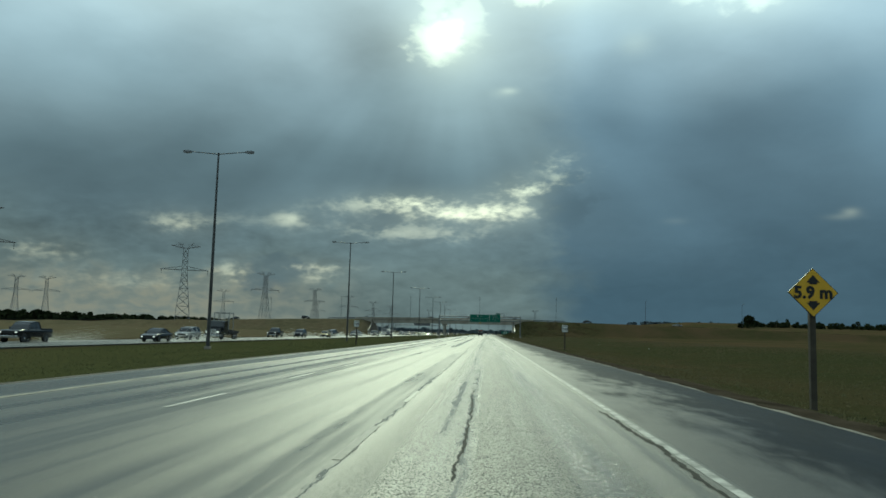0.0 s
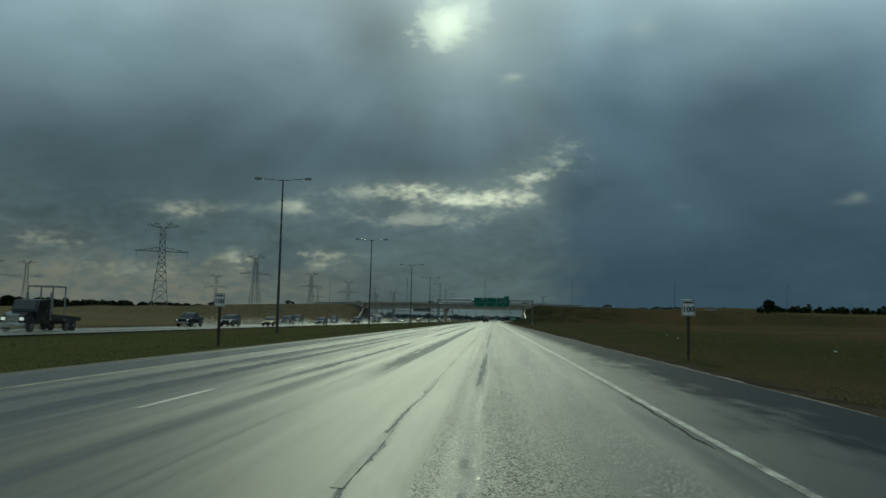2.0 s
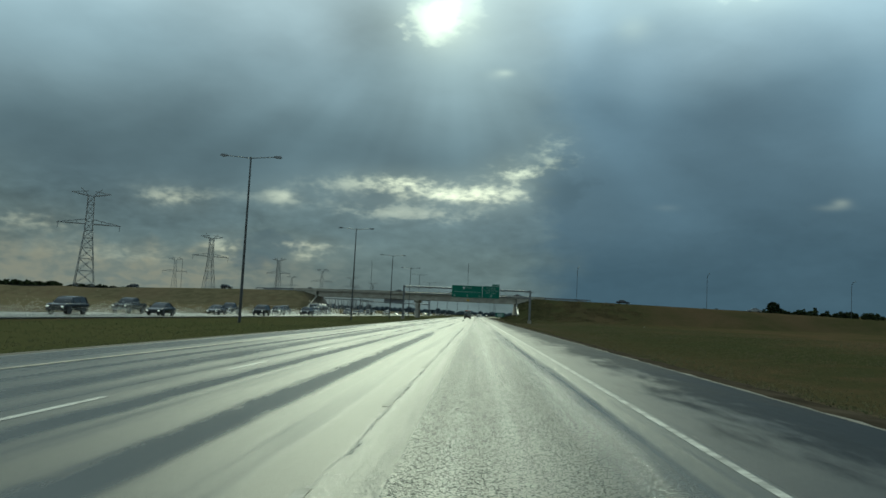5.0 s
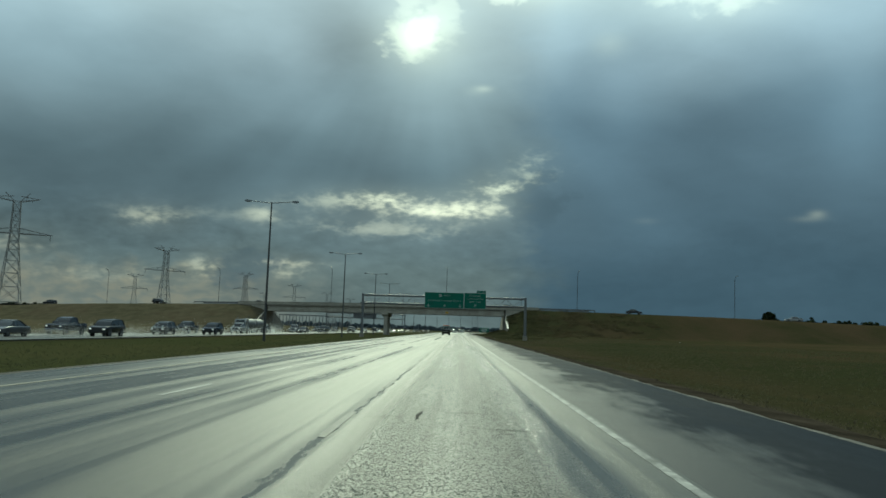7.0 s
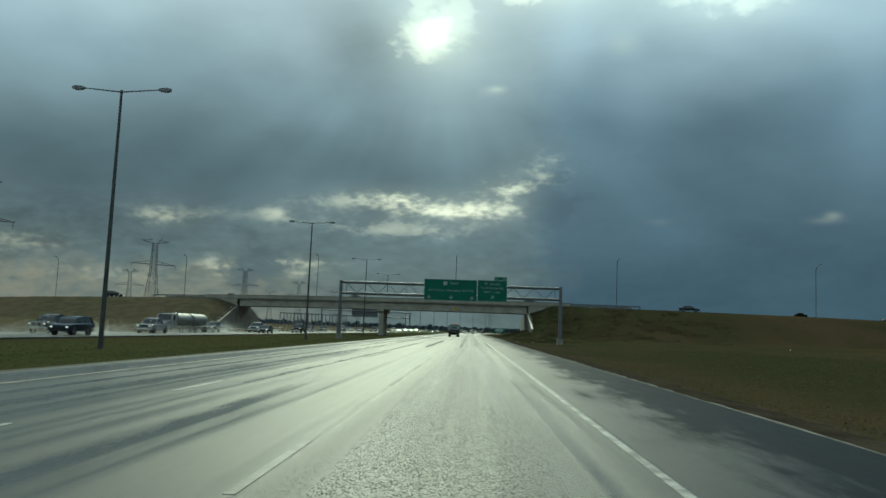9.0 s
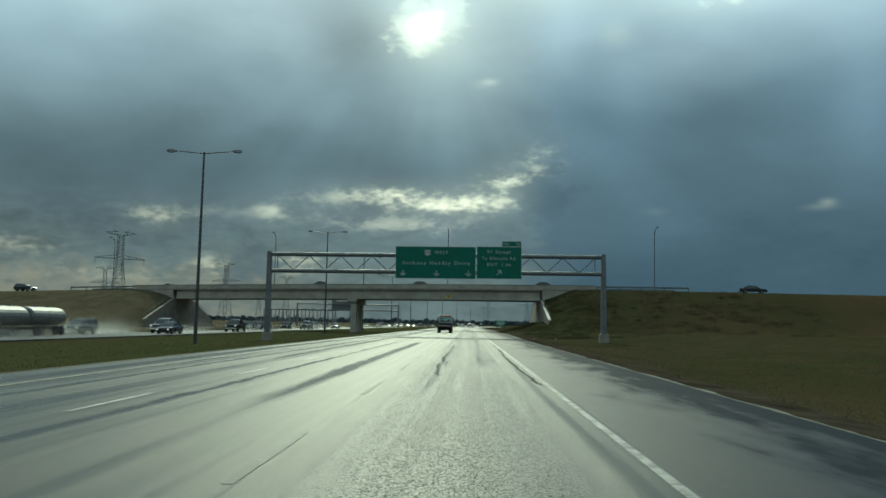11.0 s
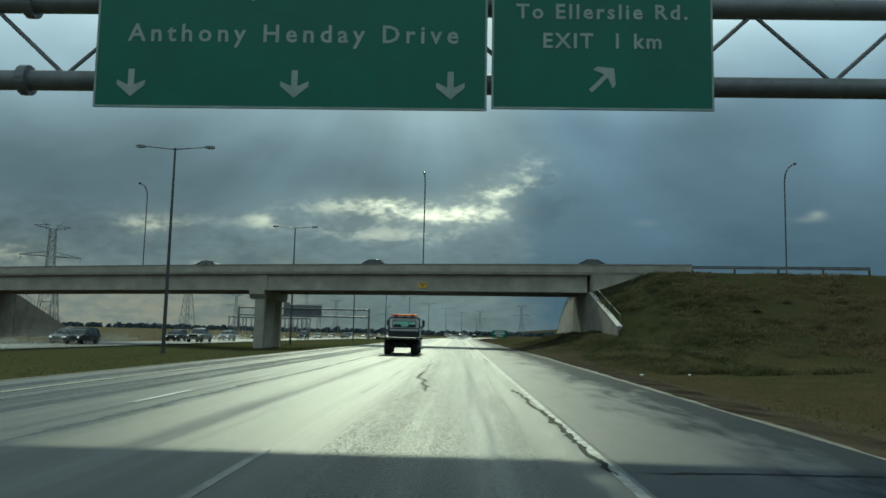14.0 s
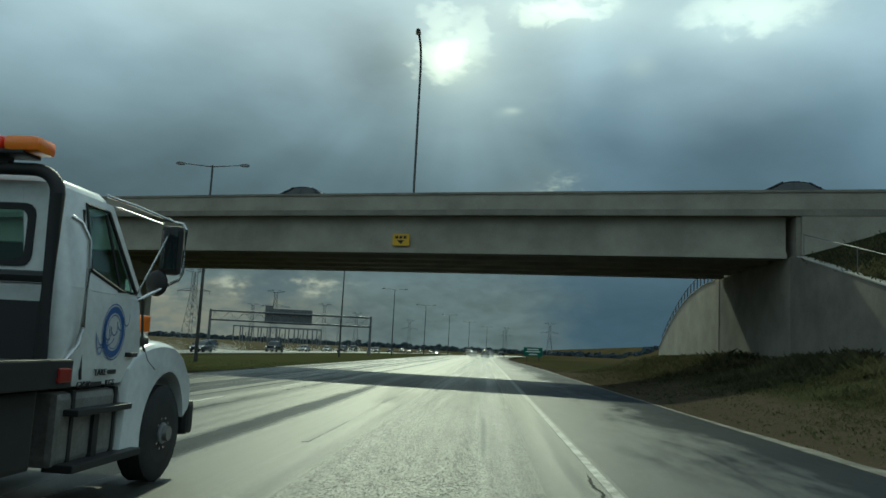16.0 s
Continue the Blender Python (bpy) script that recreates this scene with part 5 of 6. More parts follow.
def make_tow_truck(m):
    tr = tagged(empty("tow_truck", m), "white flatbed tow truck with an orange light bar", "truck")
    W = car_paint("truck_white", (0.8, 0.82, 0.81))
    side = lambda z: 1.142 if z < 1.62 else 1.142 - (z - 1.62) * 0.19

    def skin(bm, outline, s, d0=-0.05, d1=0.0):
        """A panel in the cab's leaning side, from (y, z) corners."""
        loft(bm, [[(s * (side(z) + d), y, z) for y, z in outline] for d in (d0, d1)])

    def strip_wall(bm, plan, z0, z1):
        """A thin upright wall along a plan line, leaning in with the cab."""
        rows = []
        for z in (z0, z1):
            k = side(z) / 1.142
            rows.append(([(x * k, y, z) for x, y in plan], [(x * k * 0.955, y + 0.05 * (y < -2.1), z) for x, y in plan]))
        (o0, i0), (o1, i1) = rows
        loft(bm, [[a, b, c, d] for a, b, c, d in zip(o0, o1, i1, i0)])

    bm = bm_new()
    loft(bm, [rounded(1.1, -2.25, -0.55, 0.9, 0.08, 7), rounded(1.135, -2.258, -0.6, 1.05, 0.1, 7), rounded(1.142, -2.26, -0.66, 1.35, 0.11, 7), rounded(1.142, -2.26, -0.72, 1.6, 0.12, 7), rounded(1.13, -2.26, -0.76, 1.66, 0.12, 7)])
    cab = part("cab", bm, W, tr, smooth=True)
    for s in (-1, 1):
        plan = [(s * 1.142, -1.81), (s * 1.142, -2.14)] + [(s * (1.022 + 0.12 * math.cos(radians(q))), -2.14 - 0.12 * math.sin(radians(q))) for q in (22, 45, 68, 90)] + [(s * 0.83, -2.26)]
        bm = bm_new()
        strip_wall(bm, plan, 1.65, 2.37)
        part("rear_corner", bm, W, cab, smooth=True)
        for name, outline in (("door_rail", [(-1.82, 2.31), (-1.82, 2.37), (-1.28, 2.37), (-1.3, 2.31)]), ("pillar", [(-1.34, 2.37), (-1.25, 2.37), (-0.75, 1.65), (-0.85, 1.65)]),
                              ("window_ledge", [(-1.82, 1.64), (-1.82, 1.8), (-1.3, 1.68), (-1.3, 1.64)])):
            bm = bm_new()
            skin(bm, outline, s)
            part(name, bm, W, cab)
    for z0, z1 in ((1.65, 1.79), (2.21, 2.37)):
        bm = bm_new()
        strip_wall(bm, [(-0.829, -2.26), (0.829, -2.26)], z0, z1)
        part("rear_panel", bm, W, cab)
    bm = bm_new()
    loft(bm, [rounded(1.0, -2.262, -1.26, 2.35, 0.14, 7), rounded(0.99, -2.26, -1.27, 2.39, 0.14, 7), rounded(0.955, -2.23, -1.31, 2.43, 0.16, 7), rounded(0.85, -2.13, -1.4, 2.465, 0.18, 7), rounded(0.6, -1.95, -1.55, 2.48, 0.18, 7)])
    part("roof", bm, W, cab, smooth=True)
    part("headliner", box(bm_new(), (-0.93, -2.18, 2.325), (0.93, -1.33, 2.345), 0.005), HEADLINER, tr, "pale grey headliner")
    part("cab_trim", box(bm_new(), (-1.06, -2.2, 1.655), (1.06, -0.84, 1.668)), TRIM, tr)
    part("dashboard", box(bm_new(), (-1.0, -1.15, 1.665), (1.0, -0.86, 1.74), 0.02), TRIM, tr)
    part("steering_wheel", path_tube(bm_new(), [(-0.5 + 0.2 * math.cos(q * 0.35), -1.28 + 0.06 * math.sin(q * 0.35), 1.76 + 0.19 * math.sin(q * 0.35)) for q in range(19)], 0.016, 6), TRIM, tr)
    for x in (-0.5, 0.5):
        part("seat", box(bm_new(), (x - 0.25, -1.98, 1.66), (x + 0.25, -1.84, 1.98), 0.05), TRIM, tr)
    bm = bm_new()
    rings = []
    for y, hw, zt in ((-0.8, 1.0, 1.72), (-0.4, 0.96, 1.62), (0.1, 0.88, 1.5), (0.55, 0.78, 1.36), (0.78, 0.66, 1.2), (0.84, 0.55, 1.05)):
        rings.append([(-hw, y, 0.75), (hw, y, 0.75), (hw, y, zt - 0.22), (hw * 0.86, y, zt - 0.06), (hw * 0.5, y, zt), (-hw * 0.5, y, zt), (-hw * 0.86, y, zt - 0.06), (-hw, y, zt - 0.22)])
    loft(bm, rings)
    part("hood", bm, W, tr, smooth=True)
    for s in (-1, 1):
        # fender with an open wheel arch
        arch = [(0.57 * math.cos(radians(q)), 0.4 + 0.57 * math.sin(radians(q))) for q in range(10, 191, 10)]
        out = [(-0.98, 0.26), (-0.98, 1.05), (-0.86, 1.15), (-0.66, 1.215), (-0.5, 1.25), (-0.3, 1.27), (-0.1, 1.27), (0.1, 1.25), (0.3, 1.2), (0.47, 1.13), (0.6, 1.03), (0.69, 0.91), (0.74, 0.78), (0.76, 0.6), (0.6, 0.52)] + arch + [(-0.58, 0.26)]
        bm = bm_new()
        rings = []
        for u, k in ((0.7, 1.0), (0.98, 1.0), (1.05, 0.992), (1.1, 0.975), (1.135, 0.95), (1.15, 0.925)):
            rings.append([(s * u, p[0] * (k if p[1] > 1.0 else 1), p[1] if p[1] < 0.8 or i > 13 else 0.46 + (p[1] - 0.46) * k) for i, p in enumerate(out)])
        loft(bm, rings)
        part("front_fender", bm, W, tr, smooth=True)
        wheel = big_wheel(tr, s * 1.13, 0.0, 0.46, 0.27)
        part("hub", tube(bm_new(), (s * 1.05, 0, 0.46), (s * 1.2, 0, 0.46), 0.085, 0.07, 14), TANK, wheel, smooth=True)
        for k in range(10):
            q = 2 * math.pi * k / 10
            part("wheel_nut", tube(bm_new(), (s * 1.07, 0.145 * math.cos(q), 0.46 + 0.145 * math.sin(q)), (s * 1.135, 0.145 * math.cos(q), 0.46 + 0.145 * math.sin(q)), 0.02, 0.015, 6), CHROME, wheel)
        for yy in (-4.6,):
            big_wheel(tr, s * 1.16, yy, 0.46, 0.5)
        # door glass with black rubber, and vent pane
        hole = [(-1.8, 1.8), (-1.8, 2.3), (-1.36, 2.3), (-0.9, 1.67), (-1.25, 1.68)]
        part("window_seal", path_tube(bm_new(), [(s * (side(z) + 0.002), y, z) for y, z in hole + hole[:1]], 0.017, 6), TRIM, tr)
        part("vent_post", tube(bm_new(), (s * side(2.27), -1.42, 2.27), (s * side(1.68), -1.24, 1.68), 0.014, n=6), TRIM, tr)
        bm = bm_new()
        skin(bm, [(-1.8, 1.8), (-1.8, 2.29), (-1.42, 2.29), (-1.25, 1.68), (-1.27, 1.68)], s, -0.022, -0.018)
        part("door_glass", bm, CLEAR, tr)
        bm = bm_new()
        skin(bm, [(-1.41, 2.29), (-1.36, 2.29), (-0.91, 1.68), (-1.23, 1.68)], s, -0.022, -0.018)
        part("vent_pane", bm, CLEAR, tr)
        # door seams
        for p0, p1 in (((-0.76, 1.66), (-0.68, 1.25)), ((-0.68, 1.25), (-0.54, 1.08)), ((-0.54, 1.08), (-0.36, 1.0)), ((-1.86, 2.25), (-1.86, 0.95))):
            part("door_seam", tube(bm_new(), (s * (1.14 if p0[1] < 1.7 else 1.03), p0[0], p0[1]), (s * 1.142, p1[0], p1[1]), 0.012, n=5), TRIM, tr)
        bm = bm_new()
        path_tube(bm, [(s * 1.07, -2.14, 2.16), (s * 1.13, -2.09, 2.12), (s * 1.18, -2.03, 2.0), (s * 1.19, -2.02, 1.8), (s * 1.19, -2.02, 1.35), (s * 1.18, -2.06, 1.22), (s * 1.14, -2.16, 1.1)], 0.02, 8)
        part("grab_handle", bm, CHROME, tr, "bright steel grab handle", True)
        part("door_handle", box(bm_new(), (s * 1.16 - 0.03, -1.02, 1.12), (s * 1.16 + 0.03, -0.86, 1.16), 0.01), TRIM, tr)
        part("turn_signal", box(bm_new(), (s * 1.02 - 0.05, -0.52, 1.34), (s * 1.02 + 0.05, -0.36, 1.5), 0.02), AMBER, tr, "amber side turn signal")
        part("headlight", box(bm_new(), (s * 0.62 - 0.16, 0.74, 0.86), (s * 0.62 + 0.16, 0.86, 1.05), 0.03), HEADLIGHT, tr)
        part("air_scoop", box(bm_new(), (s * 1.0 - 0.06, -0.62, 1.2), (s * 1.0 + 0.1, -0.42, 1.3), 0.03), TRIM, tr)
        # mirror set
        mr = part("mirror", box(bm_new(), (s * 1.29 - 0.1, -0.62, 1.87), (s * 1.29 + 0.1, -0.52, 2.31), 0.045), TRIM, tr, "tall black door mirror")
        part("mirror_glass", box(bm_new(), (s * 1.29 - 0.075, -0.635, 1.92), (s * 1.29 + 0.075, -0.617, 2.26)), GLASS, mr)
        bm = bm_new()
        path_tube(bm, [(s * 0.97, -1.32, 2.44), (s * 1.1, -1.02, 2.41), (s * 1.29, -0.57, 2.345), (s * 1.38, -0.57, 2.33), (s * 1.415, -0.57, 2.28), (s * 1.415, -0.57, 1.9), (s * 1.38, -0.57, 1.83), (s * 1.28, -0.6, 1.77), (s * 1.13, -0.85, 1.62)], 0.014, 8)
        part("mirror_bracket", bm, CHROME, tr, smooth=True)
        part("mirror_stay", tube(bm_new(), (s * 1.13, -0.88, 1.66), (s * 1.29, -0.58, 2.31), 0.009, n=6), CHROME, tr)
        part("mirror_stay", tube(bm_new(), (s * 1.0, -1.18, 2.37), (s * 1.22, -0.66, 2.31), 0.009, n=6), CHROME, tr)
        bm = bm_new()
        bmesh.ops.create_uvsphere(bm, u_segments=16, v_segments=10, radius=0.105, matrix=Matrix.Translation((s * 1.2, -0.62, 1.79)) @ Matrix.Diagonal((1, 0.45, 1.1, 1)))
        part("convex_mirror", bm, TRIM, tr, smooth=True)
        # steps and tank
        tank = part("fuel_tank", box(bm_new(), (s * 0.9 - 0.2, -2.1, 0.3), (s * 0.9 + 0.2, -0.75, 0.86), 0.06), TANK, tr, "dull dirty aluminium fuel tank")
        for yy in (-1.85, -1.05):
            part("tank_strap", box(bm_new(), (s * 0.9 - 0.21, yy - 0.03, 0.29), (s * 0.9 + 0.21, yy + 0.03, 0.87), 0.01), TRIM, tank)
        part("step", box(bm_new(), (s * 1.12 - 0.12, -2.0, 0.68), (s * 1.12 + 0.1, -0.95, 0.73), 0.01), TRIM, tr)
        part("step", box(bm_new(), (s * 1.12 - 0.12, -2.05, 0.27), (s * 1.12 + 0.12, -0.72, 0.33), 0.01), TRIM, tr)
        part("step_hanger", box(bm_new(), (s * 1.1 - 0.03, -1.5, 0.33), (s * 1.1 + 0.03, -1.4, 0.68)), TRIM, tr)
        # round door emblem as plain shapes
        bm = bm_new()
        n = 28
        for r0, r1 in ((0.135, 0.143), (0.158, 0.212), (0.226, 0.236)):
            inner = [(s * 1.1405, -1.32 + r0 * math.cos(2 * math.pi * k / n), 1.33 + r0 * math.sin(2 * math.pi * k / n)) for k in range(n)]
            outer = [(s * 1.1405, -1.32 + r1 * math.cos(2 * math.pi * k / n), 1.33 + r1 * math.sin(2 * math.pi * k / n)) for k in range(n)]
            vi, vo = [bm.verts.new((p[0] + s * 0.004, p[1], p[2])) for p in inner], [bm.verts.new((p[0] + s * 0.004, p[1], p[2])) for p in outer]
            for k in range(n):
                bm.faces.new((vi[k], vo[k], vo[(k + 1) % n], vi[(k + 1) % n]))
        part("emblem_ring", bm, EMBLEM, tr, "blue round emblem")
        bm = bm_new()
        # looping pen strokes slung across the ring
        for loops, y0, y1, z0, z1, tall, thick in ((5, -1.62, -1.02, 1.24, 1.45, 0.045, 0.005), (1, -1.66, -1.5, 1.2, 1.3, 0.11, 0.006), (1, -1.52, -1.42, 1.25, 1.3, 0.09, 0.005), (1, -1.62, -1.3, 1.17, 1.27, 0.012, 0.004)):
            pts = []
            for i in range(loops * 14 + 1):
                f, q = i / (loops * 14), 2 * math.pi * i / 14
                pts.append((y0 + (y1 - y0) * f - 0.03 * math.sin(q), z0 + (z1 - z0) * f + tall * math.sin(q + 1.2)))
            rows = []
            for i, (yy, zz) in enumerate(pts):
                c, d = pts[max(i - 1, 0)], pts[min(i + 1, len(pts) - 1)]
                dy, dz = d[0] - c[0], d[1] - c[1]
                ln = math.hypot(dy, dz) or 1.0
                rows.append((bm.verts.new((s * 1.1465, yy - dz / ln * thick, zz + dy / ln * thick)), bm.verts.new((s * 1.1465, yy + dz / ln * thick, zz - dy / ln * thick))))
            for (c, d), (e, f) in zip(rows, rows[1:]):
                bm.faces.new((c, d, f, e))
        part("emblem_swash", bm, EMBLEM, tr)
    for text, y, z in (("TARE", -1.42, 1.0), ("GVW", -1.68, 0.91), ("KGS", -1.24, 0.91)):
        words("legend", text, 0.085, TRIM, tr, pose(1.143, y, z, 90, 0, 90))
    for y, w, z in ((-1.22, 0.16, 1.0), (-1.47, 0.2, 0.91)):
        bar = part("word_bar", box(bm_new(), (0, -w / 2, -0.018), (0.004, w / 2, 0.018)), TRIM, tr)
        bar.location = (1.143, y, z)
    part("windscreen", loft(bm_new(), [[(-1.05, -0.8, 1.665), (1.05, -0.8, 1.665), (0.95, -1.29, 2.36), (-0.95, -1.29, 2.36)], [(-1.05, -0.794, 1.665), (1.05, -0.794, 1.665), (0.95, -1.284, 2.36), (-0.95, -1.284, 2.36)]]), CLEAR, tr)
    hole = [(sx * (0.76 + 0.08 * math.cos(radians(q))), (2.13 if sz > 0 else 1.87) + sz * 0.08 * math.sin(radians(q))) for sx, sz, qs in ((1, -1, (0, 30, 60, 90)), (-1, -1, (90, 60, 30, 0)), (-1, 1, (0, 30, 60, 90)), (1, 1, (90, 60, 30, 0))) for q in qs]
    bm = bm_new()
    slim = [(x * 0.95, 2.0 + (z - 2.0) * 0.86) for x, z in hole]
    wide = [(x * 1.02, 2.0 + (z - 2.0) * 1.08) for x, z in hole]
    loft(bm, [[(x, y, z) for x, z in ring] for ring, y in ((wide, -2.25), (wide, -2.275), (slim, -2.275), (slim, -2.235), (wide, -2.25))], caps=False)
    bmesh.ops.remove_doubles(bm, verts=bm.verts, dist=0.0005)
    part("rear_window_seal", bm, TRIM, tr)
    part("rear_window", box(bm_new(), (-0.84, -2.236, 1.78), (0.84, -2.232, 2.22)), CLEAR, tr)
    part("grille", box(bm_new(), (-0.42, 0.78, 0.78), (0.42, 0.88, 1.12), 0.03), CHROME, tr)
    part("front_bumper", box(bm_new(), (-1.16, 0.7, 0.3), (1.16, 0.95, 0.66), 0.06), TRIM, tr)
    part("chassis", box(bm_new(), (-0.42, -7.6, 0.5), (0.42, 0.7, 0.74)), TRIM, tr)
    part("cab_floor", box(bm_new(), (-0.9, -2.2, 0.74), (0.9, -0.6, 0.92)), TRIM, tr)
    # flat bed, side rails and headache rack
    part("bed_deck", box(bm_new(), (-1.3, -8.6, 0.98), (1.3, -2.42, 1.08), 0.01), TRIM, tr, "black steel flat deck")
    for s in (-1, 1):
        part("bed_rail", box(bm_new(), (s * 1.28 - 0.05, -8.6, 0.92), (s * 1.28 + 0.05, -2.4, 1.12), 0.015), TRIM, tr)
        part("side_marker", box(bm_new(), (s * 1.32 - 0.03, -2.62, 0.96), (s * 1.32 + 0.03, -2.46, 1.06), 0.01), TAIL, tr, "red side marker lamp")
    part("tool_box", box(bm_new(), (-1.2, -4.0, 0.36), (-0.5, -2.6, 0.9), 0.03), TRIM, tr)
    part("tool_box", box(bm_new(), (0.5, -4.0, 0.36), (1.2, -2.6, 0.9), 0.03), TRIM, tr)
    bm = bm_new()
    path_tube(bm, [(-1.08, -2.42, 1.1), *[(sg * (0.88 + 0.2 * math.cos(radians(q))), -2.42, 2.4 + 0.2 * math.sin(radians(q))) for sg, qs in ((-1, range(0, 91, 15)), (1, range(90, -1, -15))) for q in qs], (1.08, -2.42, 1.1)], 0.055, 12)
    rack = part("headache_rack", bm, TRIM, tr, "black tubular rack behind the cab", True)
    part("cross_bar", tube(bm_new(), (-1.06, -2.42, 1.7), (1.06, -2.42, 1.7), 0.045, n=8), TRIM, rack)
    part("rack_plate", box(bm_new(), (-1.05, -2.44, 1.1), (1.05, -2.4, 1.52)), TRIM, rack)
    part("bar_foot", box(bm_new(), (-0.1, -2.46, 2.63), (0.1, -2.38, 2.71)), TRIM, tr)
    for s in (-1, 1):
        part("bar_foot", box(bm_new(), (s * 0.6 - 0.1, -2.46, 2.61), (s * 0.6 + 0.1, -2.38, 2.705)), TRIM, tr)
    bar = part("light_bar", box(bm_new(), (-0.86, -2.55, 2.70), (0.86, -2.29, 2.74), 0.012), TRIM, tr)
    for a, b, mat in ((-0.97, -0.7, BAR_AMBER), (-0.697, -0.45, BAR_RED), (-0.447, 0.447, BAR_AMBER), (0.45, 0.697, BAR_RED), (0.7, 0.97, BAR_AMBER)):
        part("lens", box(bm_new(), (a, -2.56, 2.725), (b, -2.28, 2.86), 0.045), mat, bar, smooth=True)
    settle_cab(tr)


ROLLING = ("wheel", "tyre", "rim", "hub", "wheel_nut")
RACK = ("headache_rack", "cross_bar", "rack_plate", "bar_foot", "light_bar", "lens")


def settle_cab(tr):
    """Draws the cab's back, nose and roof in to their true size, and lets the wheels down on their springs."""
    for ob in tr.children_recursive:
        kind = ob.name.split(".")[0]
        for v in ob.data.vertices:
            y, z = v.co.y, v.co.z
            if kind in ROLLING:
                v.co.z = z - 0.084
            elif y > 0:
                v.co.y = y * 0.8
            if y < -0.8:
                v.co.y = -0.8 + (y + 0.8) * 0.88 if y > -2.46 else y + 0.2
            if z > 1.7:
                v.co.z = 1.7 + (z - 1.7) * (0.87 if kind in RACK else 1.05)


def see_through(name, tint):
    """Thin clear pane: lets light through and mirrors the sky at a slant."""
    mat = bpy.data.materials.new(name)
    mat.use_nodes = True
    t = mat.node_tree
    t.nodes.clear()
    g = Graph(t)
    clear, gloss, mx, lw = g.node("ShaderNodeBsdfTransparent"), g.node("ShaderNodeBsdfGlossy"), g.node("ShaderNodeMixShader"), g.node("ShaderNodeLayerWeight")
    clear.inputs[0].default_value = (*tint, 1)
    gloss.inputs["Roughness"].default_value = 0.03
    lw.inputs[0].default_value = 0.5
    t.links.new(g.m("ADD", 0.03, g.m("MULTIPLY", g.m("POWER", lw.outputs["Facing"], 4.0), 0.6)), mx.inputs[0])
    t.links.new(clear.outputs[0], mx.inputs[1])
    t.links.new(gloss.outputs[0], mx.inputs[2])
    t.links.new(mx.outputs[0], g.node("ShaderNodeOutputMaterial").inputs[0])
    return mat


def lens(name, color):
    mat, g, b = material(name, 0.25)
    b.inputs["Base Color"].default_value = (*color, 1)
    b.inputs["Subsurface Weight"].default_value = 0.6
    b.inputs["Subsurface Radius"].default_value = (0.2, 0.06, 0.02)
    b.inputs["Coat Weight"].default_value = 0.4
    return mat


CLEAR = see_through("cab_glass", (0.8, 0.92, 0.89))
BAR_AMBER, BAR_RED = lens("amber_bar_lens", (0.95, 0.25, 0.02)), lens("red_bar_lens", (0.75, 0.05, 0.02))
HEADLINER = mottled("headliner_cloth", (0.4, 0.41, 0.4), (0.55, 0.56, 0.55), 6.0, 0.9)
TANK = mottled("dirty_aluminium", (0.16, 0.155, 0.14), (0.32, 0.31, 0.29), 3.0, 0.45, 0.4, 30, 0.05)
EMBLEM = plain("blue_emblem", (0.045, 0.12, 0.34), 0.4)
make_tow_truck(pose(-3.116, 393.93, 0.079) @ Matrix.Diagonal((0.94, 0.94, 0.94, 1)))


# ---- trees and brush ----
def make_tree_mesh(rng, h, w, clumps, leaf):
    trunk, crown = bm_new(), bm_new()
    tube(trunk, (0, 0, -0.3), (0, 0, h * 0.5), h * 0.02, h * 0.008, 6)
    tips = []
    for k in range(9):
        q, z = rng.uniform(0, 6.28), h * rng.uniform(0.25, 0.5)
        tip = (w * 0.6 * math.cos(q), w * 0.6 * math.sin(q), z + h * rng.uniform(0.15, 0.4))
        tube(trunk, (0, 0, z), tip, h * 0.007, h * 0.002, 5)
        tips.append(tip)
    for k in range(clumps):
        a, b = rng.uniform(0, 6.28), rng.uniform(-1, 1)
        rr = rng.uniform(0.35, 1.0) ** 0.5
        p = Vector((math.cos(a) * math.sqrt(1 - b * b) * w * rr * rng.uniform(0.7, 1.1), math.sin(a) * math.sqrt(1 - b * b) * w * rr, h * 0.62 + b * h * 0.36 * rr))
        n = Vector((rng.gauss(0, 1), rng.gauss(0, 1), rng.gauss(0, 1))).normalized()
        u = n.orthogonal().normalized()
        v = n.cross(u)
        sz = leaf * rng.uniform(0.6, 1.4)
        vs = [crown.verts.new(p + sz * (u * c + v * d)) for c, d in ((-1, -0.4), (0.2, -0.8), (1, 0.1), (0.3, 0.9), (-0.7, 0.6))]
        crown.faces.new(vs)
    return trunk, crown


def make_tree(x, y, h, w, label, name="tree", z=None):
    rng = random.Random(int(x * 7 + y))
    ob = tagged(empty(name, pose(x, y, ground_z(x, y) if z is None else z)), label, "tree")
    trunk, crown = make_tree_mesh(rng, h, w, 900, h * 0.045)
    part("trunk", trunk, BARK, ob)
    part("crown", crown, LEAF, ob)


make_tree(346, 1075, 17, 8.0, "dark round lone tree on the far field")
make_tree(300, 1010, 7, 4.0, "small dark tree on the far field")


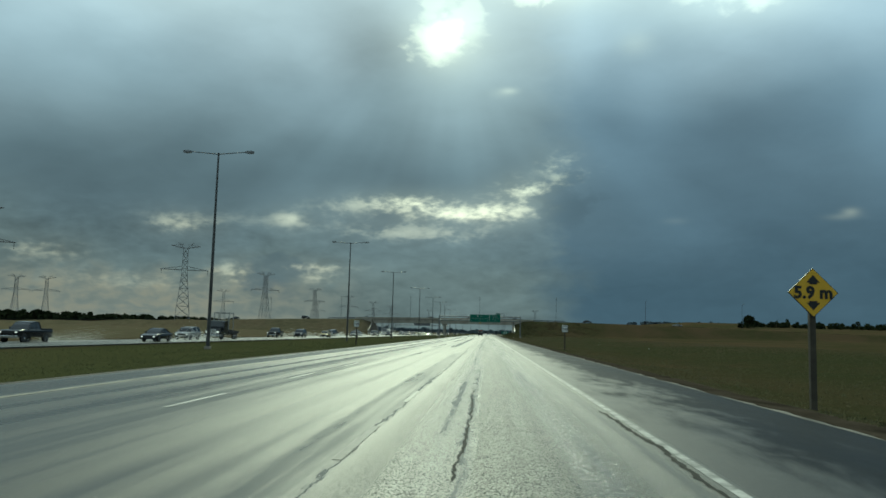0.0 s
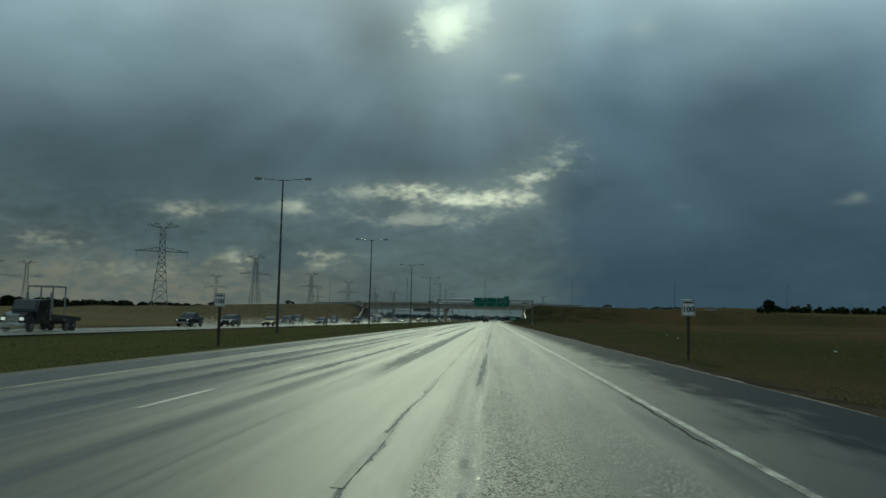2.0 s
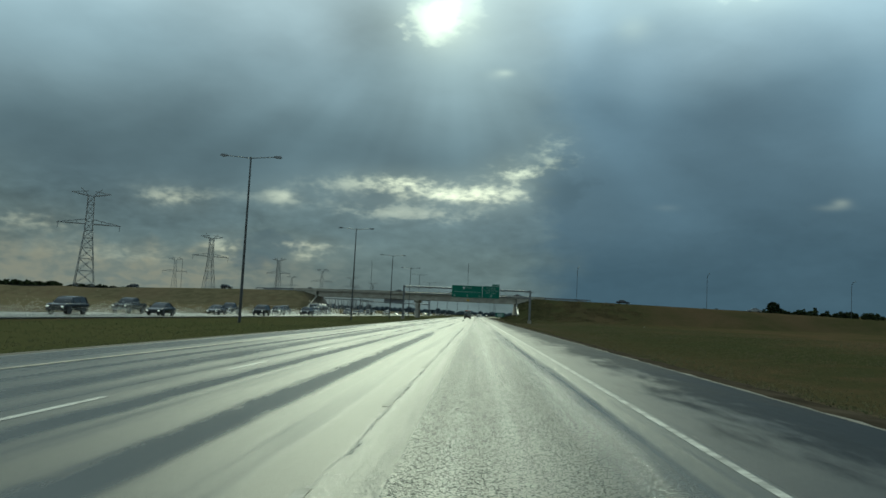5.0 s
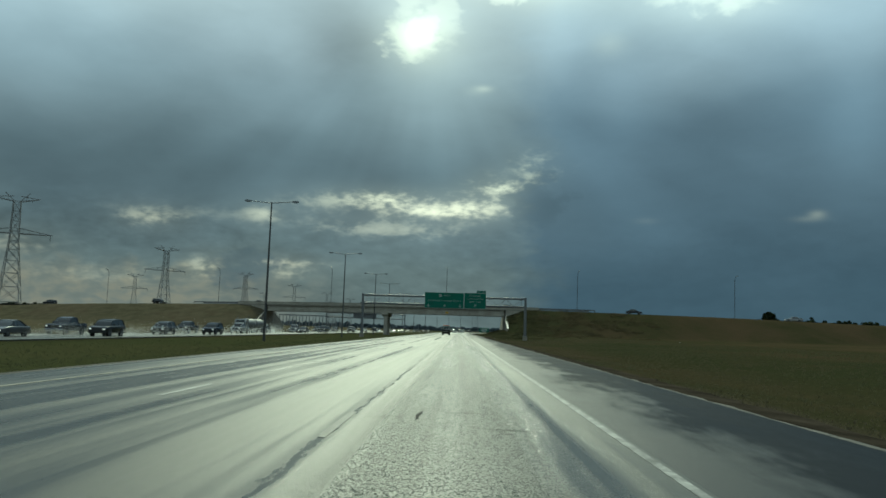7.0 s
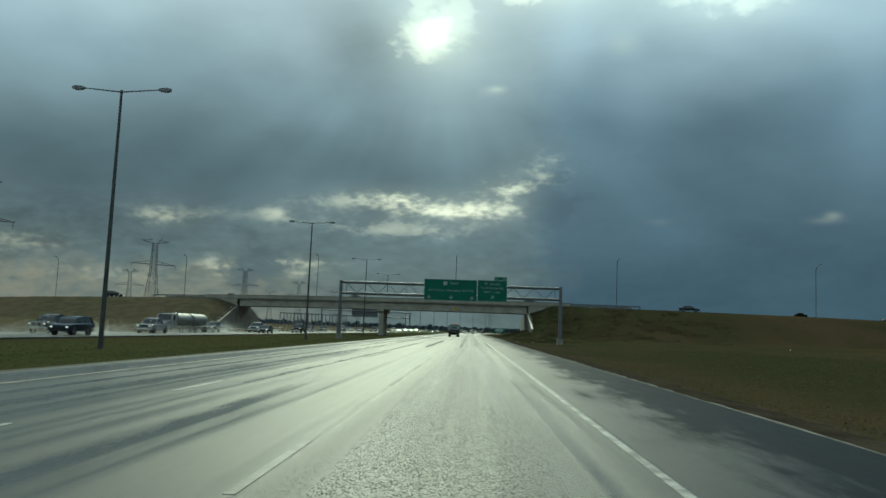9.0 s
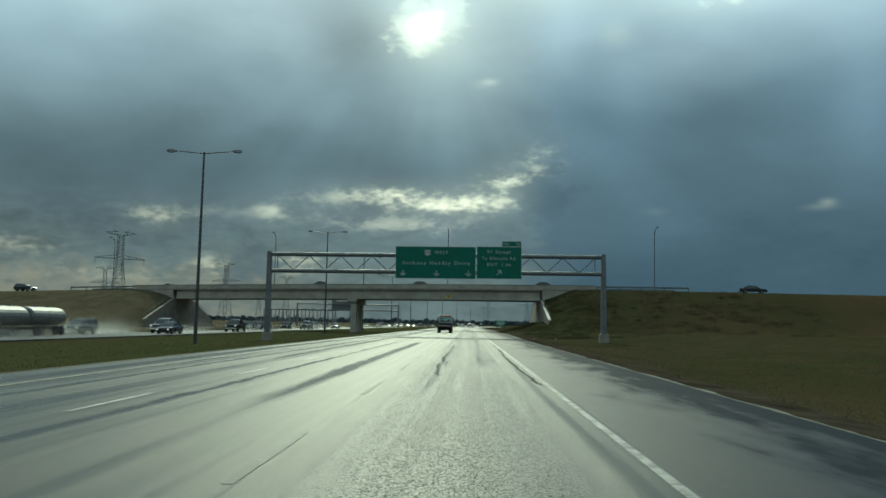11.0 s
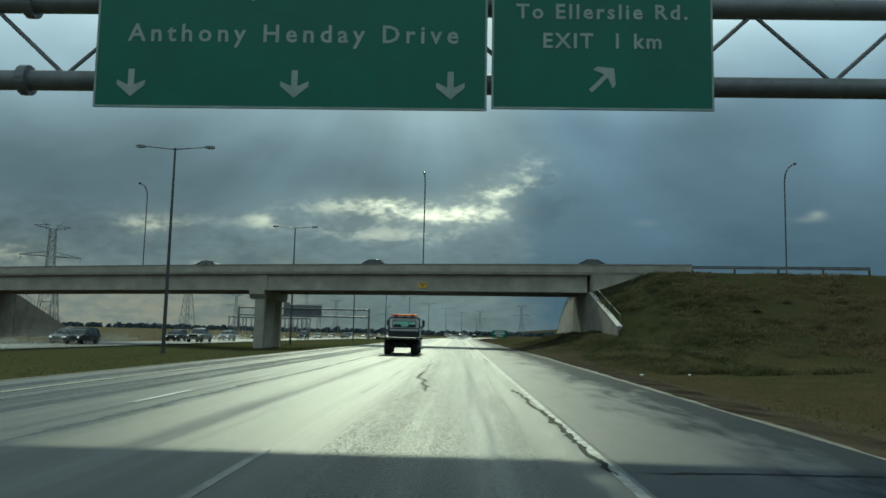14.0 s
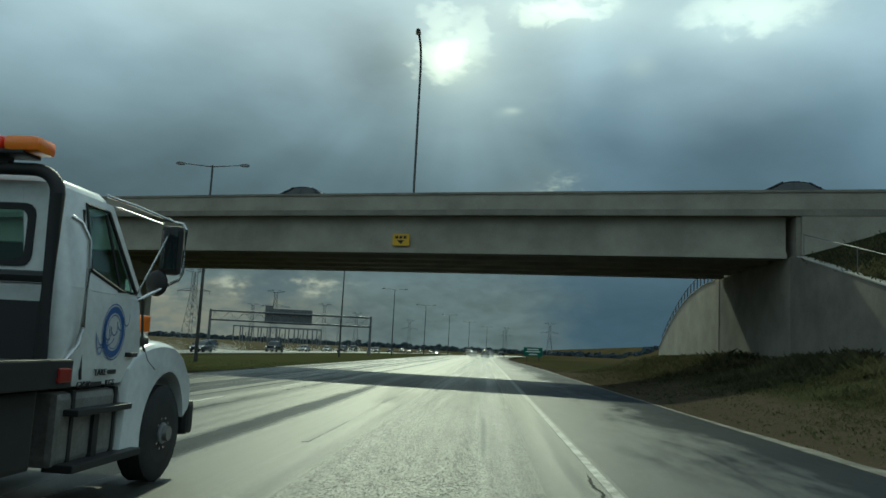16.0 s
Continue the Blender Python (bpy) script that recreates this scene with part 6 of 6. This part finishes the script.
def make_wood(name, spots, label, mat=None):
    """A far wood: trunks and crowns of leaf clumps in one object."""
    rng = random.Random(11)
    verts, faces = [], []
    for x, y, h, w in spots:
        z0 = ground_z(x, y)
        n = len(verts)
        verts += [(x - 0.2, y, z0 - 0.3), (x + 0.2, y, z0 - 0.3), (x + 0.1, y + 0.1, z0 + h * 0.5), (x - 0.1, y + 0.1, z0 + h * 0.5)]
        faces.append((n, n + 1, n + 2, n + 3))
        for k in range(90):
            a, b, rr = rng.uniform(0, 6.28), rng.uniform(-1, 1), rng.uniform(0.3, 1)
            taper = 1 - 0.45 * max(b, 0)
            p = Vector((x + math.cos(a) * w * rr * taper, y + math.sin(a) * w * rr * taper, z0 + h * (0.52 + 0.48 * b)))
            u = Vector((rng.gauss(0, 1), rng.gauss(0, 1), rng.gauss(0, 1))).normalized()
            v = u.orthogonal().normalized()
            sz = w * rng.uniform(0.2, 0.5)
            n = len(verts)
            verts += [tuple(p + sz * (u * c + v * d)) for c, d in ((-1, -0.3), (0.3, -0.8), (1, 0.2), (-0.2, 0.9))]
            faces.append((n, n + 1, n + 2, n + 3))
    me = bpy.data.meshes.new(name)
    me.from_pydata(verts, [], faces)
    me.materials.append(mat or LEAF)
    tagged(new(name, me), label, "trees", kind="stuff")


rng = random.Random(5)
make_wood("woodland", [(-520 + 320 * (i / 210) + rng.uniform(-6, 6), 640 + rng.uniform(-15, 40), rng.uniform(8.0, 13.5) * (1.0 - 0.45 * i / 210), rng.uniform(3, 5)) for i in range(210)],
          "long dark line of trees beyond the far embankment")
make_wood("tree_belt", [(340 + i * 3.0 + rng.uniform(-4, 4), 1090 + rng.uniform(-20, 20), rng.uniform(4, 8) + 3.5 * rng.random() ** 4, rng.uniform(2.5, 4.5)) for i in range(125)],
          "dark belt of trees along the far field")
# horizon trees use the haze-tinted colour, not plain leaf
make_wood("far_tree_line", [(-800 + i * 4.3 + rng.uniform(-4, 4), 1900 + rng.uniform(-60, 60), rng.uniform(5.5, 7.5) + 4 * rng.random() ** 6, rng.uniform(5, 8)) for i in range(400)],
          "distant grey-blue line of trees on the horizon", HAZED_WOOD)


# ---- substation ----
def make_substation():
    sub = tagged(empty("substation", pose(-160, 890, ground_z(-160, 890))), "grey steel frames of a distant power substation", "substation")
    for row in range(2):
        for k in range(10):
            x, y = k * 6.0, row * 14.0
            part("frame_post", box(bm_new(), (x - 0.3, y - 0.3, -0.3), (x + 0.3, y + 0.3, 10.5)), LATTICE, sub)
        part("frame_beam", box(bm_new(), (-0.5, row * 14.0 - 0.3, 10.0), (54.5, row * 14.0 + 0.3, 10.7)), LATTICE, sub)
    for k in range(14):
        part("insulator", tube(bm_new(), (2 + k * 4, 7, -0.3), (2 + k * 4, 7, 6.5), 0.25, n=6), LATTICE, sub)


make_substation()


# ---- lane dashes and cracks on the carriageway ----
def dash_mesh(mat):
    me = bpy.data.meshes.new("lane_dash")
    bm = bm_new()
    box(bm, (-0.05, 0, 0), (0.05, 3.0, 0.004))
    bm.to_mesh(me)
    bm.free()
    me.materials.append(mat)
    return me


DASH, WORN_DASH, FADED_DASH, PALE_DASH = dash_mesh(PAINT), dash_mesh(WORN_PAINT), dash_mesh(FADED_PAINT), dash_mesh(PALE_PAINT)


def dash_end(k):
    """Where the k-th dash of the middle lane line ends; the painted rhythm is not quite even."""
    marks = ((-6, -25.2), (0, 24.0), (11, 114.4), (22, 204.6), (25, 226.5), (33, 292.4), (38, 330.6), (120, 1010.0))
    for (k0, y0), (k1, y1) in zip(marks, marks[1:]):
        if k <= k1:
            return y0 + (y1 - y0) * (k - k0) / (k1 - k0)


FRESH = (15.0, 231.4, 315.0, 321.6, 344.2)
for k in range(-6, 115):
    y = dash_end(k) - 3.0
    ob = new("lane_dash", PALE_DASH)
    ob.parent = road
    ob.location = (-5.18 + bend(y), y, -0.0105)
    y += 3.6
    if min(abs(y - f) for f in FRESH) > 4.5:
        ob = new("lane_dash", WORN_DASH)
        ob.parent = road
        ob.location = (-1.5 + bend(y), y, -0.0045)
for y in FRESH:
    ob = new("lane_dash", FADED_DASH)
    ob.parent = road
    ob.location = (-1.5, y, -0.0045)
for k in range(-2, 90):
    for x in (-38.45, -42.1):
        y = 9.0 * k
        ob = new("lane_dash", DASH)
        ob.parent = opposite
        ob.location = (x + bend(y), y, opp_z(x) + 0.004)


def road_z(x):
    return -0.02 + 0.02 * (x - ROAD_L) / (SHOULDER_X - ROAD_L) if x < SHOULDER_X else -0.03 * (x - SHOULDER_X) / (ROAD_R - SHOULDER_X)


def make_crack(rng, pts, width, wiggle, name="crack"):
    """An open, water-dark crack that wanders between pts."""
    line = []
    for (x0, y0), (x1, y1) in zip(pts, pts[1:]):
        n = max(3, int(math.hypot(x1 - x0, y1 - y0) / 0.09))
        line += [(x0 + (x1 - x0) * k / n, y0 + (y1 - y0) * k / n) for k in range(n)]
    line.append(pts[-1])
    bm = bm_new()
    prev, sway, girth = None, 0.0, 0.6
    for i, (x, y) in enumerate(line):
        a = line[max(i - 1, 0)]
        b = line[min(i + 1, len(line) - 1)]
        d = Vector((b[0] - a[0], b[1] - a[1])).normalized()
        nrm = Vector((-d.y, d.x))
        sway = 0.8 * sway + 0.55 * rng.gauss(0, wiggle)
        girth = 0.6 * girth + 0.4 * (0.3 + abs(rng.gauss(0, 0.75)))
        off = sway
        w = 0.78 * width * girth * min(1, 0.1 + 0.15 * min(i, len(line) - 1 - i))
        p, q = Vector((x, y)) + nrm * (off - w), Vector((x, y)) + nrm * (off + w)
        row = [bm.verts.new((p.x, p.y, road_z(p.x) + 0.005)), bm.verts.new((q.x, q.y, road_z(q.x) + 0.005))]
        if prev:
            bm.faces.new((prev[0], prev[1], row[1], row[0]))
        prev = row
    part(name, bm, TAR, road)


crng = random.Random(21)
CRACKS = [
    ([(2.05, 6.5), (2.1, 10), (2.03, 14.5)], 0.045, 0.02), ([(-0.3, 7), (-0.2, 13), (-0.3, 19)], 0.02, 0.02), ([(2.04, 60), (2.1, 66)], 0.03, 0.02),
    ([(-1.42, 94.5), (-1.4, 101.5)], 0.016, 0.014), ([(-1.4, 103), (-1.36, 106)], 0.018, 0.014), ([(-1.42, 108), (-1.4, 116)], 0.016, 0.014),
    ([(-0.1, 177.2), (-0.36, 176.9), (-0.33, 175.0)], 0.06, 0.02), ([(0.85, 185.1), (1.13, 181.3)], 0.035, 0.02), ([(-0.46, 192.4), (-0.5, 191.6), (-0.5, 190.9)], 0.05, 0.02),
    ([(-0.4, 192.2), (0.5, 192.2), (0.9, 191.9)], 0.03, 0.03), ([(0.2, 190.3), (1.5, 189.9)], 0.025, 0.02), ([(-1.5, 191.0), (-0.4, 191.6)], 0.02, 0.03),
    ([(-2.0, 245.0), (-1.7, 245.2)], 0.05, 0.02), ([(-4.3, 260), (-4.1, 270)], 0.05, 0.03),
    ([(-0.48, 307.4), (-0.52, 303), (-0.46, 300.2), (-0.52, 298.4), (-0.2, 298.1), (-0.3, 297.2), (-0.52, 296.6), (-0.44, 293.1), (-0.3, 290.3)], 0.05, 0.03), ([(2.06, 314), (2.02, 308), (1.95, 302), (2.0, 297), (1.93, 294), (2.0, 291.5), (2.06, 287.8)], 0.055, 0.03),
    ([(-1.5, 315.6), (0.2, 315.3), (2.2, 315.4)], 0.03, 0.03), ([(2.3, 316.2), (5.3, 316.4)], 0.04, 0.03), ([(2.05, 322), (2.1, 318)], 0.05, 0.03),
    ([(-0.55, 338.0), (-0.5, 335.0), (-0.62, 332)], 0.06, 0.04), ([(-0.6, 373.9), (-0.62, 372.6), (-0.67, 371.2)], 0.06, 0.03), ([(-0.83, 375.1), (-0.62, 374.7), (-0.47, 374.3)], 0.035, 0.02),
    ([(-0.72, 376.4), (-0.74, 375.2)], 0.03, 0.02), ([(-0.63, 366.2), (-0.63, 365.2), (-0.65, 362.8), (-0.29, 360.9), (-0.36, 359.6), (-0.23, 358.7), (-0.21, 357.7), (-0.13, 357.3), (0.09, 357.1), (0.1, 356.5)], 0.05, 0.025),
    ([(2.0, 358.2), (2.1, 353), (2.15, 346)], 0.06, 0.03), ([(2.3, 346.2), (5.2, 346.6)], 0.04, 0.03), ([(2.3, 341.0), (5.0, 341.6)], 0.05, 0.03),
    ([(2.06, 385), (2.1, 379)], 0.03, 0.02), ([(2.1, 396), (2.08, 392)], 0.03, 0.02), ([(-5.0, 400), (-4.9, 382)], 0.03, 0.02)]
for pts, w, k in CRACKS:
    make_crack(crng, pts, w, k)


# ---- grass along the verges ----
def grass_material():
    mat, g, b = material("grass_blades", 0.8)
    isl = g.node("ShaderNodeNewGeometry").outputs["Random Per Island"]
    p = world_place(g)
    big = g.noise(g.scaled(p, (1, 0.5, 1)), 0.05, 4, 0.6, 0.6)
    c = g.mix(g.step(big, 0.4, 0.62), (0.06, 0.066, 0.036), (0.085, 0.072, 0.05))
    c = g.mix(g.m("MULTIPLY", isl, 0.5), c, (0.11, 0.1, 0.068))
    sep = g.node("ShaderNodeSeparateXYZ")
    g.t.links.new(p, sep.inputs[0])
    lush = g.m("MAXIMUM", g.step(sep.outputs[0], -9.0, -12.0), g.step(sep.outputs[1], 380.0, 410.0))
    c = g.mix(g.m("MULTIPLY", lush, 0.6), c, (0.055, 0.068, 0.032))
    g.t.links.new(c, b.inputs["Base Color"])
    b.inputs["Specular IOR Level"].default_value = 0.0
    # light from beyond shines through the thin blades
    tr = g.node("ShaderNodeBsdfTranslucent")
    g.t.links.new(c, tr.inputs["Color"])
    mx = g.node("ShaderNodeMixShader")
    mx.inputs[0].default_value = 0.5
    g.t.links.new(b.outputs[0], mx.inputs[1])
    g.t.links.new(tr.outputs[0], mx.inputs[2])
    out = [n for n in g.t.nodes if n.type == "OUTPUT_MATERIAL"][0]
    g.t.links.new(mx.outputs[0], out.inputs[0])
    return mat


def make_grass(name, x0, x1, y0, y1, count, label):
    rng = np.random.RandomState(4)
    verts, faces = [], []
    us = rng.rand(count, 12)
    for u in us:
        x = x0 + (x1 - x0) * u[0] ** 2.2
        y = y0 + (y1 - y0) * u[1]
        z = ground_z(x, y) - 0.02
        h = (0.04 + 0.08 * u[2]) * (0.5 + 0.7 * u[0])
        for k in range(3):
            a = 6.28 * u[3 + k]
            dx, dy = math.cos(a), math.sin(a)
            w = 0.018 + 0.02 * u[6]
            lean = 0.4 * h * (u[7 + k] - 0.3)
            bx, by = x + 0.08 * dx, y + 0.08 * dy
            n = len(verts)
            verts += [(bx - w * dy, by + w * dx, z), (bx + w * dy, by - w * dx, z), (bx + lean * dx, by + lean * dy, z + h)]
            faces.append((n, n + 1, n + 2))
    me = bpy.data.meshes.new(name)
    me.from_pydata(verts, [], faces)
    me.materials.append(GRASS)
    tagged(new(name, me), label, "grass", kind="stuff")


GRASS = grass_material()
make_grass("verge_grass", 6.0, 40.0, -2, 440, 80000, "short brown and green roadside grass blades")
make_grass("median_grass", -10.8, -32.5, 5, 470, 50000, "short dull green grass blades in the median")


# ---- weeds on the embankment and at the foot of the abutment ----
def make_weeds():
    """Tufts of rank grass and leafy weeds, thickest at the foot of the abutment."""
    rng = random.Random(8)
    verts, faces = [], []
    for k in range(20000):
        foot = k < 8000
        if foot:
            x, y = 14.2 - 6.2 * rng.random() ** 1.5, rng.uniform(380, 458)
        else:
            x, y = 14.6 + 42.0 * rng.random() ** 1.3, 424 - 46 * rng.random() ** 1.25
        lump = noise.noise((x * 0.16, y * 0.16, 3)) + 0.5 * noise.noise((x * 0.5, y * 0.5, 9))
        fade = 0.0 if foot else 0.5 * max(0.0, (x - 24) / 30) + 0.6 * max(0.0, (398 - y) / 20)
        if lump < -0.3 + fade or (x > 14.3 and y > deck_y(x) - 6.2):
            continue
        z = ground_z(x, y) - 0.03
        h = rng.uniform(0.16, 0.36) * (0.75 + 0.9 * max(0.0, lump))
        if foot:
            h *= min(1.0, max(0.25, (x - 7.6) / 4.5)) * (1.0 + 0.5 * max(0.0, 1.0 - abs(x - 12.5) / 4.0))
        for i in range(12):
            a, lean = rng.uniform(0, 6.28), rng.uniform(0.2, 1.1)
            bx, by = x + rng.gauss(0, 0.26), y + rng.gauss(0, 0.26)
            hh, w = h * rng.uniform(0.4, 1.15), rng.uniform(0.012, 0.03)
            dx, dy = math.cos(a), math.sin(a)
            n = len(verts)
            verts += [(bx - w * dy, by + w * dx, z), (bx + w * dy, by - w * dx, z), (bx + 0.25 * lean * hh * dx + w * 0.8 * dy, by + 0.25 * lean * hh * dy - w * 0.8 * dx, z + 0.6 * hh), (bx + lean * hh * dx, by + lean * hh * dy, z + hh)]
            faces.append((n, n + 1, n + 2, n + 3))
    for k in range(90):
        x, y = 15.5 + 34.0 * rng.random() ** 1.4, 423 - 34 * rng.random() ** 1.5
        if y > deck_y(x) - 7.5:
            continue
        z, rad = ground_z(x, y), rng.uniform(0.5, 1.3)
        for i in range(220):
            a, b, q = rng.uniform(0, 6.28), rng.random(), rng.random() ** 0.4
            c = Vector((x + math.cos(a) * rad * q * math.sqrt(1 - b * b), y + math.sin(a) * rad * q * math.sqrt(1 - b * b), z + 0.55 * rad * b * q))
            u = Vector((rng.gauss(0, 1), rng.gauss(0, 1), rng.gauss(0, 1))).normalized()
            v, w = u.orthogonal().normalized(), rng.uniform(0.05, 0.11)
            n = len(verts)
            verts += [tuple(c + w * (u * d + v * e)) for d, e in ((-1, -0.3), (0.3, -0.6), (1, 0.1), (0, 0.6))]
            faces.append((n, n + 1, n + 2, n + 3))
    me = bpy.data.meshes.new("weeds")
    me.from_pydata(verts, [], faces)
    me.materials.append(WEED)
    tagged(new("weeds", me), "rank dark green grass and weeds on the embankment slope", "weeds", kind="stuff")


def weed_material():
    mat, g, b = material("weed_leaf", 0.8)
    p = world_place(g)
    patch = g.noise(p, 0.35, 5, 0.65)
    isl = g.node("ShaderNodeNewGeometry").outputs["Random Per Island"]
    c = g.mix(g.step(patch, 0.35, 0.68), (0.03, 0.038, 0.018), (0.105, 0.098, 0.054))
    sep = g.node("ShaderNodeSeparateXYZ")
    g.t.links.new(p, sep.inputs[0])
    dry = g.m("MULTIPLY", g.step(sep.outputs[0], 17.0, 28.0), g.m("ADD", 0.45, g.m("MULTIPLY", g.step(patch, 0.4, 0.6), 0.4)))
    c = g.mix(dry, c, (0.1, 0.078, 0.048))
    c = g.mix(g.m("MULTIPLY", isl, 0.35), c, (0.12, 0.104, 0.062))
    g.t.links.new(c, b.inputs["Base Color"])
    b.inputs["Specular IOR Level"].default_value = 0.0
    tr = g.node("ShaderNodeBsdfTranslucent")
    g.t.links.new(c, tr.inputs["Color"])
    mx = g.node("ShaderNodeMixShader")
    mx.inputs[0].default_value = 0.35
    g.t.links.new(b.outputs[0], mx.inputs[1])
    g.t.links.new(tr.outputs[0], mx.inputs[2])
    out = [n for n in g.t.nodes if n.type == "OUTPUT_MATERIAL"][0]
    g.t.links.new(mx.outputs[0], out.inputs[0])
    return mat


WEED = weed_material()
make_weeds()


# ---- spray thrown up by the traffic ----
def make_spray():
    rng = np.random.RandomState(12)
    spots = [(LANES[l] + bend(y), y, opp_z(LANES[l]), 1, 1.0 if k != "sedan" else 0.7) for y, l, k, _ in ONCOMING if y < 640]
    spots += [(LANES[2] + 0.3, 340 + d, opp_z(LANES[2]), 1, 2.2) for d in (6, 16)]
    spots += [(x + bend(y), y, 0.0, -1, 1.3) for y, x in ((578, 0.35), (596, -3.4), (618, 0.4))]
    corners = []
    for x, y, z, way, amount in spots:
        n = int(14000 * amount)
        u = rng.rand(n, 3)
        g = rng.randn(n, 3)
        dist = 0.5 + 15.0 * u[:, 0] ** 1.3
        c = np.stack([x + g[:, 0] * (0.5 + 0.07 * dist), y + way * dist, z + 0.02 + np.abs(g[:, 2]) * (0.2 + 0.04 * dist) * amount ** 0.5], 1)
        r = (0.005 + 0.008 * u[:, 1])[:, None]
        tri = np.array([[-1, 0, -0.6], [1, 0, -0.4], [0, 0, 1.0]])
        corners.append((c[:, None, :] + r[:, :, None] * tri[None]).reshape(-1, 3))
    verts = np.concatenate(corners)
    me = bpy.data.meshes.new("road_spray")
    me.from_pydata(verts.tolist(), [], np.arange(len(verts)).reshape(-1, 3).tolist())
    me.materials.append(SPRAY)
    tagged(new("road_spray", me), "fine white spray droplets behind the moving traffic", "spray", kind="stuff")


def spray_material():
    mat, g, b = material("spray_droplets", 0.6)
    b.inputs["Base Color"].default_value = (0.8, 0.82, 0.82, 1)
    tr = g.node("ShaderNodeBsdfTranslucent")
    tr.inputs["Color"].default_value = (0.8, 0.82, 0.82, 1)
    mx = g.node("ShaderNodeMixShader")
    mx.inputs[0].default_value = 0.5
    g.t.links.new(b.outputs[0], mx.inputs[1])
    g.t.links.new(tr.outputs[0], mx.inputs[2])
    out = [n for n in g.t.nodes if n.type == "OUTPUT_MATERIAL"][0]
    g.t.links.new(mx.outputs[0], out.inputs[0])
    return mat


SPRAY = spray_material()
make_spray()


# ---- litter on the verge ----
def make_litter(x, y, seed):
    rng = random.Random(seed)
    bm = bm_new()
    bmesh.ops.create_icosphere(bm, subdivisions=2, radius=0.1)
    for v in bm.verts:
        v.co *= rng.uniform(0.6, 1.15)
        v.co.z *= 0.45
    ob = part("litter", bm, WHITE_SIGN)
    ob.matrix_basis = pose(x, y, ground_z(x, y) + 0.05, 0, 0, seed * 40)
    tagged(ob, "crumpled white scrap lying in the roadside grass", "litter", "roadside litter")


for i, (x, y) in enumerate(((12.6, 383.0), (12.3, 379.0), (9.1, 375.5), (20.0, 100.0), (21.6, 153.0), (18.7, 134.5), (42.0, 331.0))):
    make_litter(x, y, i)
